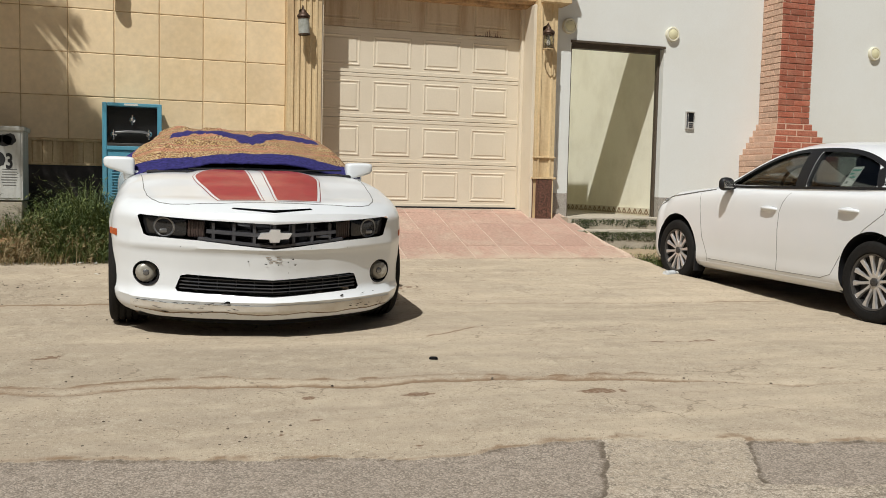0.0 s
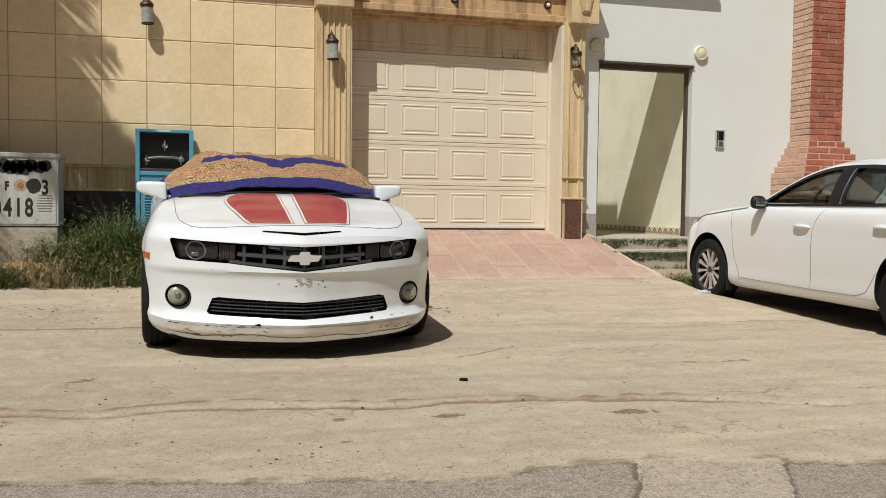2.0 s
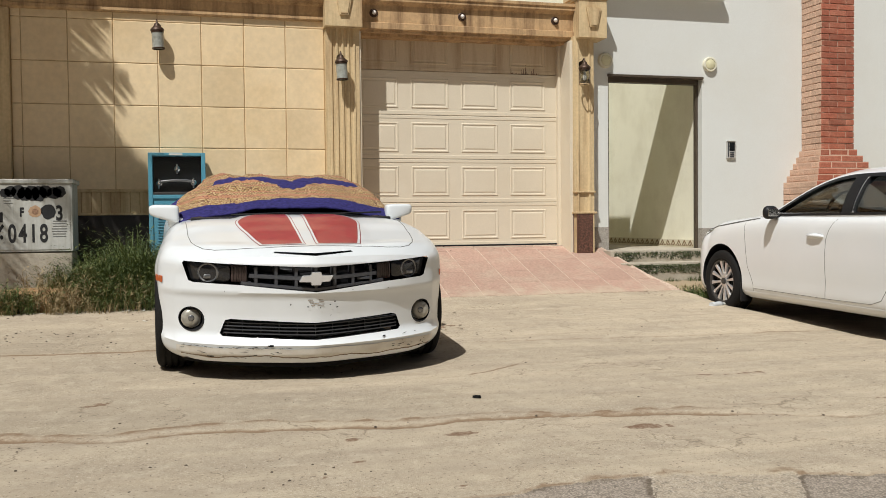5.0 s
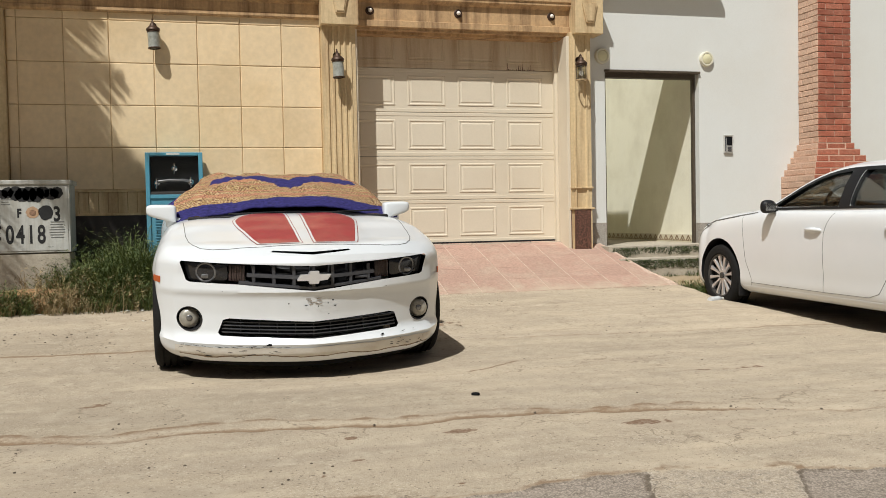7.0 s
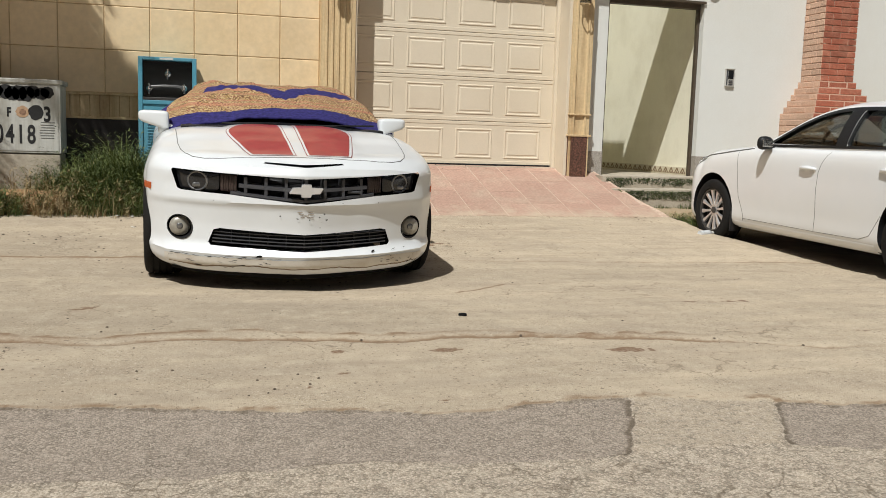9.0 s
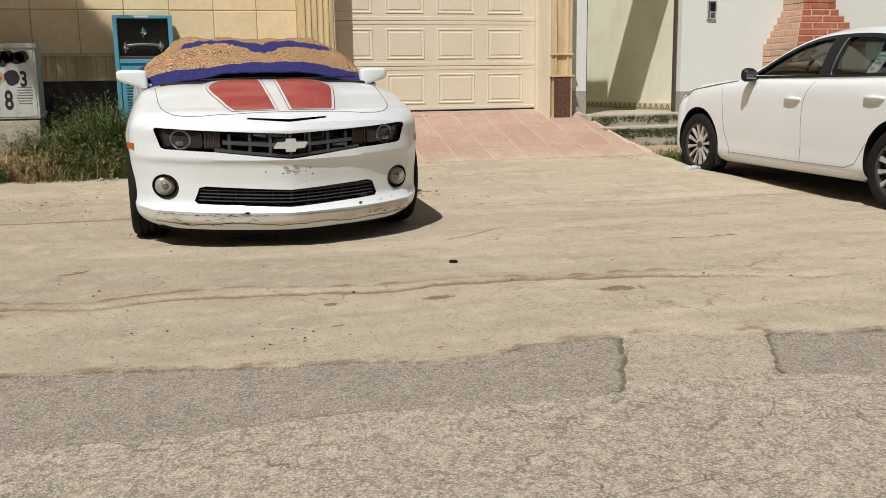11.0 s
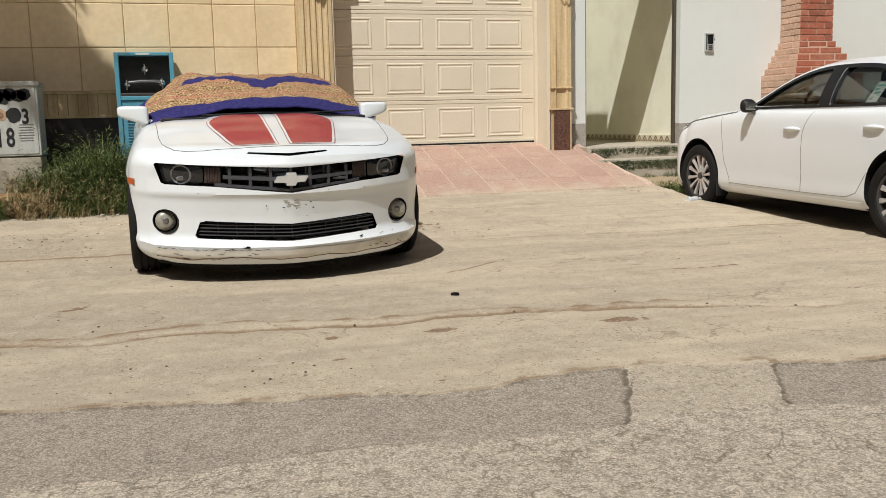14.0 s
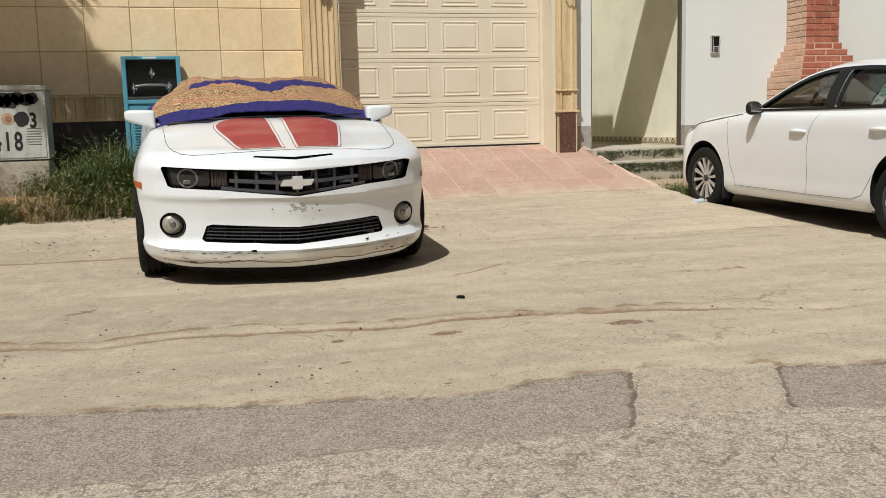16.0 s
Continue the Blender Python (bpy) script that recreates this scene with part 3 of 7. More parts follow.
def make_ground():
    def axis(lo, hi, step, far):
        inner = np.arange(lo, hi + step / 2, step)
        grow = np.cumsum(step * 1.35 ** np.arange(1, 32))
        grow = grow[grow < far]
        return np.concatenate([lo - grow[::-1], inner, hi + grow])
    xs, ys = axis(-2.6, 8.0, 0.026, 900), axis(1.3, 11.2, 0.026, 900)
    X, Y = np.meshgrid(xs, ys)
    near = ramp01(X, -6, -3) * (1 - ramp01(X, 9, 12)) * ramp01(Y, -3, 0) * (1 - ramp01(Y, 11, 12))
    Z = ground_z(X, Y)
    n1, n2, n3 = smooth_noise(X, Y, 2.1, 1), smooth_noise(X, Y, 9.0, 2), smooth_noise(X, Y, 31.0, 3)
    wob = 0.06 * n1 + 0.035 * n2 + 0.012 * n3
    # worn asphalt and its darker patches
    edge = np.interp(X, [-3, -0.65, -0.08, 0.61, 0.84, 1.15, 1.63, 2.25, 2.71, 8], [3.6, 3.42, 3.36, 3.23, 3.12, 3.13, 3.16, 3.06, 2.96, 2.2])
    low = np.interp(X, [-3, -0.23, 0.42, 0.96, 1.37, 1.92, 2.28, 8], [3.0, 2.71, 2.64, 2.61, 2.59, 2.55, 2.48, 1.7])
    asphalt = ramp01(edge + wob - Y, -0.012, 0.02)
    right = np.interp(Y, [2.59, 3.16], [1.37, 1.63]) + 0.5 * wob
    left = np.interp(Y, [2.55, 3.06], [1.92, 2.25]) + 0.5 * wob
    inside = ramp01(Y - low - 0.6 * wob, -0.03, 0.05) * asphalt
    patch = inside * np.maximum(1 - ramp01(X, right - 0.01, right + 0.02), ramp01(X, left - 0.02, left + 0.01))
    gap = inside * (1 - patch / np.maximum(inside, 1e-6))
    asphalt = asphalt * (1 - 0.47 * gap)
    # a rut with brown silt between two ragged edges
    low_line = np.interp(X, [-3, -0.77, -0.43, -0.08, 0.27, 0.86, 1.35, 1.84, 2.37, 2.74, 3.11, 8], [4.9, 4.54, 4.45, 4.47, 4.42, 4.31, 4.35, 4.3, 4.14, 4.07, 3.85, 3.4]) + 0.35 * wob
    top_line = np.interp(X, [-3, -0.79, -0.44, -0.09, 0.29, 0.41, 0.91, 1.46, 1.86, 2.45, 3.1, 8], [5.0, 4.65, 4.6, 4.64, 4.66, 4.58, 4.45, 4.48, 4.36, 4.28, 4.1, 3.9]) + 0.5 * wob
    off = Y - low_line
    fade = 0.6 + 0.4 * ramp01(n1, -0.6, 0.2)
    rut = np.exp(-((off / 0.034) ** 2)) * fade * (1 - 0.6 * ramp01(X, 2.6, 3.4))
    below = np.maximum(top_line - Y, 0)
    rut = rut + np.where(Y < top_line, np.exp(-below / 0.07), np.exp(-((Y - top_line) / 0.02) ** 2)) * (Y > low_line) * (0.55 + 0.4 * ramp01(n2, -0.5, 0.4)) * (1 - 0.5 * ramp01(X, 2.2, 3.0))
    joint = Y - (7.08 - 0.066 * X + 0.1 * wob)
    rut = rut + np.exp(-((joint / np.where(X < 0.3, 0.028, 0.03)) ** 2)) * np.where(X < 0.3, 1.0, 0.5 + 0.3 * ramp01(n1, -0.2, 0.6))
    step_line = Y - (5.43 - 0.12 * X + 0.3 * wob)
    rut = rut + 0.3 * np.exp(-((step_line / 0.018) ** 2)) * ramp01(n1, -0.6, 0.3)
    slant = (X - 1.67) * 0.31 - (Y - 5.63) * 0.41
    rut = rut + 0.95 * np.exp(-(((slant + 0.12 * wob) / 0.008) ** 2)) * ramp01(X, 1.6, 1.7) * (1 - ramp01(X, 2.05, 2.2)) * (Y > 5.5) * (Y < 6.1)
    rut = rut + 0.25 * np.exp(-(((Y - 3.75 - 0.5 * wob + 0.05 * X) / 0.02) ** 2)) * ramp01(n1, 0.0, 0.5)
    # slabs cast at different times: alternate tone, with straight worn edges
    tone = (0.5 - 0.3 * ramp01(X, 0.8, 2.2)) * ramp01(-step_line, -0.01, 0.03) * ramp01(Y - top_line, -0.02, 0.05)
    tone = tone + 0.35 * ramp01(Y - (6.33 - 0.1 * X + 0.5 * wob), -0.02, 0.05) * (1 - ramp01(joint, -0.03, 0.02))
    lf = 1 - ramp01(X, -0.2, 0.6)
    tone = tone + lf * 0.8 * ramp01(joint, 0.0, 0.03) * (1 - ramp01(Y + 0.3 * wob, 7.86, 7.95)) + lf * 0.35 * ramp01(Y + 0.3 * wob, 7.9, 7.95) * (1 - ramp01(Y + 0.5 * wob, 8.2, 8.26))
    tone = tone + 0.3 * ramp01(n1 + 0.6 * n2, 0.35, 0.8) + 0.44 * (1 - ramp01(X + 0.25 * Y + 0.8 * n1, 1.2, 3.6))
    rut = rut + 0.5 * 1.6 * np.exp(-((edge + wob - Y) / 0.035) ** 2) * (1 - gap) * (0.5 + 0.5 * ramp01(n2, -0.6, 0.3))
    rut = rut + (Y > low) * (Y < edge) * 0.9 * (np.exp(-((X - right) / 0.02) ** 2) + np.exp(-((X - left) / 0.02) ** 2)) + 0.7 * np.exp(-((Y - low - 0.6 * wob) / 0.025) ** 2) * ramp01(n2, -0.5, 0.3)
    rut = np.clip(rut, 0, 1) * near
    stain = np.zeros_like(X)
    for sx, sy, rx, ry in ((2.07, 3.93, 0.13, 0.045), (1.15, 4.05, 0.06, 0.03), (0.64, 4.1, 0.035, 0.02), (0.43, 3.55, 0.035, 0.025), (0.93, 3.27, 0.03, 0.015), (-0.58, 5.31, 0.09, 0.05),
                           (2.45, 3.75, 0.03, 0.02), (3.2, 4.1, 0.05, 0.02), (3.6, 4.2, 0.07, 0.02), (0.6, 3.72, 0.03, 0.015), (1.95, 7.6, 0.16, 0.06), (3.32, 5.15, 0.2, 0.03)):
        stain = np.maximum(stain, ramp01(1.15 - ((X - sx) / rx) ** 2 - ((Y - sy) / ry) ** 2 + 1.3 * n2 + 1.3 * n3, 0, 0.9))
    earth = (1 - ramp01(X, -0.25, 0.3)) * ramp01(Y + wob, 9.1, 9.35) + ramp01(X - ramp_edge(Y), 0.0, 0.06) * (1 - ramp01(X, 6.6, 6.9)) * ramp01(Y + wob, 8.8, 9.1)
    Z = Z + near * (0.006 * n1 + 0.003 * n2 + 0.0015 * n3 - 0.012 * rut * (np.abs(off) < 0.05) - 0.01 * ramp01(asphalt, 0, 1))
    Z = np.where((Y > 9.28) & (X > 1.32) & (X < ramp_edge(Y) - 0.03), Z - 0.03, Z)
    ny, nx = X.shape
    co = np.stack([X, Y, Z], -1).reshape(-1, 3)
    idx = np.arange(nx * ny).reshape(ny, nx)
    quads = np.stack([idx[:-1, :-1], idx[:-1, 1:], idx[1:, 1:], idx[1:, :-1]], -1).reshape(-1, 4)
    me = bpy.data.meshes.new("ground")
    me.vertices.add(len(co))
    me.vertices.foreach_set("co", co.ravel())
    me.loops.add(quads.size)
    me.loops.foreach_set("vertex_index", quads.ravel())
    me.polygons.add(len(quads))
    me.polygons.foreach_set("loop_start", np.arange(0, quads.size, 4))
    me.update()
    tone = tone + 0.9 * ramp01(joint, 0.0, 0.05) * (1 - ramp01(joint, 0.3, 0.55)) * (1 - ramp01(X, -0.2, 0.6))
    for name, v in (("asphalt", asphalt), ("patch", patch), ("rut", rut), ("tone", np.clip(tone, 0, 1) * near), ("stain", np.clip(stain, 0, 1) * near), ("earth", np.clip(earth, 0, 1) * near)):
        at = me.attributes.new(name, "FLOAT", "POINT")
        at.data.foreach_set("value", v.ravel().astype(np.float32))
    me.materials.append(M_GROUND)
    smooth(me)
    return tagged(new("ground", me), "dusty cracked street and apron with worn asphalt patches", "ground", kind="structure")


make_ground()

# ---- tiled boundary wall ----
YW = 10.8
wall_left = part("wall_left", boxes((-14, 1.44, YW + 0.009, YW + 0.3, -0.3, 3.78), bevel=0), M_GROUT)
tagged(wall_left, "cream tiled boundary wall with dark joints and palm shadow", "wall", kind="structure")
plinth = part("plinth", boxes((-14, 1.44, YW - 0.005, YW + 0.018, -0.3, 1.1), bevel=0), M_PLINTH)
tagged(plinth, "dark stone plinth at the foot of the tiled wall", "plinth", kind="structure")
skirt = part("slatted_skirting", boxes((-14, 1.44, YW - 0.012, YW + 0.018, 1.1, 1.128), (-14, 1.44, YW - 0.02, YW + 0.018, 1.362, 1.39)), M_STONE)
tagged(skirt, "cream stone skirting of narrow upright slats", "skirting", kind="structure")

# ---- garage portal ----
YP = 10.65


def fluted(name, x0, x1, z0, z1, label, k=4):
    """A pilaster with flutes cut into its front."""
    bm = bmesh.new()
    w = x1 - x0
    out = [(x0, YP + 0.5), (x0, YP + 0.012), (x0 + 0.045, YP + 0.012), (x0 + 0.05, YP)]
    for i in range(k):
        a = x0 + 0.06 + (w - 0.12) * i / k
        b = x0 + 0.06 + (w - 0.12) * (i + 1) / k
        out += [(a + 0.008, YP), (a + 0.02, YP + 0.02), (b - 0.02, YP + 0.02), (b - 0.008, YP)]
    out += [(x1 - 0.05, YP), (x1 - 0.045, YP + 0.012), (x1, YP + 0.012), (x1, YP + 0.5)]
    a = [bm.verts.new((p[0], p[1], z0)) for p in out]
    b = [bm.verts.new((p[0], p[1], z1)) for p in out]
    for i in range(len(out)):
        j = (i + 1) % len(out)
        bm.faces.new((a[i], a[j], b[j], b[i]))
    bm.faces.new(a)
    bm.faces.new(b[::-1])
    ob = part(name, bm, M_STONE)
    return tagged(ob, label, "pilaster", kind="structure")


fluted("pilaster_left", 1.433, 1.826, 0.2, 3.3, "fluted cream stone pilaster beside the garage door, streaked with grime")
pr = fluted("pilaster_right", 4.54, 4.817, 1.1, 3.3, "panelled cream stone pilaster on a brown granite foot", 1)
bm = boxes((4.52, 4.84, YP - 0.02, YP + 0.3, 1.075, 1.1), (4.53, 4.83, YP - 0.012, YP + 0.1, 1.34, 1.36))
part("band", bm, M_STONE, pr)
bm = boxes((4.545, 4.60, YP + 0.01, YP + 0.4, 0.5, 1.075), (4.775, 4.812, YP - 0.005, YP + 0.4, 0.5, 1.075))
part("edge_strip", bm, M_STONE, pr)
part("granite_foot", boxes((4.575, 4.79, YP - 0.012, YP + 0.3, 0.5, 1.075)), M_GRANITE, pr, "dark brown speckled granite")
part("granite_side", boxes((4.535, 4.545, YP + 0.02, YP + 0.25, 0.5, 1.075), bevel=0.002), M_GRANITE, pr)


def cap(name, x0, x1):
    bm = boxes((x0, x1, 10.55, 11.0, 3.27, 3.74), (x0 - 0.012, x1 + 0.012, 10.535, 11.0, 3.74, 3.775), (x0 - 0.03, x1 + 0.03, 10.515, 11.0, 3.775, 3.83))
    ob = part(name, bm, M_STONE)
    tagged(ob, "cream stone capital block with a raised keystone", "capital", kind="structure")
    c = (x0 + x1) / 2
    bm = bmesh.new()
    prism(bm, [(c - 0.1, 3.64), (c + 0.1, 3.64), (c + 0.05, 3.4), (c - 0.05, 3.4)], 10.525, 10.56)
    prism(bm, [(c - 0.075, 3.625), (c + 0.075, 3.625), (c + 0.04, 3.42), (c - 0.04, 3.42)], 10.515, 10.53)
    part("keystone", bm, M_STONE, ob)
    return ob


cap("capital_left", 1.415, 1.85)
cap("capital_right", 4.575, 4.95)

bm = bmesh.new()
moulding(bm, [(11.1, 3.235), (10.85, 3.235), (10.85, 3.265), (10.76, 3.265), (10.76, 3.29), (10.725, 3.3), (10.725, 3.37), (10.75, 3.38), (10.75, 3.58), (10.72, 3.6), (10.69, 3.625), (10.69, 3.66), (10.675, 3.67), (10.675, 3.705), (11.1, 3.725)], 1.85, 4.575)
lintel = part("lintel", bm, M_STAINED)
tagged(lintel, "rain-streaked cream stone lintel over the garage door", "lintel", kind="structure")
bm = boxes((4.5, 4.54, YP + 0.03, 11.12, 0.5, 3.25), (4.46, 4.5, 10.98, 11.12, 0.5, 3.25), (1.826, 1.85, YP + 0.03, 11.12, 0.3, 3.25))
tagged(part("garage_jamb", bm, M_DOOR), "cream painted jamb of the garage opening", "jamb", kind="structure")
tagged(part("garage_sill", boxes((1.8, 4.52, 10.95, 11.2, 0.3, 0.672)), M_CONC), "concrete sill under the garage door", "sill", kind="structure")

bm = bmesh.new()
moulding(bm, [(10.82, 3.36), (10.775, 3.36), (10.755, 3.38), (10.755, 3.415), (10.765, 3.425), (10.765, 3.53), (10.69, 3.56), (10.65, 3.6), (10.65, 3.68), (10.62, 3.7), (10.62, 3.76), (10.82, 3.79)], -14, 1.415)
tagged(part("cornice", bm, M_STAINED), "moulded cream stone cornice with dark rain streaks", "cornice", kind="structure")
bm = boxes((-2.5, -1.985, YW - 0.06, YW + 0.02, 1.39, 3.36), bevel=0.01)
tagged(part("pilaster_end", bm, M_STONE), "plain cream stone pilaster in the tiled wall", "pilaster", kind="structure")
tagged(part("roof_slab", boxes((-14, 4.9, 11.1, 15.0, 3.5, 3.68), bevel=0), M_CONC), "plain concrete roof slab behind the parapet", "roof", kind="structure")

tagged(part("wall_house", boxes((-14, 5.7, 15.0, 15.18, 3.4, 9.0), bevel=0), M_WHITE), "pale rendered house wall behind the garage roof", "wall", kind="structure")

# ---- white boundary wall, doorway and yard ----
YB, TOP = 10.85, 4.35
bm = boxes((4.818, 5.1, YB, YB + 0.2, 0.9, TOP), (5.1, 6.46, YB, YB + 0.2, 2.857, TOP), (6.46, 16, YB, YB + 0.2, 0.87, TOP), bevel=0)
white_wall = tagged(part("wall_white", bm, M_WHITE), "white rendered boundary wall, slightly dusty", "wall", kind="structure")
bm = boxes((4.818, 5.1, YB - 0.012, YB + 0.2, 0.2, 0.9), (6.46, 7.9, YB - 0.012, YB + 0.2, -0.2, 0.87), (8.6, 16, YB - 0.012, YB + 0.2, -0.2, 0.87), (7.9, 8.6, YB, YB + 0.2, -0.2, 0.87))
tagged(part("granite_base", bm, M_SPECKLE), "speckled grey granite base of the white wall", "base course", kind="structure")
bm = boxes((4.9, 6.75, YB - 0.155, YB, 3.884, 3.98), bevel=0.006)
tagged(part("canopy", bm, M_WHITE), "white rendered slab canopy over the doorway", "canopy", kind="structure")
frame_1 = tagged(part("door_frame", boxes((5.1, 5.135, YB + 0.05, YB + 0.16, 0.58, 2.857), (6.425, 6.46, YB + 0.1, YB + 0.16, 0.58, 2.857), (5.135, 6.425, YB + 0.05, YB + 0.16, 2.785, 2.857), (5.09, 6.47, YB - 0.03, YB + 0.05, 2.845, 2.875)), M_STEEL), "dark brown steel frame of the open doorway", "door frame", kind="structure")
for yard_box in ((6.48, 6.68, YB + 0.2, 15.2, 0.3, 4.1), (4.9, 5.0, YB + 0.2, 15.2, 0.3, 4.6), (4.9, 6.62, 15.2, 15.4, 0.3, 4.6)):
    tagged(part("wall_yard", boxes(yard_box, bevel=0), M_YARD), "cream rendered yard wall behind the doorway, half in shade", "wall", kind="structure")
tagged(part("yard_floor", boxes((5.0, 6.48, YB + 0.21, 15.2, 0.3, 0.6), bevel=0), M_CONC), "pale concrete yard floor", "floor", kind="structure")
base = tagged(part("yard_baseboard", boxes((6.46, 6.48, YB + 0.21, 15.2, 0.6, 0.71), bevel=0.002), mat("cream_ceramic", (0.6, 0.55, 0.42), 0.4, grain=40, vary=0.08, bump=0.02)), "cream ceramic baseboard with brown triangle motifs", "baseboard", kind="structure")
bm = bmesh.new()
for i in range(26):
    y = 11.08 + i * 0.155
    prism(bm, [(y, 0.622), (y + 0.02, 0.622), (y + 0.075, 0.68), (y + 0.13, 0.622), (y + 0.15, 0.622), (y + 0.085, 0.7), (y + 0.065, 0.7)], 6.457, 6.461, axis="x")
    prism(bm, [(y + 0.045, 0.622), (y + 0.105, 0.622), (y + 0.075, 0.656)], 6.457, 6.461, axis="x")
part("motif", bm, mat("brown_motif", (0.2, 0.13, 0.07), 0.5), base)

steps = thing("doorstep", "worn concrete doorsteps with mossy black risers", "steps", kind="structure")


def worn(x0, x1, y0, y1, z0, z1, rough, seed):
    """A cast slab with crumbled edges and an uneven face."""
    bm = box(bmesh.new(), x0, x1, y0, y1, z0, z1)
    long = [e for e in bm.edges if abs(e.verts[0].co.x - e.verts[1].co.x) > 0.5]
    bmesh.ops.subdivide_edges(bm, edges=long, cuts=60, use_grid_fill=True)
    bmesh.ops.subdivide_edges(bm, edges=[e for e in bm.edges if abs(e.verts[0].co.x - e.verts[1].co.x) < 1e-5], cuts=3, use_grid_fill=True)
    for v in bm.verts:
        q = Vector((v.co.x * 6, v.co.y * 9, v.co.z * 9 + seed))
        lip = 1.0 if v.co.y < y0 + 0.01 and v.co.z > z1 - 0.02 else 0.3
        v.co.y += rough * (lip * abs(noise.noise(q)) * 2.0 + 0.4 * noise.noise(q * 3.1)) * (v.co.y < y0 + 0.1)
        v.co.z += rough * (0.5 * noise.noise(q * 1.7) - 0.8 * lip * abs(noise.noise(q * 2.3)) * (lip > 0.5)) * (v.co.z > z1 - 0.02)
    return bm


part("landing", worn(4.95, 7.3, 10.47, 11.06, 0.25, 0.6, 0.018, 1.0), M_CONC, steps, soft=35)
part("riser", worn(4.97, 7.29, 10.485, 10.52, 0.2, 0.565, 0.02, 3.0), M_MOSS, steps, soft=35)
part("tread", worn(4.95, 7.3, 10.15, 10.5, 0.1, 0.455, 0.02, 5.0), M_CONC, steps, soft=35)
part("riser", worn(4.97, 7.29, 10.162, 10.2, 0.0, 0.42, 0.02, 7.0), M_MOSS, steps, soft=35)


def moss(name, rows, seed):
    """Ragged clumps of moss hanging below a lip, at rows (y, z)."""
    rs = random.Random(seed)
    verts, faces = [], []
    for y, z in rows:
        for _ in range(5200):
            x = rs.uniform(5.0, 7.2)
            thick = 0.6 + 0.9 * noise.noise(Vector((x * 2.3, z * 9, 0.0)))
            if rs.random() > thick:
                continue
            drop = rs.random() ** 1.4 * (0.04 + 0.09 * max(0, thick))
            c = Vector((x, y - rs.uniform(0.0, 0.018), z - drop))
            r, k = rs.uniform(0.006, 0.016), len(verts)
            verts += [tuple(c + Vector((rs.uniform(-r, r), rs.uniform(-r, r) * 0.6, rs.uniform(-r, r)))) for _ in range(4)]
            faces += [(k, k + 1, k + 2), (k, k + 2, k + 3), (k, k + 1, k + 3), (k + 1, k + 2, k + 3)]
    me = bpy.data.meshes.new(name)
    me.from_pydata(verts, [], faces)
    me.materials.append(M_GREENMOSS)
    return tagged(new(name, me), "dark green moss clinging under the doorstep lips", "moss", kind="stuff")


moss("moss", ((10.478, 0.575), (10.155, 0.43)), 3)

# ---- unseen wall added across the street, behind the camera, to bounce light ----
tagged(part("unseen_wall", boxes((-30, 30, -14, -13.7, -0.2, 3.2), bevel=0), M_WHITE), "plain unseen wall added behind the camera to bounce light", "wall", kind="structure")

# ---- vehicles: shared shaping ----
from mathutils.bvhtree import BVHTree


def spline(keys, ts):
    """Smooth values through rows (t, values...), at the times ts."""
    keys = np.array(keys, float)
    t, v = keys[:, 0], keys[:, 1:]
    h = np.diff(t)
    slope = np.diff(v, axis=0) / h[:, None]
    m = np.vstack([slope[:1], (slope[:-1] * h[1:, None] + slope[1:] * h[:-1, None]) / (h[:-1] + h[1:])[:, None], slope[-1:]])
    flat = np.sign(slope[:-1]) * np.sign(slope[1:]) <= 0
    m[1:-1][flat] = 0
    k = np.clip(np.searchsorted(t, ts, side="right") - 1, 0, len(h) - 1)
    s = ((ts - t[k]) / h[k])[:, None]
    hk = h[k][:, None]
    return (2 * s**3 - 3 * s**2 + 1) * v[k] + (s**3 - 2 * s**2 + s) * hk * m[k] + (-2 * s**3 + 3 * s**2) * v[k + 1] + (s**3 - s**2) * hk * m[k + 1]


def across(points, n):
    """Half a section, through points from the bottom middle to the top middle, in n steps."""
    p = np.array(points, float)
    d = np.r_[0, np.cumsum(np.sqrt((np.diff(p, axis=0) ** 2).sum(1)) ** 0.6)]
    return spline(np.c_[d, p], np.linspace(0, d[-1], n))


def body_mesh(name, stations, shape, nv=80, ns=56, caps=18):
    """A closed car body: half sections at stations along the car, mirrored, with rounded ends; shape bends (u, v, w)."""
    npts = len(stations[0][1])
    rows = [[v, *np.ravel(p)] for v, p in stations]
    t0, t1 = rows[0][0], rows[-1][0]
    f = np.linspace(0, 1, nv)
    ts = t0 + (t1 - t0) * np.where(f < 0.4, f * 0.5, 0.2 + (f - 0.4) / 0.6 * 0.8)
    secs = [across(r.reshape(npts, 2), ns) for r in spline(rows, ts)]
    rings = []
    for k in np.linspace(0, 1, caps)[:-1]:
        rings.append((ts[0], secs[0] * (k, 1)))
    rings += list(zip(ts, secs))
    for k in np.linspace(1, 0, caps)[1:]:
        rings.append((ts[-1], secs[-1] * (k, 1)))
    bm = bmesh.new()
    grid = []
    for v, s in rings:
        left = [(-u, v, w) for u, w in s[1:-1]]
        loop = [(u, v, w) for u, w in s] + left[::-1]
        grid.append(loop)
    verts = [[bm.verts.new(shape(*p)) for p in loop] for loop in grid]
    n = len(verts[0])
    for a, b in zip(verts, verts[1:]):
        for k in range(n):
            bm.faces.new((a[k], a[(k + 1) % n], b[(k + 1) % n], b[k]))
    bmesh.ops.remove_doubles(bm, verts=bm.verts, dist=1e-4)
    bmesh.ops.dissolve_degenerate(bm, dist=1e-5, edges=bm.edges)
    bmesh.ops.recalc_face_normals(bm, faces=bm.faces)
    return bm


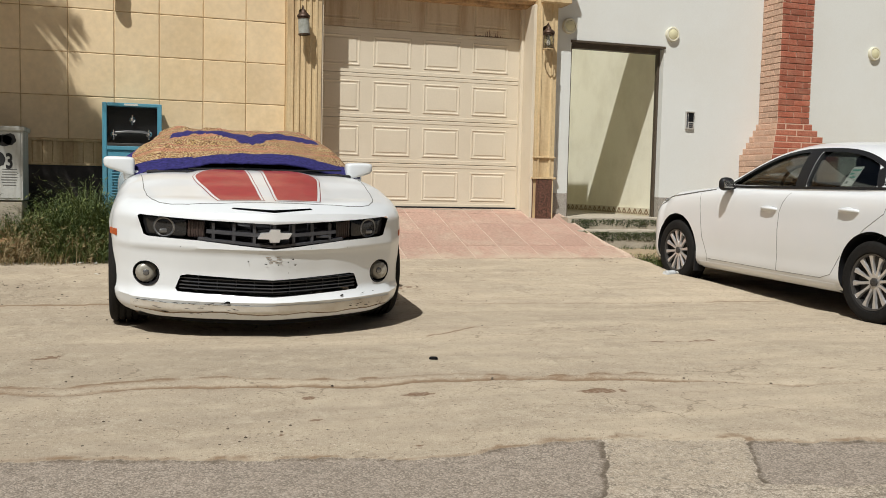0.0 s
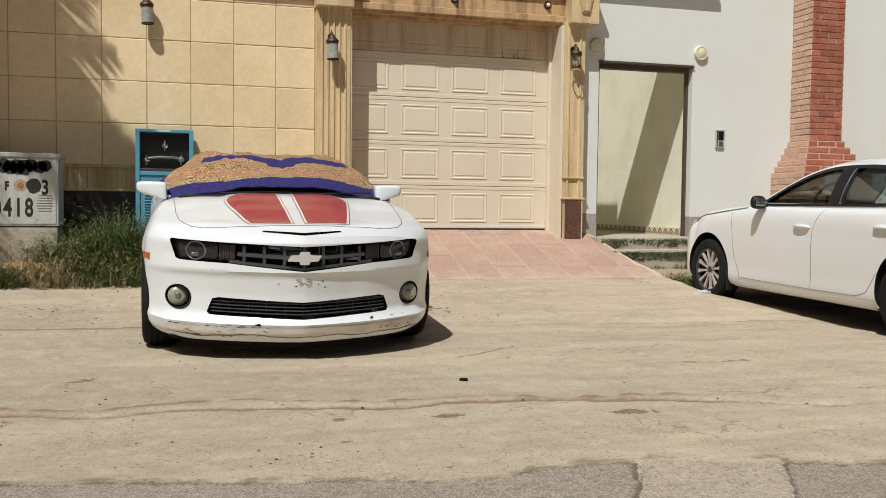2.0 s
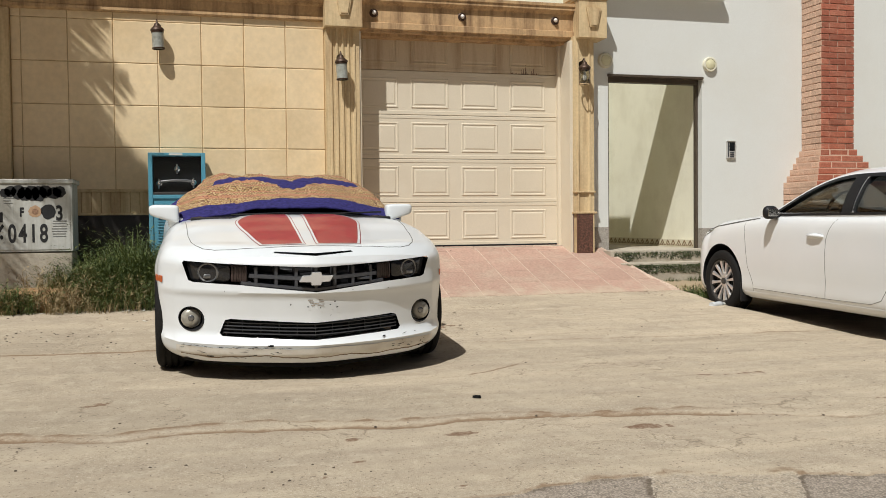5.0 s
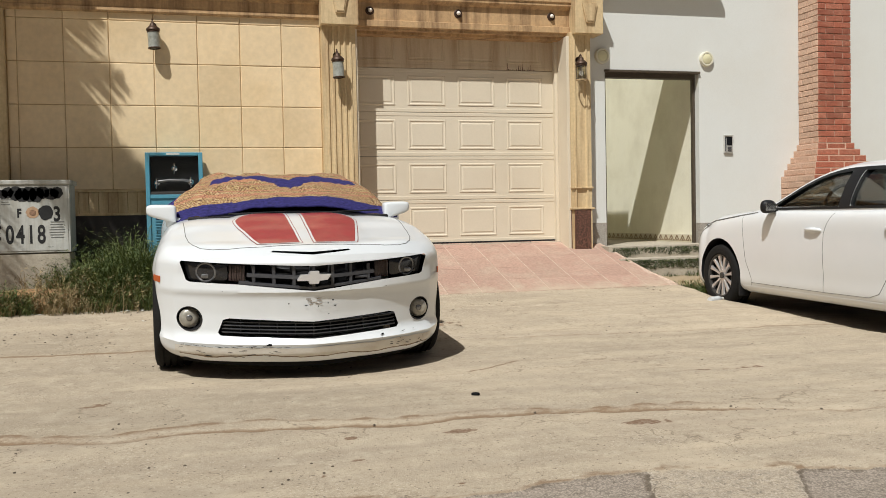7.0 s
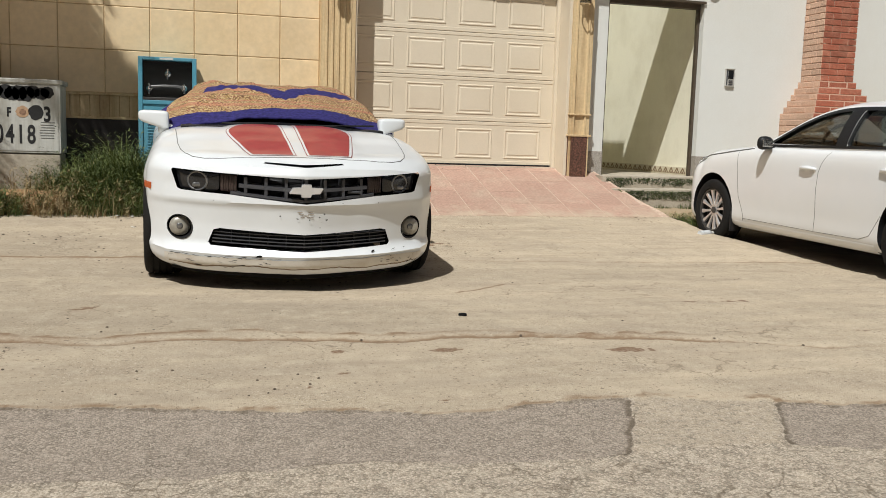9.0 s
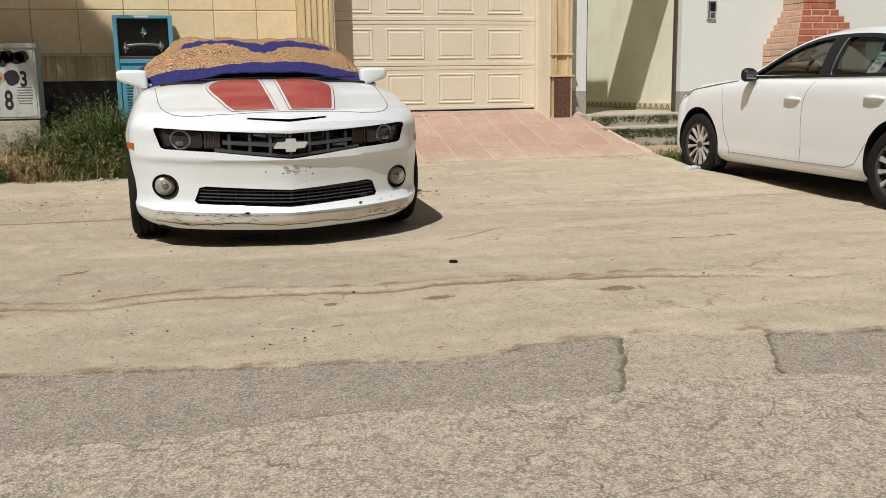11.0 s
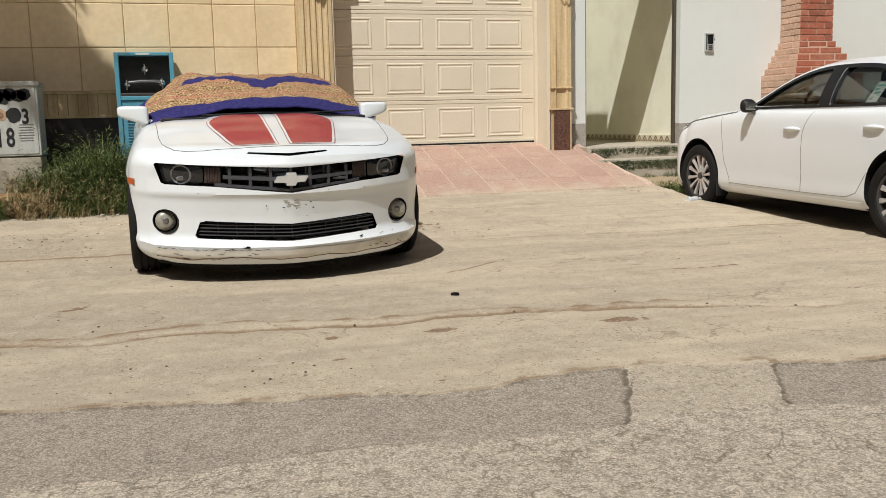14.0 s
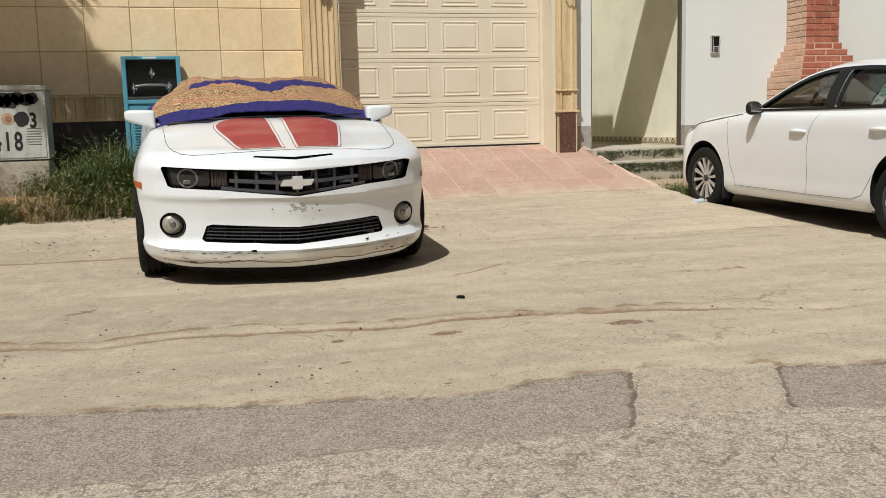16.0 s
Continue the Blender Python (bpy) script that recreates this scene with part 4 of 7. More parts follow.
def mesh_of(bm, name, materials):
    me = bpy.data.meshes.new(name)
    bm.to_mesh(me)
    bm.free()
    for m in materials:
        me.materials.append(m)
    return me


def carve(me, cutter, name, operation="DIFFERENCE"):
    """The mesh that is left when the cutter is taken out of it, or kept within it."""
    a, b = new(name, me), new("cutter", cutter)
    mod = a.modifiers.new("carve", "BOOLEAN")
    mod.operation, mod.solver, mod.object = operation, "EXACT", b
    mod.use_self = False
    got = bpy.data.meshes.new_from_object(a.evaluated_get(bpy.context.evaluated_depsgraph_get()))
    got.name = name
    bpy.data.objects.remove(a)
    bpy.data.objects.remove(b)
    return got


def dense(outline, step=0.04):
    out = []
    for p, q in zip(outline, outline[1:] + outline[:1]):
        k = max(1, int(math.dist(p, q) / step))
        out += [(p[0] + (q[0] - p[0]) * i / k, p[1] + (q[1] - p[1]) * i / k) for i in range(k)]
    return out


def rounded(outline, r, segs=4):
    """An outline with its corners rounded."""
    out = []
    n = len(outline)
    for i, p in enumerate(outline):
        p, a, b = Vector(p), Vector(outline[i - 1]), Vector(outline[(i + 1) % n])
        da, db = (a - p), (b - p)
        rr = min(r, da.length * 0.45, db.length * 0.45)
        s, e = p + da.normalized() * rr, p + db.normalized() * rr
        for k in range(segs + 1):
            t = k / segs
            out.append(tuple((1 - t) ** 2 * s + 2 * t * (1 - t) * p + t * t * e))
    return out


def mirrored(half):
    """An outline from its right half, given from the top middle to the bottom middle."""
    return half + [(-x, z) for x, z in half[::-1] if abs(x) > 1e-6]


def tyre(bm, c, r, w, side=1):
    """A tyre with shoulders, sidewalls and tread grooves, turned round x."""
    h = w / 2
    prof = [(r * 0.66, -h * 0.75), (r * 0.72, -h * 0.95), (r * 0.86, -h), (r * 0.95, -h * 0.93), (r * 0.99, -h * 0.78)]
    for g in (-0.5, -0.17, 0.17, 0.5):
        prof += [(r, h * (g - 0.11)), (r, h * (g - 0.05)), (r * 0.975, h * (g - 0.045)), (r * 0.975, h * (g + 0.045)), (r, h * (g + 0.05))]
    prof += [(r * 0.99, h * 0.78), (r * 0.95, h * 0.93), (r * 0.86, h), (r * 0.72, h * 0.95), (r * 0.66, h * 0.75)]
    prof += [(r * 0.6, h * 0.5), (r * 0.6, -h * 0.5), (r * 0.66, -h * 0.75)]
    return lathe(bm, prof, "x", 56, c)


def wheel(car, c, r, w, out, spokes, rim_mat, spoke_mat, broad=1.0):
    """A wheel under the car: tyre, rim, spokes and hub cap; out is the outward side, -1 or 1."""
    t = part("wheel", tyre(bmesh.new(), c, r, w), M_RUBBER, car, "black tyre on an alloy wheel", soft=40)
    bm = bmesh.new()
    h = w / 2
    lathe(bm, [(r * 0.67, out * h * 0.86), (r * 0.685, out * h * 0.9), (r * 0.64, out * h * 0.84), (r * 0.62, out * h * 0.3), (r * 0.1, out * h * 0.2), (r * 0.1, out * h * 0.15), (r * 0.66, out * h * 0.1), (r * 0.67, out * h * 0.86)], "x", 48, c)
    part("rim", bm, rim_mat, t, soft=35)
    for k in range(spokes):
        a = 2 * math.pi * (k + 0.3) / spokes
        bm = bmesh.new()
        d, e = Vector((0, math.cos(a), math.sin(a))), Vector((0, -math.sin(a), math.cos(a)))
        o = Vector((out, 0, 0))
        rows = []
        for q, wd, dep in ((0.1, 0.05, 0.62), (0.3, 0.032, 0.7), (0.5, 0.045, 0.78), (0.655, 0.07, 0.8)):
            base = Vector(c) + d * r * q
            wd *= broad
            rows.append([bm.verts.new(base + e * r * wd + o * h * (dep - 0.18)), bm.verts.new(base + e * r * wd * 0.75 + o * h * dep), bm.verts.new(base - e * r * wd * 0.75 + o * h * dep), bm.verts.new(base - e * r * wd + o * h * (dep - 0.18))])
        for p, q in zip(rows, rows[1:]):
            for i in range(4):
                bm.faces.new((p[i], p[(i + 1) % 4], q[(i + 1) % 4], q[i]))
        bm.faces.new(rows[0][::-1])
        bm.faces.new(rows[-1])
        part("spoke", bm, spoke_mat, t)
    bm = bmesh.new()
    lathe(bm, [(r * 0.1, out * h * 0.5), (r * 0.1, out * h * 0.74), (r * 0.08, out * h * 0.78), (0.001, out * h * 0.78)], "x", 20, c)
    part("hub_cap", bm, M_DALLOY, t, soft=40)
    return t


def under_black(me):
    """The underside of a body takes its second material."""
    for p in me.polygons:
        if p.normal.z < -0.6 and p.center.z < 0.21:
            p.material_index = 1


def draped(bvh, origin_rows, direction, lift):
    """Points pushed along a direction onto a body, and lifted off it a little."""
    out = []
    for p in origin_rows:
        hit, nrm, _, _ = bvh.ray_cast(Vector(p), Vector(direction))
        if hit and nrm.dot(Vector(direction)) > 0:
            nrm = -nrm
        out.append(hit + nrm * lift if hit else None)
    return out


def seam(bvh, pts, direction, r=0.004, lift=0.0):
    """A dark panel gap that follows the body along a line."""
    fine = []
    for p, q in zip(pts, pts[1:]):
        k = max(1, int((Vector(q) - Vector(p)).length / 0.03))
        fine += [Vector(p).lerp(Vector(q), i / k) for i in range(k)]
    fine.append(Vector(pts[-1]))
    got = [p for p in draped(bvh, fine, direction, lift) if p]
    return tube(bmesh.new(), got, r, 5)


def blob(bm, c, size, power=0.6, segs=24, rings=14):
    """A rounded block: a ball squared off by the power."""
    def sq(x):
        return math.copysign(abs(x) ** power, x)
    rows = []
    for i in range(rings + 1):
        a = -math.pi / 2 + math.pi * i / rings
        rows.append([(sq(math.cos(a)) * sq(math.cos(2 * math.pi * k / segs)), sq(math.cos(a)) * sq(math.sin(2 * math.pi * k / segs)), sq(math.sin(a))) for k in range(segs)])
    vs = [[bm.verts.new((c[0] + p[0] * size[0] / 2, c[1] + p[1] * size[1] / 2, c[2] + p[2] * size[2] / 2)) for p in row] for row in rows]
    for a, b in zip(vs, vs[1:]):
        for k in range(segs):
            bm.faces.new((a[k], a[(k + 1) % segs], b[(k + 1) % segs], b[k]))
    bmesh.ops.remove_doubles(bm, verts=bm.verts, dist=1e-5)
    return bm

# ---- white coupe under a rug ----
def coupe_bend(u, v, w):
    """The bowed plan and the profile of the nose."""
    fall = max(0.0, 1 - v / 0.9)
    bow = 0.30 * (abs(u) / 0.8) ** 2.2 + 0.035 * min(abs(u) / 0.3, 1)
    prof = float(np.interp(w, [0.12, 0.16, 0.2, 0.262, 0.276, 0.292, 0.33, 0.45, 0.57, 0.59, 0.7, 0.775, 0.8, 0.9], [0.1, 0.04, 0.008, -0.01, -0.02, 0.012, 0.035, 0.03, 0.012, -0.006, 0.0, -0.012, 0.0, 0.05]))
    tail = max(0.0, (v - 3.9) / 0.85)
    dome = 0.03 * max(0.0, 1 - (abs(u) / 0.44) ** 5) * max(0.0, min(1, (v - 0.2) / 0.4)) * max(0.0, min(1, (1.6 - v) / 0.3)) if w > 0.8 else 0.0
    return Vector((u, v + (bow + prof) * fall - 0.22 * (abs(u) / 0.8) ** 2 * tail, w + dome))


def front_y(u, w):
    return coupe_bend(u, 0.0, w).y


def front_cut(bm, outline, depth, index=1):
    pts = dense(outline, 0.03)
    a = [bm.verts.new((x, front_y(x, z) - 0.25, z)) for x, z in pts]
    b = [bm.verts.new((x, front_y(x, z) + depth, z)) for x, z in pts]
    n = len(pts)
    fs = [bm.faces.new(a), bm.faces.new(b[::-1])]
    fs += [bm.faces.new((a[i], b[i], b[(i + 1) % n], a[(i + 1) % n])) for i in range(n)]
    for f in fs:
        f.material_index = index


def front_bar(bm, x0, z0, x1, z1, half, near, deep, steps=14):
    """A bar that follows the bow of the nose, from (x0, z0) to (x1, z1), half its height either way."""
    rows = []
    for i in range(steps + 1):
        t = i / steps
        x, z = x0 + (x1 - x0) * t, z0 + (z1 - z0) * t
        y = front_y(x, 0.6)
        d = Vector((x1 - x0, 0, z1 - z0)).normalized()
        nx, nz = -d.z * half, d.x * half
        rows.append([bm.verts.new((x + nx, y + deep, z + nz)), bm.verts.new((x + nx * 0.6, y + near, z + nz * 0.6)), bm.verts.new((x - nx * 0.6, y + near, z - nz * 0.6)), bm.verts.new((x - nx, y + deep, z - nz))])
    for p, q in zip(rows, rows[1:]):
        for i in range(4):
            bm.faces.new((p[i], p[(i + 1) % 4], q[(i + 1) % 4], q[i]))
    bm.faces.new(rows[0])
    bm.faces.new(rows[-1][::-1])
    return bm


def front_patch(bm, outline, back, thick=0.02):
    """A lens or plate with an outline, set back from the nose and following its bow."""
    pts = dense(outline, 0.03)
    cx, cz = sum(p[0] for p in pts) / len(pts), sum(p[1] for p in pts) / len(pts)
    rings = []
    for k, push in ((1.0, thick), (1.0, 0.004), (0.9, 0.0), (0.5, -0.004)):
        rings.append([bm.verts.new((cx + (x - cx) * k, front_y(cx + (x - cx) * k, 0.6) + back + push, cz + (z - cz) * k)) for x, z in pts])
    n = len(pts)
    for a, b in zip(rings, rings[1:]):
        for i in range(n):
            bm.faces.new((a[i], a[(i + 1) % n], b[(i + 1) % n], b[i]))
    bm.faces.new(rings[-1])
    bm.faces.new(rings[0][::-1])
    return bm


M_GRIME = mat("road_grime", (0.17, 0.115, 0.07), 0.8, grain=18, vary=0.4, stain=6, stain_amount=0.8, stain_color=(0.42, 0.36, 0.28), bump=0.2)
M_STICKER = mat("torn_sticker", (0.4, 0.36, 0.31), 0.8, grain=120, vary=0.6, bump=0)


def make_coupe():
    m = Matrix.Translation((0.66, 6.595, 0.012)) @ pose(0, 0, 0, 3.0, 0, 0.8) @ Matrix.Translation((0, -0.93, 0))
    car = thing("coupe", "white coupe with red bonnet stripes and a scuffed bumper", "car", m)
    st = [
        (0.0, [(0, 0.15), (0.66, 0.15), (0.80, 0.2), (0.84, 0.45), (0.83, 0.66), (0.80, 0.765), (0.66, 0.80), (0, 0.822)]),
        (0.1, [(0, 0.145), (0.75, 0.145), (0.88, 0.2), (0.915, 0.45), (0.915, 0.66), (0.875, 0.80), (0.71, 0.845), (0, 0.862)]),
        (0.35, [(0, 0.145), (0.80, 0.145), (0.925, 0.2), (0.95, 0.45), (0.965, 0.66), (0.91, 0.855), (0.76, 0.885), (0, 0.89)]),
        (0.65, [(0, 0.15), (0.82, 0.15), (0.94, 0.21), (0.965, 0.45), (0.985, 0.64), (0.905, 0.885), (0.77, 0.92), (0, 0.925)]),
        (1.2, [(0, 0.15), (0.82, 0.15), (0.93, 0.2), (0.945, 0.45), (0.96, 0.68), (0.90, 0.92), (0.79, 0.98), (0, 1.0)]),
        (2.0, [(0, 0.16), (0.82, 0.16), (0.92, 0.2), (0.935, 0.45), (0.945, 0.7), (0.915, 0.88), (0.8, 0.96), (0, 0.98)]),
        (3.4, [(0, 0.16), (0.82, 0.16), (0.93, 0.22), (0.95, 0.45), (0.98, 0.74), (0.95, 0.9), (0.8, 0.98), (0, 0.99)]),
        (4.3, [(0, 0.2), (0.78, 0.2), (0.88, 0.26), (0.92, 0.5), (0.945, 0.75), (0.9, 0.93), (0.75, 1.01), (0, 1.02)]),
        (4.76, [(0, 0.28), (0.7, 0.28), (0.82, 0.33), (0.86, 0.52), (0.87, 0.75), (0.83, 0.9), (0.7, 0.97), (0, 0.98)]),
    ]
    me = mesh_of(body_mesh("body", st, coupe_bend, 90, 96, 22), "body", [M_CAR, M_BLACK])
    cut = bmesh.new()
    band = mirrored([(0, 0.758), (0.79, 0.786), (0.80, 0.775), (0.765, 0.665), (0.74, 0.655), (0.45, 0.645), (0, 0.602)])
    front_cut(cut, band, 0.15)
    low = mirrored([(0, 0.405), (0.51, 0.428), (0.548, 0.418), (0.58, 0.335), (0.565, 0.318), (0, 0.3)])
    front_cut(cut, low, 0.07)
    front_cut(cut, mirrored([(0, 0.84), (0.24, 0.848), (0.25, 0.84), (0, 0.826)]), 0.14)
    for s in (-1, 1):
        front_cut(cut, [(s * 0.75 + 0.08 * math.cos(2 * math.pi * k / 28), 0.415 + 0.08 * math.sin(2 * math.pi * k / 28)) for k in range(28)], 0.06)
        for v in (0.93, 3.78):
            r = bmesh.ops.create_cone(cut, cap_ends=True, segments=40, radius1=0.385, radius2=0.385, depth=0.5)
            for q in r["verts"]:
                q.co = Vector((s * 0.93 + q.co.z, v + q.co.x, 0.37 + q.co.y))
            for f in {f for q in r["verts"] for f in q.link_faces}:
                f.material_index = 1
    bmesh.ops.recalc_face_normals(cut, faces=cut.faces)
    me = carve(me, mesh_of(cut, "cutter", [M_CAR, M_BLACK]), "body")
    under_black(me)
    smooth(me, 32)
    body = new("body", me)
    body.parent = car
    tagged(body, "glossy white bodywork, dusty and chipped")
    probe = bmesh.new()
    probe.from_mesh(me)
    bvh = BVHTree.FromBMesh(probe)
    probe.free()
    # front grille
    g = part("grille", front_patch(bmesh.new(), mirrored([(0, 0.752), (0.4, 0.765), (0.4, 0.652), (0, 0.61)]), 0.135, 0.008), M_BLACK, car, "black egg-crate front grille")
    for x in (-0.36, -0.24, -0.12, 0.0, 0.12, 0.24, 0.36):
        part("grille_bar", front_bar(bmesh.new(), x, 0.61 + abs(x) * 0.09, x, 0.755, 0.015, 0.016, 0.12, 3), M_GREYP, g)
    part("grille_bar", front_bar(bmesh.new(), -0.4, 0.702, 0.0, 0.682, 0.018, 0.014, 0.09), M_GREYP, g)
    part("grille_bar", front_bar(bmesh.new(), 0.0, 0.682, 0.4, 0.702, 0.018, 0.014, 0.09), M_GREYP, g)
    part("grille_bar", front_bar(bmesh.new(), -0.45, 0.656, 0.0, 0.617, 0.012, 0.012, 0.07), M_GREYP, g)
    part("grille_bar", front_bar(bmesh.new(), 0.0, 0.617, 0.45, 0.656, 0.012, 0.012, 0.07), M_GREYP, g)
    bm = bmesh.new()
    y0 = front_y(0, 0.68)
    prism(bm, [(-0.105, 0.668), (-0.083, 0.704), (-0.031, 0.704), (-0.027, 0.726), (0.031, 0.726), (0.031, 0.704), (0.105, 0.704), (0.083, 0.668), (0.031, 0.668), (0.027, 0.646), (-0.031, 0.646), (-0.031, 0.668)], y0 - 0.012, y0 + 0.03)
    bmesh.ops.bevel(bm, geom=bm.edges[:], offset=0.0022, segments=2, affect="EDGES")
    part("badge", bm, M_BADGE, car, "dull chrome badge")
    part("small_badge", boxes((0.27, 0.35, front_y(0.3, 0.66) + 0.012, front_y(0.3, 0.66) + 0.03, 0.665, 0.682)), M_GREYP, car)
    for s in (-1, 1):
        lens = [(s * 0.515, 0.765), (s * 0.775, 0.778), (s * 0.748, 0.668), (s * 0.73, 0.66), (s * 0.545, 0.655), (s * 0.515, 0.672)]
        hl = part("headlight", front_patch(bmesh.new(), rounded(lens, 0.02), 0.035), M_LAMP, car, "smoked round headlight behind a clear lens", soft=40)
        bm = bmesh.new()
        c = (s * 0.645, front_y(0.645, 0.7) + 0.028, 0.715)
        prof = [(0.064, 0.01), (0.064, -0.004), (0.058, -0.008), (0.051, -0.004), (0.051, 0.01)]
        lathe(bm, prof, "y", 32, c)
        for v in bm.verts:
            v.co.y += front_y(v.co.x, 0.6) - front_y(c[0], 0.6)
        part("ring", bm, M_REFL, hl, soft=40)
        bm = bmesh.new()
        blob(bm, (s * 0.64, front_y(0.64, 0.7) + 0.03, 0.69), (0.07, 0.02, 0.03))
        part("reflector", bm, M_REFL, hl, soft=40)
        tl = part("turn_signal", front_patch(bmesh.new(), [(s * 0.41, 0.762), (s * 0.508, 0.766), (s * 0.508, 0.662), (s * 0.41, 0.654)], 0.04), M_TURN, car, "smoked amber turn signal with upright ribs", soft=40)
        for k in range(6):
            x = s * (0.42 + 0.015 * k)
            part("rib", front_bar(bmesh.new(), x, 0.665, x, 0.758, 0.003, 0.03, 0.045, 2), M_TURN, tl)
        fl = bmesh.new()
        yc = front_y(0.75, 0.415)
        lathe(fl, [(0.079, 0.055), (0.079, 0.002), (0.076, -0.004), (0.07, 0.012), (0.07, 0.05)], "y", 32, (s * 0.75, yc, 0.415))
        for v in fl.verts:
            v.co.y += front_y(v.co.x, 0.415) - yc
        fog = part("fog_lamp", fl, M_BLACK, car, "round dusty fog lamp in a black bezel", soft=40)
        bm = bmesh.new()
        lathe(bm, [(0.064, 0.03), (0.062, 0.012), (0.05, 0.002), (0.033, -0.004), (0.0005, -0.006)], "y", 28, (s * 0.75, yc + 0.015, 0.415))
        part("lens", bm, M_FOG, fog, soft=50)
        bm = bmesh.new()
        blob(bm, (s * 0.75, yc + 0.012, 0.417), (0.04, 0.015, 0.04), 0.9)
        part("bulb_cap", bm, M_REFL, fog, soft=50)
        mk = draped(bvh, [(s * 1.3, v, w) for v in (0.5, 0.62) for w in (0.635, 0.675)], (-s, 0, 0), 0.003)
        if all(mk):
            bm = bmesh.new()
            vs = [bm.verts.new(mk[i]) for i in (0, 1, 3, 2)]
            bm.faces.new(vs)
            r = bmesh.ops.extrude_face_region(bm, geom=bm.faces[:])
            for q in r["geom"]:
                if isinstance(q, bmesh.types.BMVert):
                    q.co.x += s * 0.006
            part("side_marker", bm, M_AMBER, car, "orange side marker lamp")
        # mirror
        bm = bmesh.new()
        MX = 0.93 if s < 0 else 0.87
        blob(bm, (s * MX, 1.53, 1.045), (0.22, 0.13, 0.105), 0.4)
        for v in bm.verts:
            o = (abs(v.co.x) - MX + 0.085) / 0.22
            v.co.z += 0.014 * o + (0.05 * o - 0.03 if v.co.z < 1.045 else -0.012 * o)
            v.co.y += 0.03 * o
        mir = part("side_mirror", bm, M_CAR, car, soft=60)
        part("mirror_foot", boxes((s * 0.84 - 0.06, s * 0.84 + 0.05, 1.5, 1.58, 0.93, 1.0), bevel=0.015), M_CAR, mir, soft=50)
        part("mirror_glass", boxes((s * MX - 0.08, s * MX + 0.08, 1.594, 1.6, 1.01, 1.09), bevel=0.002), M_CHROME, mir)
    # lower grille
    lg = part("lower_grille", front_patch(bmesh.new(), mirrored([(0, 0.403), (0.51, 0.424), (0.572, 0.335), (0, 0.304)]), 0.085, 0.006), M_BLACK, car, "black slatted lower grille")
    for k in range(4):
        z = 0.324 + 0.022 * k
        for s in (-1, 1):
            part("slat", front_bar(bmesh.new(), 0, z + 0.002, s * 0.556, z + 0.014, 0.0048, 0.052, 0.085), M_GREYP, lg)
    for k in range(-4, 5):
        part("slat", front_bar(bmesh.new(), k * 0.11, 0.312 + abs(k) * 0.004, k * 0.11, 0.405 + abs(k) * 0.004, 0.003, 0.062, 0.085, 2), M_GREYP, lg)
    # scuffed lip: a strip on the lowest edge of the bumper
    bm = bmesh.new()
    rows = []
    for w in (0.148, 0.198, 0.216, 0.226, 0.24, 0.252):
        row = []
        for k in range(61):
            x = -0.84 + 1.68 * k / 60
            ragged = 0.02 * noise.noise(Vector((x * 4, 3.3, 0.0))) + 0.008 * noise.noise(Vector((x * 17, 1.3, 0.0))) if w == 0.198 else 0.0
            got = draped(bvh, [(x, -1, w + ragged + (0.003 * math.sin(13 * x) + 0.002 * math.sin(47 * x) if w > 0.25 else 0))], (0, 1, 0), 0.006)[0]
            row.append(bm.verts.new(got) if got else None)
        rows.append(row)
    for a, b in zip(rows, rows[1:]):
        for k in range(60):
            q = (a[k], a[k + 1], b[k + 1], b[k])
            if all(q):
                bm.faces.new(q).material_index = int(a is rows[0])
    part("bumper_lip", bm, [M_SCUFF, M_GRIME], car, "scraped dusty bumper lip", soft=60)
    # chin below the lip, its near-black standing in for the shade there
    bm = bmesh.new()
    a = []
    for k in range(41):
        x = -0.8 + 1.6 * k / 40
        y = front_y(x, 0.2) + 0.045
        a.append([bm.verts.new((x, y, 0.16)), bm.verts.new((x, y + 0.04, 0.115 + 0.02 * (x / 0.8) ** 2)), bm.verts.new((x, y + 0.35, 0.13))])
    for p, q in zip(a, a[1:]):
        bm.faces.new((p[0], p[1], q[1], q[0]))
        bm.faces.new((p[1], p[2], q[2], q[1]))
    part("chin_spoiler", bm, M_FLATBLACK, car, "flat black chin spoiler, coloured as dark as the shade under the bumper", soft=50)
    # chips and scratches on the bumper
    rr = random.Random(3)
    bm = bmesh.new()
    spots = [(rr.uniform(-0.1, 0.1) + c, rr.uniform(0.5, 0.545), rr.uniform(0.003, 0.009), rr.uniform(0.003, 0.006)) for c in (-0.1, 0.0, 0.0, 0.02, 0.09, 0.1)]
    spots += [(rr.uniform(-0.82, -0.2), rr.uniform(0.19, 0.27), rr.uniform(0.006, 0.035), rr.uniform(0.0008, 0.0024)) for _ in range(26)]
    spots += [(rr.uniform(0.45, 0.8), rr.uniform(0.19, 0.29), rr.uniform(0.004, 0.018), rr.uniform(0.001, 0.004)) for _ in range(16)]
    spots += [(-0.8 + 0.045 * k, 0.256 + rr.uniform(-0.003, 0.003), 0.026, 0.0016) for k in range(15) if k % 4]
    spots += [(rr.uniform(-0.6, 0.6), rr.uniform(0.45, 0.62), 0.004, 0.0025) for _ in range(4)]
    for x, z, a, b in spots:
        lean = rr.uniform(-0.5, 0.5)
        pts = [(x + a * math.cos(t) * rr.uniform(0.6, 1.2), -1, z + b * math.sin(t) * rr.uniform(0.6, 1.2) + lean * a * math.cos(t) * 0.4) for t in [2 * math.pi * k / 7 for k in range(7)]]
        got = draped(bvh, pts, (0, 1, 0), 0.0085)
        if all(got):
            bm.faces.new([bm.verts.new(q) for q in got])
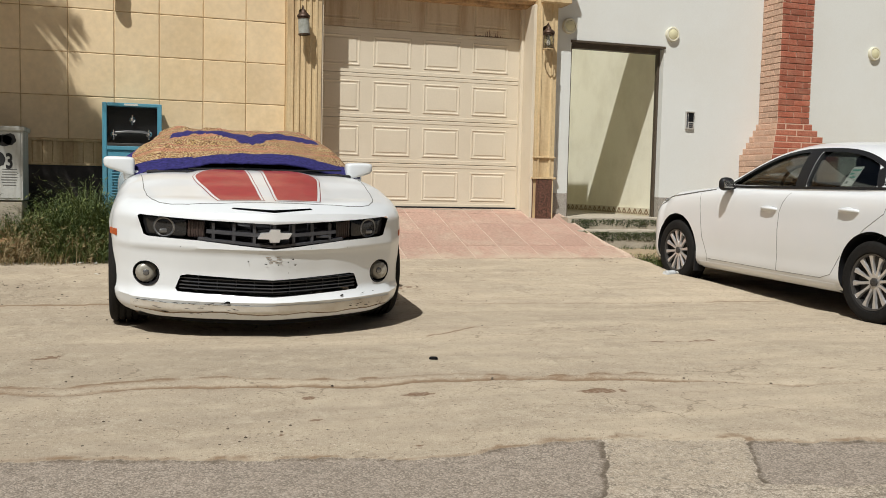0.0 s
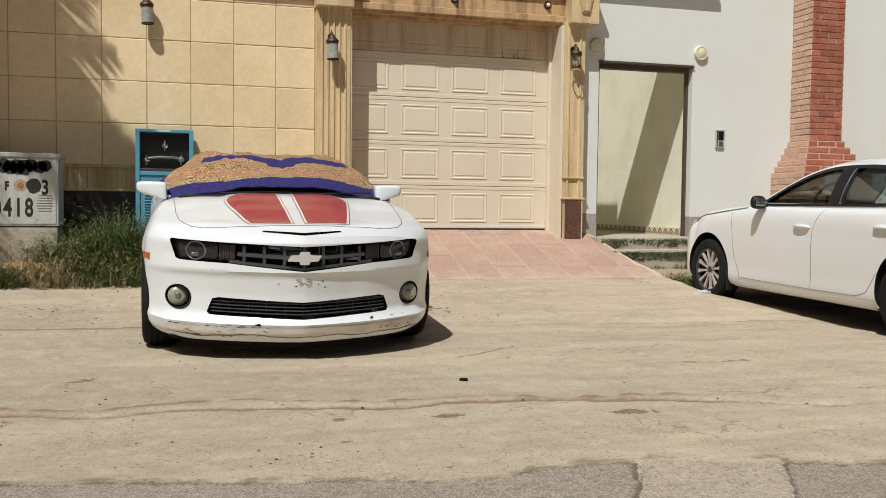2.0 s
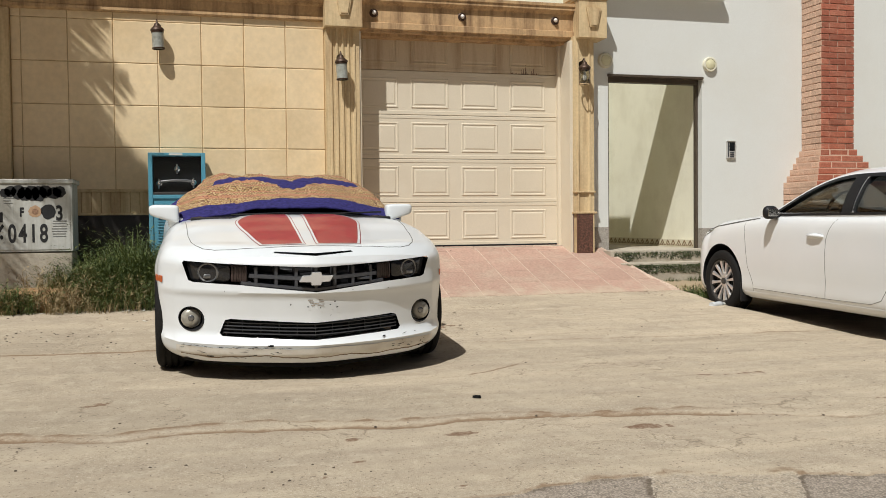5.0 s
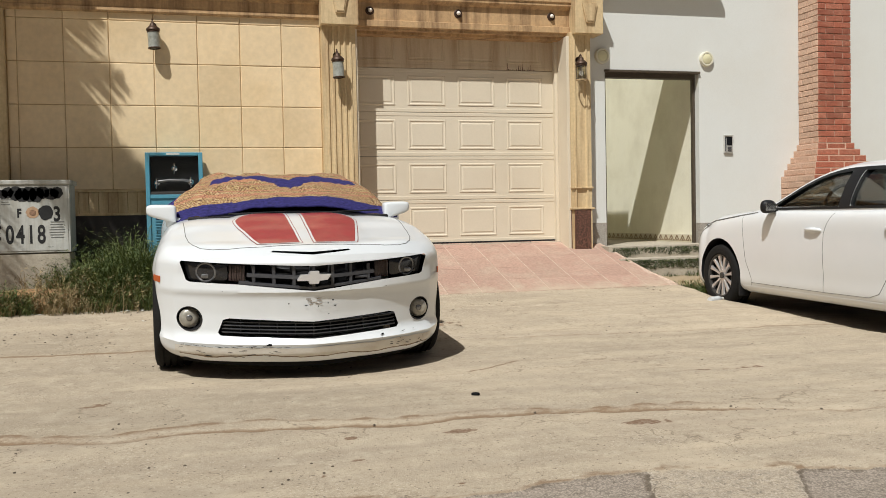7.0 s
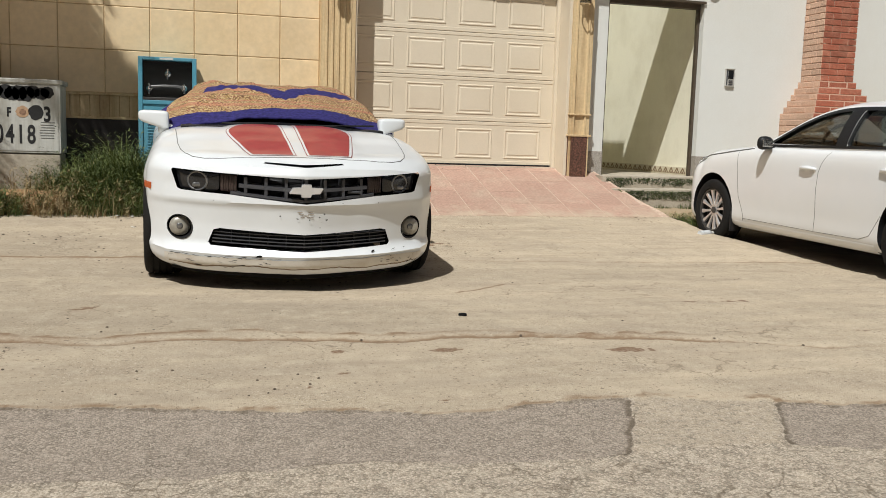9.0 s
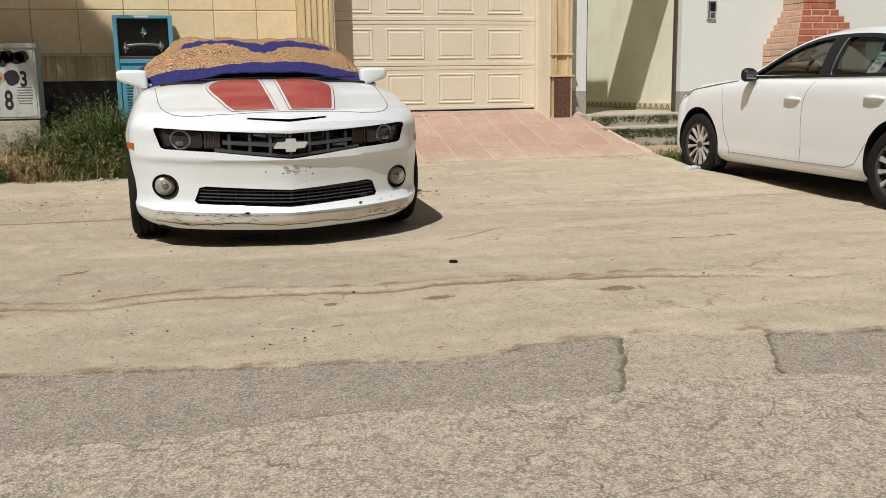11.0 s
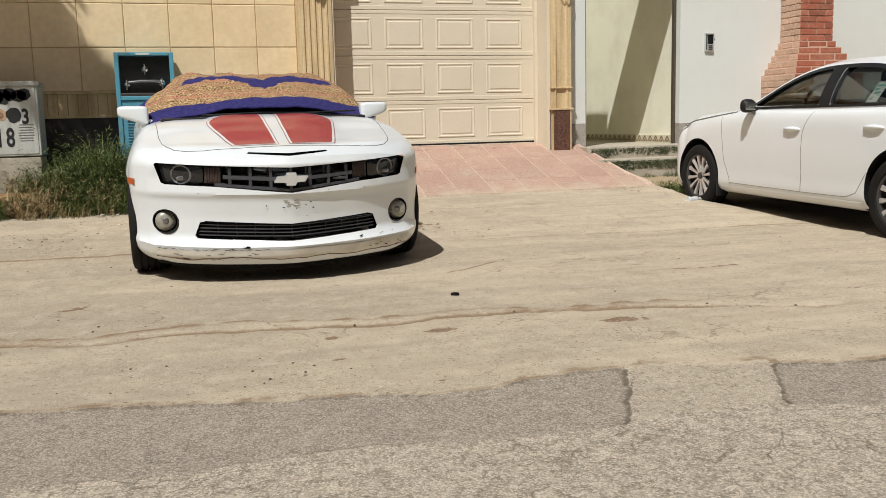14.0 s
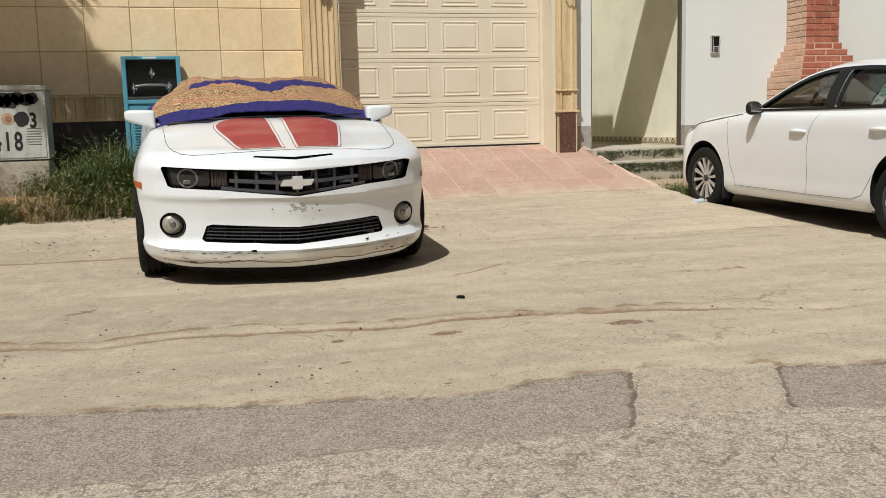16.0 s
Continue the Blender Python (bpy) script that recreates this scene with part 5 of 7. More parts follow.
    tagged(part("chipped_paint", bm, M_FLATBLACK, car, "dark chips and scratches in the bumper paint"), kind="stuff")
    bm = bmesh.new()
    for k, (x0, x1, z) in enumerate(((-0.05, 0.045, 0.548), (-0.04, 0.05, 0.536), (-0.03, 0.05, 0.514), (-0.025, 0.02, 0.526))):
        got = draped(bvh, [(x0, -1, z), (x1, -1, z), (x1, -1, z + 0.007), (x0, -1, z + 0.007)], (0, 1, 0), 0.004)
        bm.faces.new([bm.verts.new(q) for q in got])
    part("sticker_remains", bm, M_STICKER, car, "remains of a torn sticker")
    # bonnet stripes, each with a fine border
    for s in (-1, 1):
        def band_patch(grow, lift, material, name, label):
            bm = bmesh.new()
            rows = []
            for j in range(25):
                v = 0.265 - grow + (0.965 + 2 * grow) * j / 24
                f = j / 24
                inner = 0.052 + 0.012 * f - grow
                outer = 0.305 + 0.13 * min(1, f / 0.75) ** 0.9 + grow
                if f > 0.6:
                    outer -= 0.17 * ((f - 0.6) / 0.4) ** 2.2
                rows.append([(s * (inner + (outer - inner) * i / 12), v + 0.03 * (outer * i / 12), 2) for i in range(13)])
            vs = [[bm.verts.new(q) if q else None for q in draped(bvh, r, (0, 0, -1), lift)] for r in rows]
            for a, b in zip(vs, vs[1:]):
                for i in range(12):
                    q = (a[i], a[i + 1], b[i + 1], b[i])
                    if all(q):
                        bm.faces.new(q)
            return part(name, bm, material, car, label, soft=60)
        band_patch(0.02, 0.002, M_DKRED, "stripe_border", "thin dark red pinstripe")
        band_patch(0.015, 0.0028, M_CAR, "stripe_gap", "")
        band_patch(0.0, 0.0036, M_RED, "bonnet_stripe", "faded red bonnet stripe")
    bm = seam(bvh, [(0.0, 0.19, 2), (0.3, 0.205, 2), (0.5, 0.24, 2), (0.6, 0.285, 2), (0.67, 0.345, 2), (0.715, 0.43, 2), (0.742, 0.54, 2), (0.76, 0.7, 2), (0.775, 1.15, 2)], (0, 0, -1), 0.003)
    part("bonnet_seam", bm, M_INK, car)
    bm = seam(bvh, [(0.0, 0.19, 2), (-0.3, 0.205, 2), (-0.5, 0.24, 2), (-0.6, 0.285, 2), (-0.67, 0.345, 2), (-0.715, 0.43, 2), (-0.742, 0.54, 2), (-0.76, 0.7, 2), (-0.775, 1.15, 2)], (0, 0, -1), 0.003)
    part("bonnet_seam", bm, M_INK, car)
    for s in (-1, 1):
        part("door_seam", seam(bvh, [(s * 2, 1.5, 0.93), (s * 2, 1.46, 0.6), (s * 2, 1.5, 0.26)], (-s, 0, 0), 0.004), M_INK, car)
        part("door_seam", seam(bvh, [(s * 2, 2.85, 0.93), (s * 2, 2.8, 0.6), (s * 2, 2.7, 0.26)], (-s, 0, 0), 0.004), M_INK, car)
    # cabin
    cab = [
        (1.28, [(0, 0.9), (0.6, 0.9), (0.79, 0.93), (0.77, 0.98), (0.5, 1.005), (0, 1.015)]),
        (1.6, [(0, 0.9), (0.7, 0.9), (0.83, 0.95), (0.78, 1.04), (0.5, 1.1), (0, 1.115)]),
        (2.2, [(0, 0.9), (0.7, 0.9), (0.83, 0.95), (0.69, 1.17), (0.48, 1.265), (0, 1.288)]),
        (2.8, [(0, 0.9), (0.7, 0.9), (0.82, 0.95), (0.68, 1.17), (0.48, 1.27), (0, 1.295)]),
        (3.5, [(0, 0.9), (0.68, 0.9), (0.78, 0.95), (0.66, 1.11), (0.47, 1.17), (0, 1.19)]),
        (4.2, [(0, 0.9), (0.6, 0.9), (0.68, 0.94), (0.6, 0.99), (0.4, 1.01), (0, 1.02)]),
    ]
    cm = body_mesh("cabin", cab, lambda u, v, w: Vector((u, v + 0.2 * (u / 0.8) ** 2 * max(0, 1 - (v - 1.28) / 0.9), w)), 40, 30, 8)
    part("cabin_glass", cm, M_DGLASS, car, "dark tinted windscreen and side glass", soft=35)
    part("cowl", boxes((-0.74, 0.74, 1.22, 1.34, 0.985, 1.012), bevel=0.008), M_BLACK, car, "dusty black cowl")
    for x in (-0.45, 0.15):
        part("wiper", tube(bmesh.new(), [(x, 1.3, 1.03), (x + 0.25, 1.33, 1.035), (x + 0.55, 1.4, 1.04)], 0.007), M_BLACK, car)
    for s in (-1, 1):
        for v in (0.93, 3.78):
            wheel(car, (s * 0.855, v, 0.362), 0.362, 0.25, s, 5, M_DALLOY, M_DALLOY)
    for s in (-1, 1):
        part("tail_lamp", boxes((s * 0.45 - 0.22, s * 0.45 + 0.22, 4.7, 4.75, 0.74, 0.84), bevel=0.02), M_RED, car)
    return car, m


coupe, COUPE_M = make_coupe()


# the blue figure across the middle of the rug: along it, its lower and its upper edge
RUG_AT = (-0.8, -0.5, -0.2, -0.05, 0.06, 0.18, 0.35, 0.6, 0.88)
RUG_LOW = (0.6, 0.63, 0.6, 0.5, 0.44, 0.51, 0.61, 0.61, 0.6)
RUG_TOP = (0.76, 0.8, 0.79, 0.74, 0.64, 0.73, 0.79, 0.79, 0.73)


def make_rug(m):
    """A rug spread over windscreen and roof, hanging over the sides."""
    bm = bmesh.new()
    lay = bm.verts.layers.float.new("band")
    uvl = bm.loops.layers.uv.new("UVMap")
    ns, nt = 120, 90
    grid, uvs = [], []
    for j in range(nt + 1):
        row, ur = [], []
        for i in range(ns + 1):
            s = -1.28 + 2.56 * i / ns
            e = max(-1, min(1, s))
            t0 = 0.06 + 0.1 * (1 - abs(e) ** 1.8)
            t = t0 + (1.54 - t0) * j / nt
            tt = min(t, 1.0)
            lift = t - 1 if t > 1 else 0
            u = e * (0.85 - 0.23 * tt ** 0.9)
            v = 1.2 + 0.24 * e * e * (1 - 0.6 * tt) + 1.0 * tt + 1.1 * lift
            w = 0.978 - 0.075 * e * e * (1 - tt) + (0.318 - 0.005 * e * e) * math.sin(tt * math.pi / 2) ** 0.93 - 0.05 * abs(e) ** 9 * tt - 0.12 * lift * lift
            over = abs(s) - 1
            if over > 0:
                drop = over * (0.25 + 0.85 * tt)
                u += math.copysign((0.03 if s > 0 else 0.05 + 0.14 * math.exp(-(((t - 0.4) / 0.12) ** 2))) * (1 - math.exp(-over * 9)) + 0.05 * over, s)
                w -= drop
                w = max(w, 0.965)
            nz = noise.noise(Vector((u * 3.2, v * 3.5, 1.7))) * 0.018 + noise.noise(Vector((u * 9, v * 6, 4.2))) * 0.01
            fold = max(0.0, 1 - abs(noise.noise(Vector((u * 2.2 + v * 1.5, v * 3.0, 9.1)))) * 5) ** 2
            nz += fold * (0.022 if s < -0.25 else 0.008) * min(1, max(0, (t - 0.25) * 6))
            edge = 0.0
            if t < 0.1:
                edge = 0.006 * math.sin(s * 11)
            w += nz + 0.012
            v += edge
            if s < -0.85 and 0.15 < t < 0.7:
                u -= 0.035 * math.sin((t - 0.15) / 0.55 * math.pi)
            p = bm.verts.new((u, v, w))
            lower = np.interp(e, RUG_AT, RUG_LOW) + 0.012 * math.sin(31 * e) + 0.008 * math.sin(57 * e + 1)
            upper = np.interp(e, RUG_AT, RUG_TOP) + 0.01 * math.sin(27 * e + 2)
            blue = 0.0
            if t < t0 + 0.145 + 0.008 * math.sin(5 * e):
                blue = 1.0
            elif -0.8 < s < 0.88 and lower < t < upper:
                blue = 1.0
            elif over > 0.14 or (s < -1.04 and 0.2 < t < 0.5):
                blue = 1.0
            p[lay] = blue
            row.append(p)
            ur.append((s, t))
        grid.append(row)
        uvs.append(ur)
    for j in range(nt):
        for i in range(ns):
            f = bm.faces.new((grid[j][i], grid[j][i + 1], grid[j + 1][i + 1], grid[j + 1][i]))
            for lp, q in zip(f.loops, (uvs[j][i], uvs[j][i + 1], uvs[j + 1][i + 1], uvs[j + 1][i])):
                lp[uvl].uv = q
    me = mesh_of(bm, "rug", [M_RUG])
    smooth(me)
    ob = new("rug", me)
    ob.matrix_world = m
    mod = ob.modifiers.new("thickness", "SOLIDIFY")
    mod.thickness, mod.offset = 0.012, 1
    return tagged(ob, "tan patterned rug with blue velvet bands spread over the coupe", "rug")


make_rug(COUPE_M)

# ---- white sedan ----
def sedan_bend(u, v, w):
    fall = max(0.0, 1 - v / 0.85)
    tail = max(0.0, (v - 4.0) / 0.85)
    prof = float(np.interp(w, [0.18, 0.3, 0.5, 0.7, 0.85], [0.06, 0.0, 0.0, 0.03, 0.12]))
    return Vector((u, v + (0.3 * (abs(u) / 0.8) ** 2.4 + prof) * fall - 0.22 * (abs(u) / 0.8) ** 2.2 * tail, w))


def cab_bend(u, v, w, k=1.0, drop=0.0):
    f = max(0.0, 1 - (v - 1.5) / 1.1)
    r = max(0.0, (v - 3.3) / 1.0)
    return Vector((u * k, v - 0.24 * (1 - (u / 0.85) ** 2) * f + 0.16 * (1 - (u / 0.85) ** 2) * r, w - drop))


def make_sedan():
    m = Matrix.Translation((6.125, 8.38, 0.026)) @ pose(0, 0, 0, 0.8, 0, 0) @ pose(0, 0, 0, 0, 0, 180) @ Matrix.Translation((0, -0.93, 0))
    car = thing("sedan", "white four-door sedan with silver multi-spoke wheels, dusty, parked", "car", m)
    st = [
        (0.0, [(0, 0.2), (0.6, 0.2), (0.72, 0.26), (0.76, 0.45), (0.76, 0.6), (0.72, 0.7), (0.55, 0.75), (0, 0.77)]),
        (0.12, [(0, 0.18), (0.7, 0.18), (0.83, 0.24), (0.865, 0.45), (0.87, 0.62), (0.83, 0.77), (0.62, 0.83), (0, 0.85)]),
        (0.5, [(0, 0.18), (0.76, 0.18), (0.88, 0.24), (0.905, 0.45), (0.915, 0.64), (0.87, 0.85), (0.68, 0.91), (0, 0.935)]),
        (1.0, [(0, 0.18), (0.78, 0.18), (0.89, 0.24), (0.915, 0.45), (0.925, 0.66), (0.885, 0.92), (0.72, 0.965), (0, 0.985)]),
        (1.65, [(0, 0.18), (0.78, 0.18), (0.885, 0.24), (0.915, 0.42), (0.93, 0.7), (0.9, 0.965), (0.82, 1.0), (0, 1.01)]),
        (2.7, [(0, 0.18), (0.78, 0.18), (0.885, 0.24), (0.915, 0.42), (0.932, 0.72), (0.905, 0.975), (0.83, 1.01), (0, 1.015)]),
        (3.6, [(0, 0.18), (0.78, 0.18), (0.885, 0.25), (0.915, 0.44), (0.935, 0.74), (0.905, 0.99), (0.83, 1.025), (0, 1.03)]),
        (4.3, [(0, 0.2), (0.75, 0.2), (0.865, 0.28), (0.9, 0.48), (0.91, 0.74), (0.86, 1.0), (0.72, 1.05), (0, 1.06)]),
        (4.8, [(0, 0.28), (0.6, 0.28), (0.72, 0.34), (0.78, 0.5), (0.78, 0.72), (0.74, 0.9), (0.6, 0.99), (0, 1.0)]),
    ]
    me = mesh_of(body_mesh("body", st, sedan_bend), "body", [M_PEARL, M_BLACK])
    cut = bmesh.new()
    for s in (-1, 1):
        for v in (0.93, 3.68):
            r = bmesh.ops.create_cone(cut, cap_ends=True, segments=44, radius1=0.365, radius2=0.365, depth=0.4)
            for q in r["verts"]:
                q.co = Vector((s * 0.9 + q.co.z, v + q.co.x, 0.345 + q.co.y))
            for f in {f for q in r["verts"] for f in q.link_faces}:
                f.material_index = 1
    me = carve(me, mesh_of(cut, "cutter", [M_PEARL, M_BLACK]), "body")
    under_black(me)
    smooth(me, 35)
    body = new("body", me)
    body.parent = car
    tagged(body, "pearl white bodywork with dusty sills")
    probe = bmesh.new()
    probe.from_mesh(me)
    bvh = BVHTree.FromBMesh(probe)
    probe.free()
    cab = [
        (1.5, [(0, 0.95), (0.78, 0.95), (0.84, 0.99), (0.76, 1.015), (0.56, 1.03), (0, 1.04)]),
        (1.75, [(0, 0.95), (0.82, 0.95), (0.865, 1.0), (0.79, 1.075), (0.6, 1.13), (0, 1.165)]),
        (2.19, [(0, 0.95), (0.83, 0.95), (0.87, 1.005), (0.72, 1.255), (0.58, 1.325), (0, 1.37)]),
        (2.66, [(0, 0.95), (0.83, 0.95), (0.875, 1.01), (0.7, 1.325), (0.57, 1.40), (0, 1.445)]),
        (3.42, [(0, 0.95), (0.83, 0.95), (0.87, 1.02), (0.69, 1.275), (0.56, 1.355), (0, 1.40)]),
        (3.95, [(0, 0.95), (0.8, 0.95), (0.845, 1.03), (0.66, 1.16), (0.54, 1.22), (0, 1.26)]),
        (4.35, [(0, 0.95), (0.7, 0.95), (0.78, 1.03), (0.6, 1.06), (0.5, 1.07), (0, 1.08)]),
    ]

    def cab_solid(k, drop, floor, mats):
        rows = [(v, [(p[0], p[1] - floor) if i < 2 else p for i, p in enumerate(s)]) for v, s in cab]
        return mesh_of(body_mesh("cab", rows, lambda u, v, w: cab_bend(u, v, w, k, drop), 50, 36, 8), "cab", mats)

    two = [M_PEARL, M_BLACK]
    shell = carve(cab_solid(1.0, 0.0, 0.0, two), cab_solid(0.95, 0.04, 0.15, two), "cab")
    front = [(1.79, 1.03), (1.9, 1.1), (2.05, 1.185), (2.25, 1.27), (2.45, 1.318), (2.66, 1.338), (2.7, 1.03)]
    rear = [(2.83, 1.035), (2.8, 1.34), (3.05, 1.338), (3.3, 1.3), (3.5, 1.225), (3.62, 1.05)]
    quarter = [(3.69, 1.055), (3.6, 1.18), (3.74, 1.11), (3.9, 1.06)]
    cut = bmesh.new()
    for o in (rounded(front, 0.03), rounded(rear, 0.03), rounded(quarter, 0.02)):
        prism(cut, o, -1.3, 1.3, 1, axis="x")
    prism(cut, rounded([(-0.74, 1.06), (0.74, 1.06), (0.545, 1.325), (-0.545, 1.325)], 0.05), 0.9, 2.12, 1)
    prism(cut, rounded([(-0.62, 1.12), (0.62, 1.12), (0.5, 1.3), (-0.5, 1.3)], 0.05), 3.75, 5.0, 1)
    bmesh.ops.recalc_face_normals(cut, faces=cut.faces)
    shell = carve(shell, mesh_of(cut, "cutter", two), "cabin")
    smooth(shell, 35)
    cabin = new("cabin", shell)
    cabin.parent = car
    probe = bmesh.new()
    probe.from_mesh(mesh_of(body_mesh("cab", cab, cab_bend, 50, 36, 8), "probe", two))
    cbvh = BVHTree.FromBMesh(probe)
    probe.free()
    pane = carve(cab_solid(0.983, 0.012, 0.0, [M_GLASS]), cab_solid(0.975, 0.018, 0.1, [M_GLASS]), "window_glass")
    smooth(pane, 40)
    gl = new("window_glass", pane)
    gl.parent = car
    gl.visible_shadow = False
    # window trim and the black pillar between the doors
    for s in (-1, 1):
        def ribbon(pts, width, name, material, lift=0.004):
            bm = bmesh.new()
            rows = []
            fine = []
            for _ in range(2 if len(pts) > 4 else 0):
                cut_corners = [pts[0]]
                for p, q in zip(pts, pts[1:]):
                    cut_corners += [(p[0] * 0.75 + q[0] * 0.25, p[1] * 0.75 + q[1] * 0.25), (p[0] * 0.25 + q[0] * 0.75, p[1] * 0.25 + q[1] * 0.75)]
                pts = cut_corners + [pts[-1]]
            for p, q in zip(pts, pts[1:]):
                k = max(1, int(math.dist(p, q) / 0.04))
                fine += [(p[0] + (q[0] - p[0]) * i / k, p[1] + (q[1] - p[1]) * i / k) for i in range(k)]
            fine.append(pts[-1])
            for i, p in enumerate(fine):
                a, b = fine[max(i - 1, 0)], fine[min(i + 1, len(fine) - 1)]
                d = Vector((b[0] - a[0], b[1] - a[1])).normalized()
                n = Vector((-d.y, d.x)) * width / 2
                row = [draped(cbvh, [(s * 2, p[0] + n.x * e, p[1] + n.y * e)], (-s, 0, 0), lift)[0] for e in (-1, 1)]
                rows.append([bm.verts.new(q) if q else None for q in row])
            for p, q in zip(rows, rows[1:]):
                if all(p) and all(q):
                    bm.faces.new((p[0], p[1], q[1], q[0]))
            return part(name, bm, material, car)
        ribbon([(2.765, 1.03), (2.73, 1.338)], 0.135, "door_pillar", M_BLACK)
        ribbon([(1.7, 1.012), (2.4, 1.018), (3.2, 1.03), (3.95, 1.045)], 0.022, "belt_trim", M_BLACK)
        ribbon([(1.73, 1.015), (1.9, 1.112), (2.05, 1.197), (2.25, 1.282), (2.45, 1.33), (2.66, 1.35), (3.05, 1.35), (3.3, 1.312), (3.52, 1.237), (3.75, 1.12), (3.95, 1.05)], 0.032, "roof_trim", M_BLACK)
        ribbon([(3.655, 1.05), (3.55, 1.2)], 0.06, "door_pillar", M_BLACK)
        # panel gaps
        for pts in ([(1.33, 0.985), (1.36, 0.8), (1.4, 0.5), (1.48, 0.33), (1.47, 0.255)], [(2.72, 1.0), (2.66, 0.95), (2.61, 0.88), (2.575, 0.8), (2.56, 0.65), (2.56, 0.45), (2.54, 0.29)],
                    [(3.84, 1.0), (3.78, 0.85), (3.6, 0.73), (3.34, 0.5), (3.22, 0.33), (3.1, 0.29), (2.57, 0.285), (1.48, 0.29)]):
            part("door_seam", seam(bvh, [(s * 2, v, w) for v, w in pts], (-s, 0, 0), 0.0026), M_INK, car)
        part("bonnet_seam", seam(bvh, [(s * 2, 0.5, 0.83), (s * 2, 0.8, 0.885), (s * 2, 1.2, 0.935), (s * 2, 1.55, 0.975)], (-s, 0, 0), 0.008), M_INK, car)
        # sill
        bm = bmesh.new()
        rows = []
        for v in np.linspace(1.33, 3.28, 40):
            r = [draped(bvh, [(s * 2, v, w)], (-s, 0, 0), l)[0] for w, l in ((0.19, 0.003), (0.22, 0.006), (0.25, 0.006), (0.262, 0.002))]
            rows.append([bm.verts.new(q) if q else None for q in r])
        for p, q in zip(rows, rows[1:]):
            for i in range(3):
                if p[i] and p[i + 1] and q[i] and q[i + 1]:
                    bm.faces.new((p[i], p[i + 1], q[i + 1], q[i]))
        part("sill", bm, M_PEARL, car, soft=50)
        for v in (2.44, 3.42):
            w = 0.83 + (v - 2.44) * 0.03
            at = draped(bvh, [(s * 2, v, w)], (-s, 0, 0), 0.0)[0]
            bm = bmesh.new()
            tube(bm, [(at.x - s * 0.002, v - 0.105, w - 0.005), (at.x + s * 0.016, v - 0.08, w), (at.x + s * 0.022, v, w + 0.002), (at.x + s * 0.016, v + 0.08, w), (at.x - s * 0.002, v + 0.105, w - 0.005)], [0.011, 0.015, 0.015, 0.015, 0.011], 8)
            h = part("door_handle", bm, M_PEARL, car, "white door handle", soft=60)
            bm = bmesh.new()
            blob(bm, (at.x - s * 0.002, v - 0.01, w - 0.006), (0.012, 0.12, 0.062), 0.8)
            part("handle_cup", bm, M_PEARL, h, soft=60)
        # door mirror
        bm = bmesh.new()
        blob(bm, (s * 0.985, 1.85, 1.035), (0.15, 0.11, 0.125), 0.75)
        for v in bm.verts:
            v.co.z -= 0.12 * max(0.0, 1.85 - v.co.y)
            v.co.x -= s * 0.5 * max(0.0, 1.85 - v.co.y)
        mir = part("side_mirror", bm, M_BLACK, car, "dark door mirror", soft=60)
        part("mirror_glass", boxes((s * 0.985 - 0.052, s * 0.985 + 0.052, 1.9, 1.908, 1.0, 1.07), bevel=0.003), M_CHROME, mir)
        part("mirror_foot", boxes((s * 0.89 - 0.06, s * 0.89 + 0.06, 1.78, 1.85, 0.985, 1.015), bevel=0.012), M_BLACK, mir)
        # lamps
        for name, pts, mm, axis in (("headlight", [(0.36, 0.70), (0.42, 0.775), (0.6, 0.835), (0.74, 0.86), (0.62, 0.79), (0.5, 0.715)], M_REFL, s), ("tail_lamp", [(4.25, 0.8), (4.5, 0.82), (4.55, 0.92), (4.3, 0.93)], M_RED, s)):
            got = draped(bvh, [(s * 2, v, w) for v, w in dense(pts, 0.04)], (-s, 0, 0), 0.004)
            if all(got):
                bm = bmesh.new()
                f = bm.faces.new([bm.verts.new(q) for q in got])
                bmesh.ops.triangulate(bm, faces=[f])
                part(name, bm, mm, car, soft=60)
        for v in (0.93, 3.68):
            wheel(car, (s * 0.818, v, 0.322), 0.322, 0.215, s, 12, M_DALLOY, M_ALLOY, 1.15)
            bm = bmesh.new()
            w0 = v + 0.33
            box(bm, s * 0.86 - 0.05, s * 0.86 + 0.05, w0, w0 + 0.02, 0.14, 0.34, bevel=0.006)
            part("mud_flap", bm, M_BLACK, car)
    # inside
    part("cabin_floor", boxes((-0.78, 0.78, 1.75, 4.1, 0.9, 1.022), bevel=0.01), M_INSIDE, car)
    bm = bmesh.new()
    blob(bm, (0, 1.72, 1.02), (1.5, 0.5, 0.12), 0.6)
    part("dashboard", bm, M_INSIDE, car, soft=50)
    for x, v in ((0.38, 2.98), (-0.38, 2.98), (0.38, 3.75), (-0.38, 3.75)):
        bm = bmesh.new()
        blob(bm, (x, v, 1.03), (0.48, 0.16, 0.28), 0.6)
        st_ = part("seat_back", bm, M_INSIDE, car, soft=60)
        bm = bmesh.new()
        blob(bm, (x, v + 0.03, 1.235), (0.27, 0.11, 0.17), 0.7)
        part("headrest", bm, M_INSIDE, st_, soft=60)
    bm = bmesh.new()
    ring = [(0.38 + 0.18 * math.cos(2 * math.pi * k / 28), 2.12 + 0.07 * math.sin(2 * math.pi * k / 28), 1.06 + 0.165 * math.sin(2 * math.pi * k / 28)) for k in range(29)]
    tube(bm, ring, 0.016, 8)
    sw = part("steering_wheel", bm, M_BLACK, car, soft=60)
    part("steering_hub", boxes((0.32, 0.44, 2.09, 2.14, 1.0, 1.1), bevel=0.02), M_BLACK, sw)
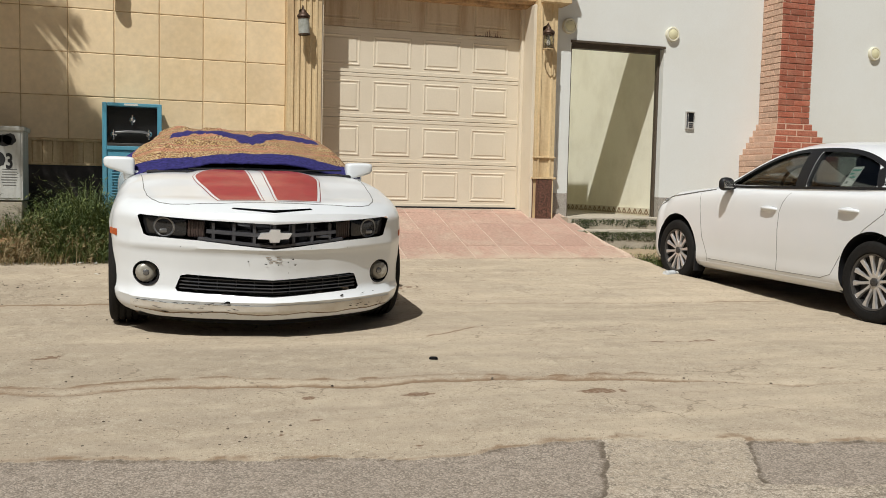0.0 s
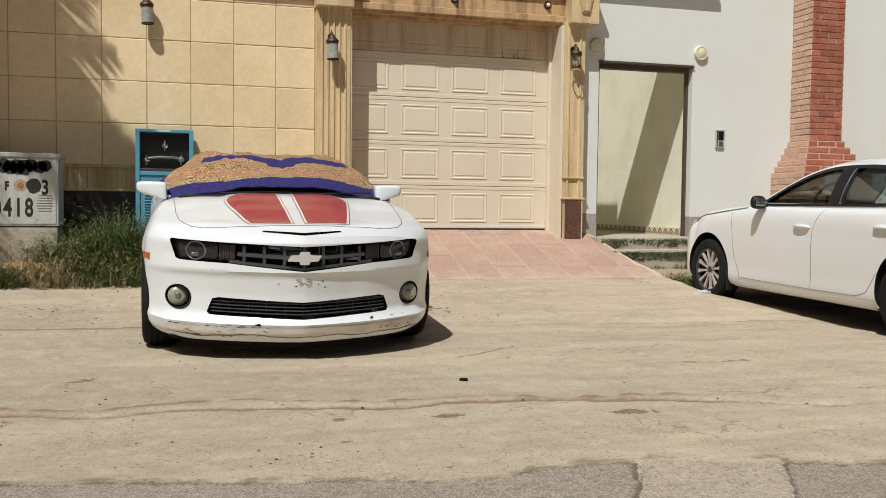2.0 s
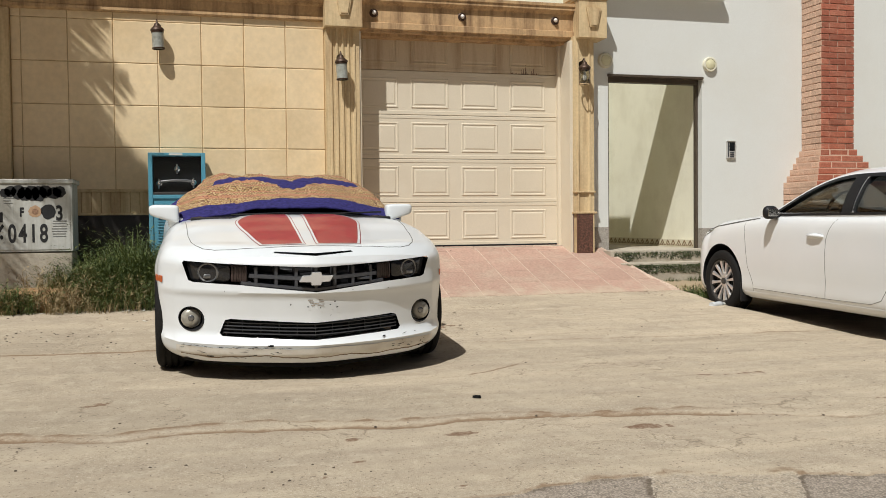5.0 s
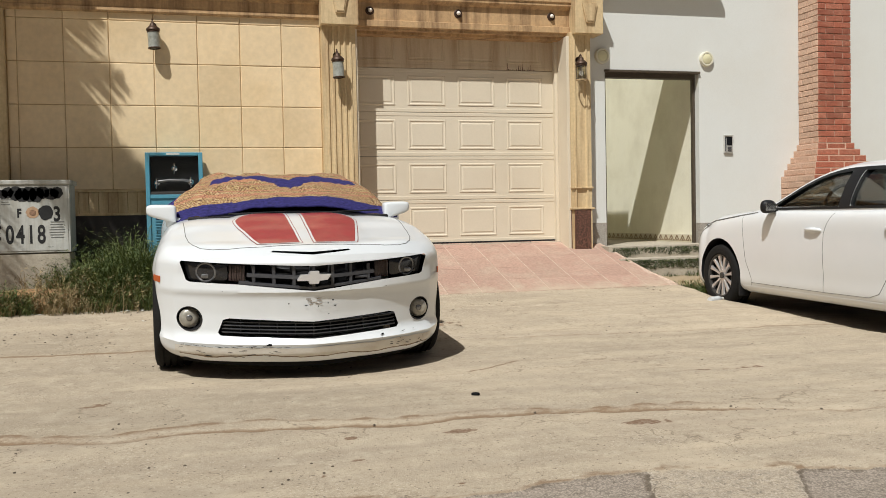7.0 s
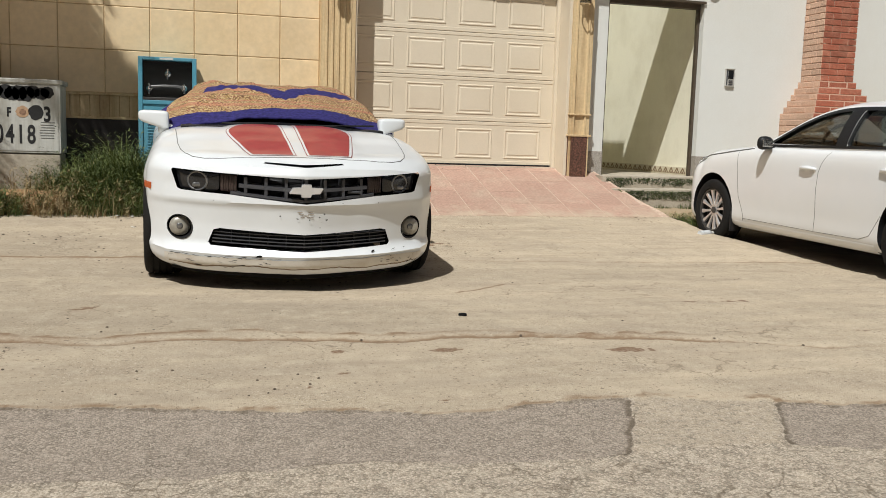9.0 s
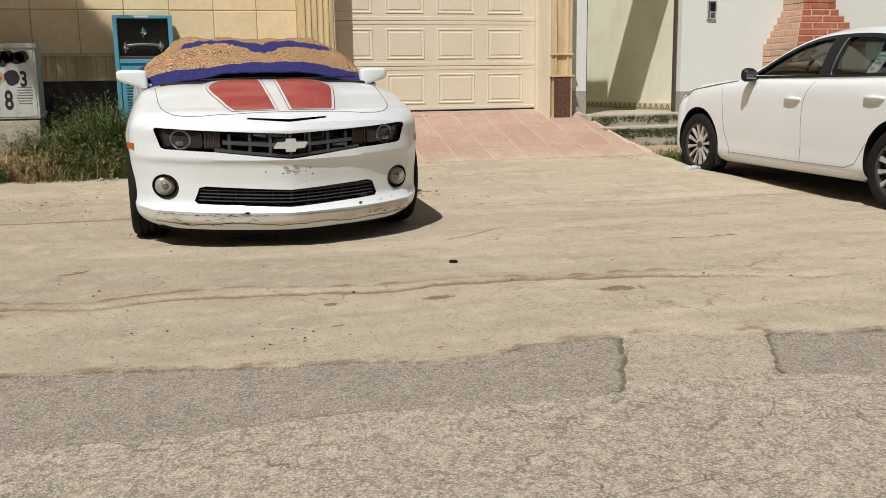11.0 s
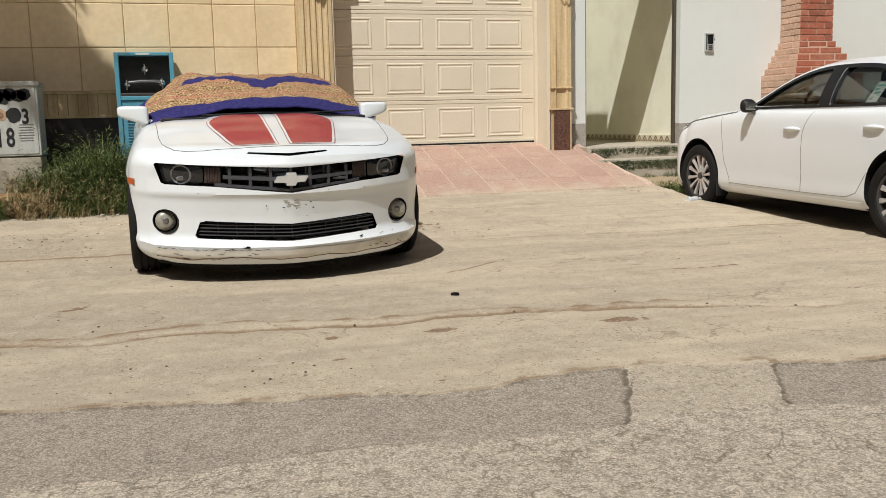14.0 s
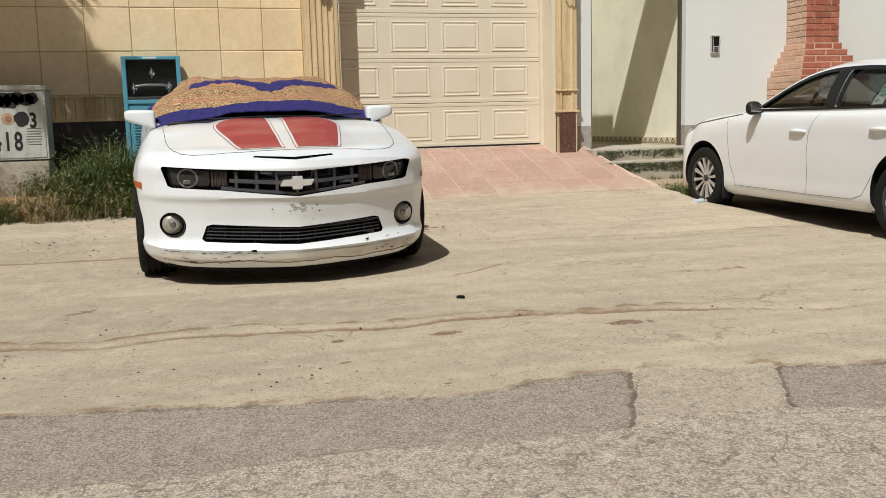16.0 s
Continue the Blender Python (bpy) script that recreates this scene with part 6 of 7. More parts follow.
    # a printed sheet inside the rear door glass
    at = [draped(cbvh, [(2, v, w)], (-1, 0, 0), -0.028)[0] for v, w in ((3.2, 1.055), (3.315, 1.06), (3.335, 1.23), (3.23, 1.225))]
    bm = bmesh.new()
    bm.faces.new([bm.verts.new(q) for q in at])
    sheet = part("window_sticker", bm, M_PAPER, car, "white printed sheet behind the rear door glass")
    green = mat("sticker_green", (0.12, 0.34, 0.26), 0.6, bump=0)
    for k, (a, b, c, d) in enumerate(((0.1, 0.9, 0.78, 0.86), (0.1, 0.5, 0.6, 0.68), (0.3, 0.8, 0.42, 0.5), (0.2, 0.45, 0.12, 0.26))):
        bm = bmesh.new()
        P = [at[0].lerp(at[1], f).lerp(at[3].lerp(at[2], f), h) + Vector((0.003, 0, 0)) for f, h in ((a, c), (b, c), (b, d), (a, d))]
        bm.faces.new([bm.verts.new(q) for q in P])
        part("printed_bar", bm, green if k < 3 else M_INK, sheet)
    return car


make_sedan()

# ---- sectional garage door ----
rust = random.Random(12)
garage = thing("garage_door", "cream sectional garage door with raised panels, closed", "garage door", kind="structure")
for r in range(5):
    z0 = 0.685 + 0.5455 * r
    bm = boxes((1.84, 4.47, 11.05, 11.09, z0 + 0.002, z0 + 0.5435), (1.84, 4.47, 11.046, 11.06, z0 + 0.004, z0 + 0.05), (1.84, 4.47, 11.046, 11.06, z0 + 0.5, z0 + 0.541), bevel=0.004)
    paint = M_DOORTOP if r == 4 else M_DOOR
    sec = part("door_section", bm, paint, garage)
    for c in range(4):
        x0 = 1.884 + 0.647 * c
        bm = bmesh.new()
        a, b, p, q = x0, x0 + 0.486, z0 + 0.085, z0 + 0.455
        rings = [[bm.verts.new(c3) for c3 in ((a + i, y, p + i), (b - i, y, p + i), (b - i, y, q - i), (a + i, y, q - i))] for i, y in ((0.0, 11.052), (0.007, 11.0425), (0.018, 11.0425), (0.027, 11.049), (0.04, 11.049), (0.052, 11.0435))]
        for u1, u2 in zip(rings, rings[1:]):
            for i in range(4):
                bm.faces.new((u1[i], u1[(i + 1) % 4], u2[(i + 1) % 4], u2[i]))
        bm.faces.new(rings[-1])
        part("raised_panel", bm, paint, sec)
bm = bmesh.new()
for k in range(40):
    x, h = 3.82 + 0.4 * rust.random() ** 0.8, rust.uniform(0.004, 0.02) if k % 5 else rust.uniform(0.04, 0.11)
    w = rust.uniform(0.003, 0.012)
    prism(bm, [(x, 2.868), (x + w, 2.868), (x + w * 0.8, 2.868 + h), (x + w * 0.3, 2.868 + h * rust.uniform(0.7, 1.1))], 11.0435, 11.046)
tagged(part("rust_marks", bm, M_GRANITE, garage, "dark rust marks along a section joint"), kind="stuff")
part("bottom_seal", boxes((1.84, 4.47, 11.035, 11.08, 0.664, 0.698), bevel=0.004), M_BLACK, garage)

# ---- wall lanterns ----
def lantern(x, y, z, clear=False):
    """A wall lantern: back plate, curled arm, bronze cap and a glass cylinder."""
    t = thing("wall_lantern", "bronze wall lantern with clear glass and a bare bulb" if clear else "bronze wall lantern with a frosted glass cylinder", "wall lamp", pose(x, y, z, 0, 0 if clear else -3) @ Matrix.Diagonal((0.8, 0.8, 0.86, 1)), group="wall lanterns")
    bm = bmesh.new()
    lathe(bm, [(0.001, 0.14), (0.04, 0.14), (0.05, 0.12), (0.05, 0.11)], "y", 20, (0, 0, 0.1))
    part("back_plate", bm, M_BRONZE, t, soft=40)
    part("arm", tube(bmesh.new(), [(0, 0.13, 0.1), (0, 0.07, 0.15), (0, 0.02, 0.17), (0, 0, 0.14), (0, 0, 0.1)], [0.012, 0.011, 0.011, 0.014, 0.018], 8), M_BRONZE, t, soft=50)
    bm = bmesh.new()
    lathe(bm, [(0.02, 0.125), (0.035, 0.115), (0.04, 0.09), (0.075, 0.06), (0.092, 0.045), (0.095, 0.025), (0.086, 0.02), (0.086, -0.002), (0.001, -0.002)], "z", 28)
    part("cap", bm, M_BRONZE, t, soft=40)
    bm = bmesh.new()
    lathe(bm, [(0.08, 0.0), (0.081, -0.2), (0.076, -0.2), (0.075, 0.0)], "z", 28)
    g = part("glass", bm, M_CLEAR if clear else M_FROST, t, soft=40)
    bm = bmesh.new()
    lathe(bm, [(0.084, -0.195), (0.088, -0.2), (0.084, -0.212), (0.07, -0.212), (0.07, -0.2)], "z", 28)
    part("rim", bm, M_BRONZE if not clear else M_STONE, t, soft=40)
    if clear:
        g.visible_shadow = False
        bm = bmesh.new()
        lathe(bm, [(0.018, -0.01), (0.018, -0.05), (0.03, -0.08), (0.033, -0.11), (0.025, -0.14), (0.001, -0.15)], "z", 16)
        part("bulb", bm, M_BULB, t, soft=50)
        for k in range(6):
            a = math.pi / 3 * k
            part("cage_bar", tube(bmesh.new(), [(0.084 * math.cos(a), 0.084 * math.sin(a), 0.0), (0.086 * math.cos(a), 0.086 * math.sin(a), -0.2)], 0.004, 5), M_BRONZE, t)
    return t


lantern(-0.445, 10.69, 3.135)
lantern(1.595, 10.54, 2.83)
lantern(4.64, 10.54, 2.86, True)

for x, z in ((2.02, 3.485), (3.115, 3.49), (4.33, 3.5)):
    t = thing("spot_bulb", "white bulb in a dark round socket under the lintel moulding", "light bulb", pose(x, 10.748, z), group="lintel bulbs")
    bm = bmesh.new()
    lathe(bm, [(0.001, 0.01), (0.05, 0.01), (0.052, -0.006), (0.043, -0.012), (0.036, -0.004), (0.001, -0.002)], "y", 24)
    part("socket", bm, M_BRONZE, t, soft=40)
    bm = bmesh.new()
    lathe(bm, [(0.014, 0.0), (0.014, -0.012), (0.023, -0.022), (0.026, -0.034), (0.018, -0.046), (0.001, -0.05)], "y", 16)
    part("bulb", bm, M_BULB, t, soft=50)

for x, z in ((5.057, 3.045), (6.566, 3.045), (9.9, 3.0)):
    t = thing("bulkhead_lamp", "round white bulkhead lamp with a yellowed lens on the white wall", "wall lamp", pose(x, YB, z), group="round wall lamps")
    bm = bmesh.new()
    lathe(bm, [(0.001, 0.0), (0.098, 0.0), (0.098, -0.035), (0.09, -0.045), (0.072, -0.045), (0.07, -0.036), (0.001, -0.036)], "y", 36)
    part("housing", bm, M_LAMPBODY, t, soft=40)
    bm = bmesh.new()
    lathe(bm, [(0.07, -0.03), (0.066, -0.045), (0.04, -0.056), (0.001, -0.06)], "y", 32)
    part("lens", bm, M_ROUND, t, soft=50)

t = thing("intercom", "grey door intercom with a dark screen and call buttons", "intercom", pose(6.82, YB, 1.80))
part("case", boxes((0, 0.13, -0.03, 0, 0, 0.235), bevel=0.006), M_SILVER, t)
part("screen", boxes((0.035, 0.115, -0.034, -0.028, 0.1, 0.215), bevel=0.002), M_DGLASS, t)
part("speaker", boxes((0.01, 0.028, -0.033, -0.028, 0.02, 0.215), bevel=0.002), M_GREYP, t)
for k in range(3):
    part("button", boxes((0.045, 0.105, -0.035, -0.028, 0.02 + 0.024 * k, 0.036 + 0.024 * k), bevel=0.002), M_GREYP, t)
part("hood", boxes((0.0, 0.13, -0.045, 0, 0.225, 0.237), bevel=0.003), M_SILVER, t)

# ---- electrical cabinet ----
cab = thing("electrical_cabinet", "grey steel utility cabinet with black stencilled numbers, on a concrete plinth", "utility cabinet", pose(-1.272, 9.9, 0))
part("body", boxes((-1.15, 0, 0, 0.42, 0.73, 1.425), bevel=0.006), M_GREYBOX, cab)
part("lid", boxes((-1.17, 0.02, -0.02, 0.44, 1.415, 1.462), bevel=0.01), M_GREYBOX, cab)
part("plinth", boxes((-1.16, -0.01, 0.01, 0.4, 0.1, 0.722), bevel=0.012), M_CONC, cab, "stained concrete plinth")
part("door_leaf", boxes((-0.72, -0.02, -0.006, 0.004, 0.75, 1.405), bevel=0.003), M_GREYBOX, cab)
part("door_leaf", boxes((-1.13, -0.726, -0.006, 0.004, 0.75, 1.405), bevel=0.003), M_GREYBOX, cab)
part("vent", boxes((-0.69, -0.65, -0.009, -0.004, 1.03, 1.13), bevel=0.002), M_BLACK, cab)


def stencil(text, x, z, size, wide=0.75, parent=cab):
    cu = bpy.data.curves.new("stencil", "FONT")
    cu.body, cu.size, cu.align_x, cu.extrude = text, size, "CENTER", 0.0008
    cu.offset = 0.006
    tmp = new("stencil", cu)
    me = bpy.data.meshes.new_from_object(tmp.evaluated_get(bpy.context.evaluated_depsgraph_get()))
    bpy.data.objects.remove(tmp)
    me.materials.append(M_PAINTK)
    ob = new("stencil_mark", me)
    ob.parent = parent
    ob.matrix_basis = Matrix.Translation((x, -0.0075, z)) @ pose(0, 0, 0, 90, 0, 0) @ Matrix.Diagonal((wide, 1, 1, 1))
    tagged(ob, "black stencilled figures")
    return ob


for k, d in enumerate("60418"):
    stencil(d, -0.665 + 0.098 * k, 0.83, 0.255, 0.62)
stencil("3", -0.123, 1.05, 0.205, 0.72)
stencil("F", -0.475, 1.09, 0.12, 0.7)
rr = random.Random(8)
M_BRONZE2 = mat("sticker_print", (0.26, 0.15, 0.09), 0.7, grain=60, vary=0.4)


def spray(x, z, r, squash=1.0, material=None, name="spray_blot", y=-0.0085):
    bm = bmesh.new()
    pts = [bm.verts.new((x + r * rr.uniform(0.88, 1.1) * math.cos(2 * math.pi * k / 22), y, z + squash * r * rr.uniform(0.88, 1.1) * math.sin(2 * math.pi * k / 22))) for k in range(22)]
    f = bm.faces.new(pts)
    bmesh.ops.extrude_face_region(bm, geom=[f])
    for v in bm.verts[22:]:
        v.co.y += 0.002
    return part(name, bm, material or M_PAINTK, cab, "black spray paint blot" if not material else "")


for x, z, r in ((-0.62, 1.33, 0.04), (-0.575, 1.33, 0.05), (-0.5, 1.33, 0.055), (-0.44, 1.325, 0.06), (-0.375, 1.32, 0.058), (-0.31, 1.33, 0.055), (-0.25, 1.325, 0.05), (-0.17, 1.33, 0.052), (-0.12, 1.335, 0.05), (-0.225, 1.138, 0.058)):
    spray(x, z + rr.uniform(-0.012, 0.012), r * rr.uniform(1.1, 1.35), rr.uniform(0.85, 1.1))
spray(-0.35, 1.135, 0.062, 0.95, M_ORANGE, "round_sticker")
spray(-0.35, 1.135, 0.03, 0.95, M_BRONZE2, "round_sticker", -0.0115)
for i in range(7):
    z = 1.035 - 0.026 * i
    part("printed_line", boxes((-0.2 + rr.uniform(0, 0.02), -0.05 - rr.uniform(0, 0.03), -0.009, -0.006, z, z + 0.008), bevel=0.001), M_INK, cab)
for i in range(3):
    z = 1.265 - 0.024 * i
    part("printed_line", boxes((-0.64, -0.55 + rr.uniform(-0.02, 0.02), -0.009, -0.006, z, z + 0.008), bevel=0.001), M_INK, cab)

# ---- water cooler ----
wc = thing("water_cooler", "blue steel drinking water cooler with chrome taps in a dark alcove", "water cooler", pose(-0.554, 10.3, 0))
W = 0.6
part("cabinet", boxes((0, W, 0.12, 0.46, 0.2, 1.77), (0, 0.045, 0, 0.12, 0.2, 1.77), (W - 0.045, W, 0, 0.12, 0.2, 1.77), (0.045, W - 0.045, 0, 0.12, 1.735, 1.77), (0.045, W - 0.045, 0, 0.12, 1.27, 1.315), (0.045, W - 0.045, 0.015, 0.12, 0.2, 1.27), bevel=0.006), M_BLUE, wc)
part("alcove_panel", boxes((0.046, W - 0.046, 0.108, 0.118, 1.316, 1.734), bevel=0.002), M_DGLASS, wc, "dark mirror-like panel behind the taps")
part("name_plate", boxes((0.22, 0.36, -0.004, 0.0, 1.742, 1.762), bevel=0.001), M_PAPER, wc)
part("drip_tray", boxes((0.05, W - 0.05, 0.0, 0.108, 1.315, 1.345), bevel=0.004), M_DALLOY, wc)
for x, z in ((0.3, 1.6), (0.11, 1.44), (0.47, 1.45)):
    bm = bmesh.new()
    lathe(bm, [(0.03, 0.11), (0.032, 0.085), (0.018, 0.075), (0.015, 0.03), (0.001, 0.025)], "y", 16, (x, 0, z))
    tube(bm, [(x, 0.04, z), (x, 0.03, z - 0.02), (x, 0.03, z - 0.06)], 0.011, 8)
    tube(bm, [(x, 0.045, z), (x, 0.04, z + 0.05)], 0.008, 8)
    part("tap", bm, M_CHROME, wc, "chrome push tap", soft=50)
bm = bmesh.new()
tube(bm, [(0.11, 0.07, 1.455), (0.25, 0.065, 1.47), (0.4, 0.065, 1.47), (0.47, 0.07, 1.455)], 0.018, 8)
part("pipe", bm, M_REFL, wc, soft=50)
for k in range(12):
    z = 0.72 + 0.03 * k
    part("louver", boxes((0.09, 0.5, 0.004, 0.017, z, z + 0.012), bevel=0.003), M_BLUE, wc)

# ---- bottle, cap ----
t = thing("plastic_bottle", "crushed clear plastic bottle lying by the wheel", "bottle", pose(5.05, 8.2, 0.119, 0, 0, 25))
bm = bmesh.new()
lathe(bm, [(0.001, -0.1), (0.03, -0.1), (0.034, -0.08), (0.03, -0.03), (0.034, 0.02), (0.032, 0.06), (0.014, 0.09), (0.013, 0.11), (0.001, 0.112)], "x", 16)
part("bottle", bm, M_CLOUDY, t, soft=50)
bm = bmesh.new()
lathe(bm, [(0.001, 0.108), (0.016, 0.108), (0.016, 0.128), (0.001, 0.13)], "x", 14)
part("bottle_cap", bm, M_PAPER, t)
bm = bmesh.new()
lathe(bm, [(0.001, 0.0), (0.024, 0.0), (0.025, 0.006), (0.022, 0.013), (0.001, 0.014)], "z", 20)
ob = part("bottle_lid", bm, M_FLATBLACK)
ob.matrix_world = pose(1.468, 4.855, float(ground_z(1.468, 4.855)) + 0.003)
tagged(ob, "black plastic lid lying on the dusty ground", "lid")

# ---- weeds, stones and soil ----
def blades(name, spots, material, label, seed):
    """Tufts of thin bent blades and sprigs at (x, y, height, spread, count)."""
    rg = np.random.RandomState(seed)
    verts, faces = [], []
    for x, y, h, sp, n in spots:
        for _ in range(int(n * 1.6)):
            a, r = rg.rand() * 6.283, sp * math.sqrt(rg.rand())
            px, py = x + r * math.cos(a), y + r * math.sin(a)
            pz = float(ground_z(px, py)) - 0.02
            hh = h * (0.35 + 0.65 * rg.rand()) * (1 - 0.4 * (r / sp) ** 2)
            lean, la = hh * rg.uniform(0.15, 0.95), rg.rand() * 6.283
            dx, dy = math.cos(la), math.sin(la)
            wd = rg.uniform(0.0018, 0.004)
            ox, oy = -dy * wd, dx * wd
            k = len(verts)
            pts = [(0, 0, 1.0), (0.25, 0.5, 0.9), (0.62, 0.85, 0.7), (1.0, 1.0, 0.1)]
            for f, g, q in pts:
                cx, cy, cz = px + dx * lean * f, py + dy * lean * f, pz + hh * g
                verts += [(cx - ox * q, cy - oy * q, cz), (cx + ox * q, cy + oy * q, cz)]
            faces += [(k + 2 * i, k + 2 * i + 1, k + 2 * i + 3, k + 2 * i + 2) for i in range(3)]
            if h > 0.2:
                for _ in range(5):
                    f = rg.uniform(0.35, 1.0)
                    cx, cy, cz = px + dx * lean * f, py + dy * lean * f, pz + hh * min(1, f * 1.15)
                    b, e, l = rg.rand() * 6.283, rg.uniform(-0.2, 0.9), rg.uniform(0.02, 0.065)
                    tx, ty, tz = cx + l * math.cos(b), cy + l * math.sin(b), cz + l * e
                    k = len(verts)
                    verts += [(cx, cy, cz), ((cx + tx) / 2 - 0.004 * math.sin(b), (cy + ty) / 2 + 0.004 * math.cos(b), (cz + tz) / 2 + 0.003), (tx, ty, tz), ((cx + tx) / 2 + 0.004 * math.sin(b), (cy + ty) / 2 - 0.004 * math.cos(b), (cz + tz) / 2)]
                    faces.append((k, k + 1, k + 2, k + 3))
    me = bpy.data.meshes.new(name)
    me.from_pydata(verts, [], faces)
    me.materials.append(material)
    return tagged(new(name, me), label, "weeds", kind="stuff")


rg = random.Random(21)
green = [(-0.62, 9.75, 0.82, 0.34, 800), (-0.95, 9.72, 0.66, 0.3, 600), (-0.45, 9.5, 0.5, 0.28, 560), (-0.8, 9.5, 0.48, 0.28, 520), (-1.15, 9.45, 0.3, 0.25, 170), (-0.3, 9.6, 0.62, 0.22, 220), (-0.55, 9.3, 0.32, 0.25, 300), (-0.9, 9.3, 0.28, 0.25, 260)]
green += [(rg.uniform(-2.5, -1.1), rg.uniform(9.15, 9.5), rg.uniform(0.14, 0.34), 0.17, 60) for _ in range(16)]
green += [(rg.uniform(-1.35, -1.0), rg.uniform(9.6, 9.85), rg.uniform(0.3, 0.5), 0.15, 130) for _ in range(5)]
green += [(rg.uniform(-2.3, -1.1), rg.uniform(9.35, 9.75), rg.uniform(0.1, 0.24), 0.16, 18) for _ in range(14)]
green += [(rg.uniform(-2.6, -0.4), rg.uniform(9.1, 9.4), rg.uniform(0.06, 0.16), 0.14, 28) for _ in range(16)]
blades("weeds", green, M_GRASS, "wild green weeds grown up against the wall", 4)
dry = [(rg.uniform(-2.6, -0.5), rg.uniform(9.1, 9.5), rg.uniform(0.08, 0.28), 0.16, 55) for _ in range(36)]
dry += [(rg.uniform(-1.6, -0.3), rg.uniform(9.2, 10.0), rg.uniform(0.2, 0.55), 0.25, 26) for _ in range(16)]
blades("dry_grass", dry, M_DRY, "dry straw-coloured grass among the weeds", 5)
side = [(float(ramp_edge(9.95 - 0.11 * k)) + 0.07 + rg.uniform(-0.02, 0.05), 9.95 - 0.11 * k, rg.uniform(0.06, 0.14), 0.07, 45) for k in range(8)]
side += [(5.4 + rg.uniform(-0.08, 0.12), rg.uniform(8.75, 9.35), rg.uniform(0.12, 0.22), 0.1, 90) for k in range(9)]
side += [(5.05 + 0.09 * k, 10.14, rg.uniform(0.04, 0.12), 0.05, 30) for k in range(16)]
blades("weeds", side, M_GRASS, "low green weeds along the edge of the ramp", 6)
blades("dry_grass", [(5.45 + rg.uniform(-0.1, 0.4), rg.uniform(8.7, 9.9), 0.09, 0.12, 30) for _ in range(12)], M_DRY, "sparse dry grass beside the ramp", 7)

bm = bmesh.new()
n = 36
vs = []
for j in range(n + 1):
    row = []
    for i in range(n + 1):
        x, y = -2.4 + 1.75 * i / n, 9.15 + 0.75 * j / n
        e = max(0.0, 1 - ((x + 1.5) / 0.85) ** 2 - ((y - 9.52) / 0.36) ** 2)
        z = float(ground_z(x, y)) - 0.01 + 0.2 * e ** 0.5 + 0.025 * noise.noise(Vector((x * 7, y * 7, 0))) * (e > 0)
        row.append(bm.verts.new((x, y, z)))
    vs.append(row)
for a, b in zip(vs, vs[1:]):
    for i in range(n):
        bm.faces.new((a[i], a[i + 1], b[i + 1], b[i]))
ob = part("soil_mound", bm, M_SOIL, soft=60)
tagged(ob, "low mound of orange sandy soil under the weeds", "soil", kind="stuff")


def pebbles(count, seed):
    rs = random.Random(seed)
    verts, faces = [], []
    for _ in range(count):
        if rs.random() < 0.25:
            x, y, r = rs.uniform(-2.4, 0.0), rs.uniform(6.9, 9.2), 0.003 + 0.01 * rs.random() ** 3
        else:
            x, y, r = rs.uniform(-1.5, 5.0), rs.uniform(3.3, 9.2), 0.002 + 0.007 * rs.random() ** 4
        z = float(ground_z(x, y)) - 0.004
        k = len(verts)
        a0 = rs.random() * 6
        for q, h in ((1.0, 0.0), (0.75, 0.55)):
            for i in range(6):
                a = a0 + i * math.pi / 3
                rr_ = r * q * rs.uniform(0.7, 1.2)
                verts.append((x + rr_ * math.cos(a), y + rr_ * math.sin(a), z + r * h))
        verts.append((x, y, z + r * 0.75))
        for i in range(6):
            j = (i + 1) % 6
            faces += [(k + i, k + j, k + 6 + j, k + 6 + i), (k + 6 + i, k + 6 + j, k + 12)]
    me = bpy.data.meshes.new("pebbles")
    me.from_pydata(verts, [], faces)
    me.materials.append(M_STONEP)
    return tagged(new("pebbles", me), "small brown stones and grit scattered on the ground", "stones", kind="stuff")


pebbles(2600, 9)


def litter(name, zones, material, label, seed):
    """Curled flakes of dead leaf and paper lying at zones (x0, x1, y0, y1, count)."""
    rs = random.Random(seed)
    verts, faces = [], []
    for x0, x1, y0, y1, count in zones:
        for _ in range(count):
            x, y, r, a = rs.uniform(x0, x1), rs.uniform(y0, y1), rs.uniform(0.008, 0.028), rs.random() * 6.28
            z = float(ground_z(x, y)) + 0.006
            c, d, k = math.cos(a), math.sin(a), len(verts)
            for u, v, w in ((-1, 0, 0.1), (-0.2, -0.4, 0.0), (1, 0.05, 0.35), (0.1, 0.42, 0.2)):
                verts.append((x + r * (u * c - v * d), y + r * (u * d + v * c), z + r * w * rs.uniform(0.2, 1.2)))
            faces += [(k, k + 1, k + 2), (k, k + 2, k + 3)]
    me = bpy.data.meshes.new(name)
    me.from_pydata(verts, [], faces)
    me.materials.append(material)
    return tagged(new(name, me), label, "litter", kind="stuff")


litter("dead_leaves", ((1.9, 2.7, 10.5, 10.95, 40), (2.0, 4.4, 10.7, 10.95, 30), (-2.5, -0.3, 9.0, 9.3, 170), (1.5, 2.4, 6.9, 8.4, 30), (4.6, 5.3, 8.6, 9.3, 25)), M_BARK, "dry brown leaf scraps lying on the ground", 31)
litter("paper_scraps", ((-1.7, -0.3, 9.02, 9.25, 26), (-0.6, 0.0, 8.3, 9.0, 10)), M_PAPER, "pale scraps of paper among the weeds", 32)


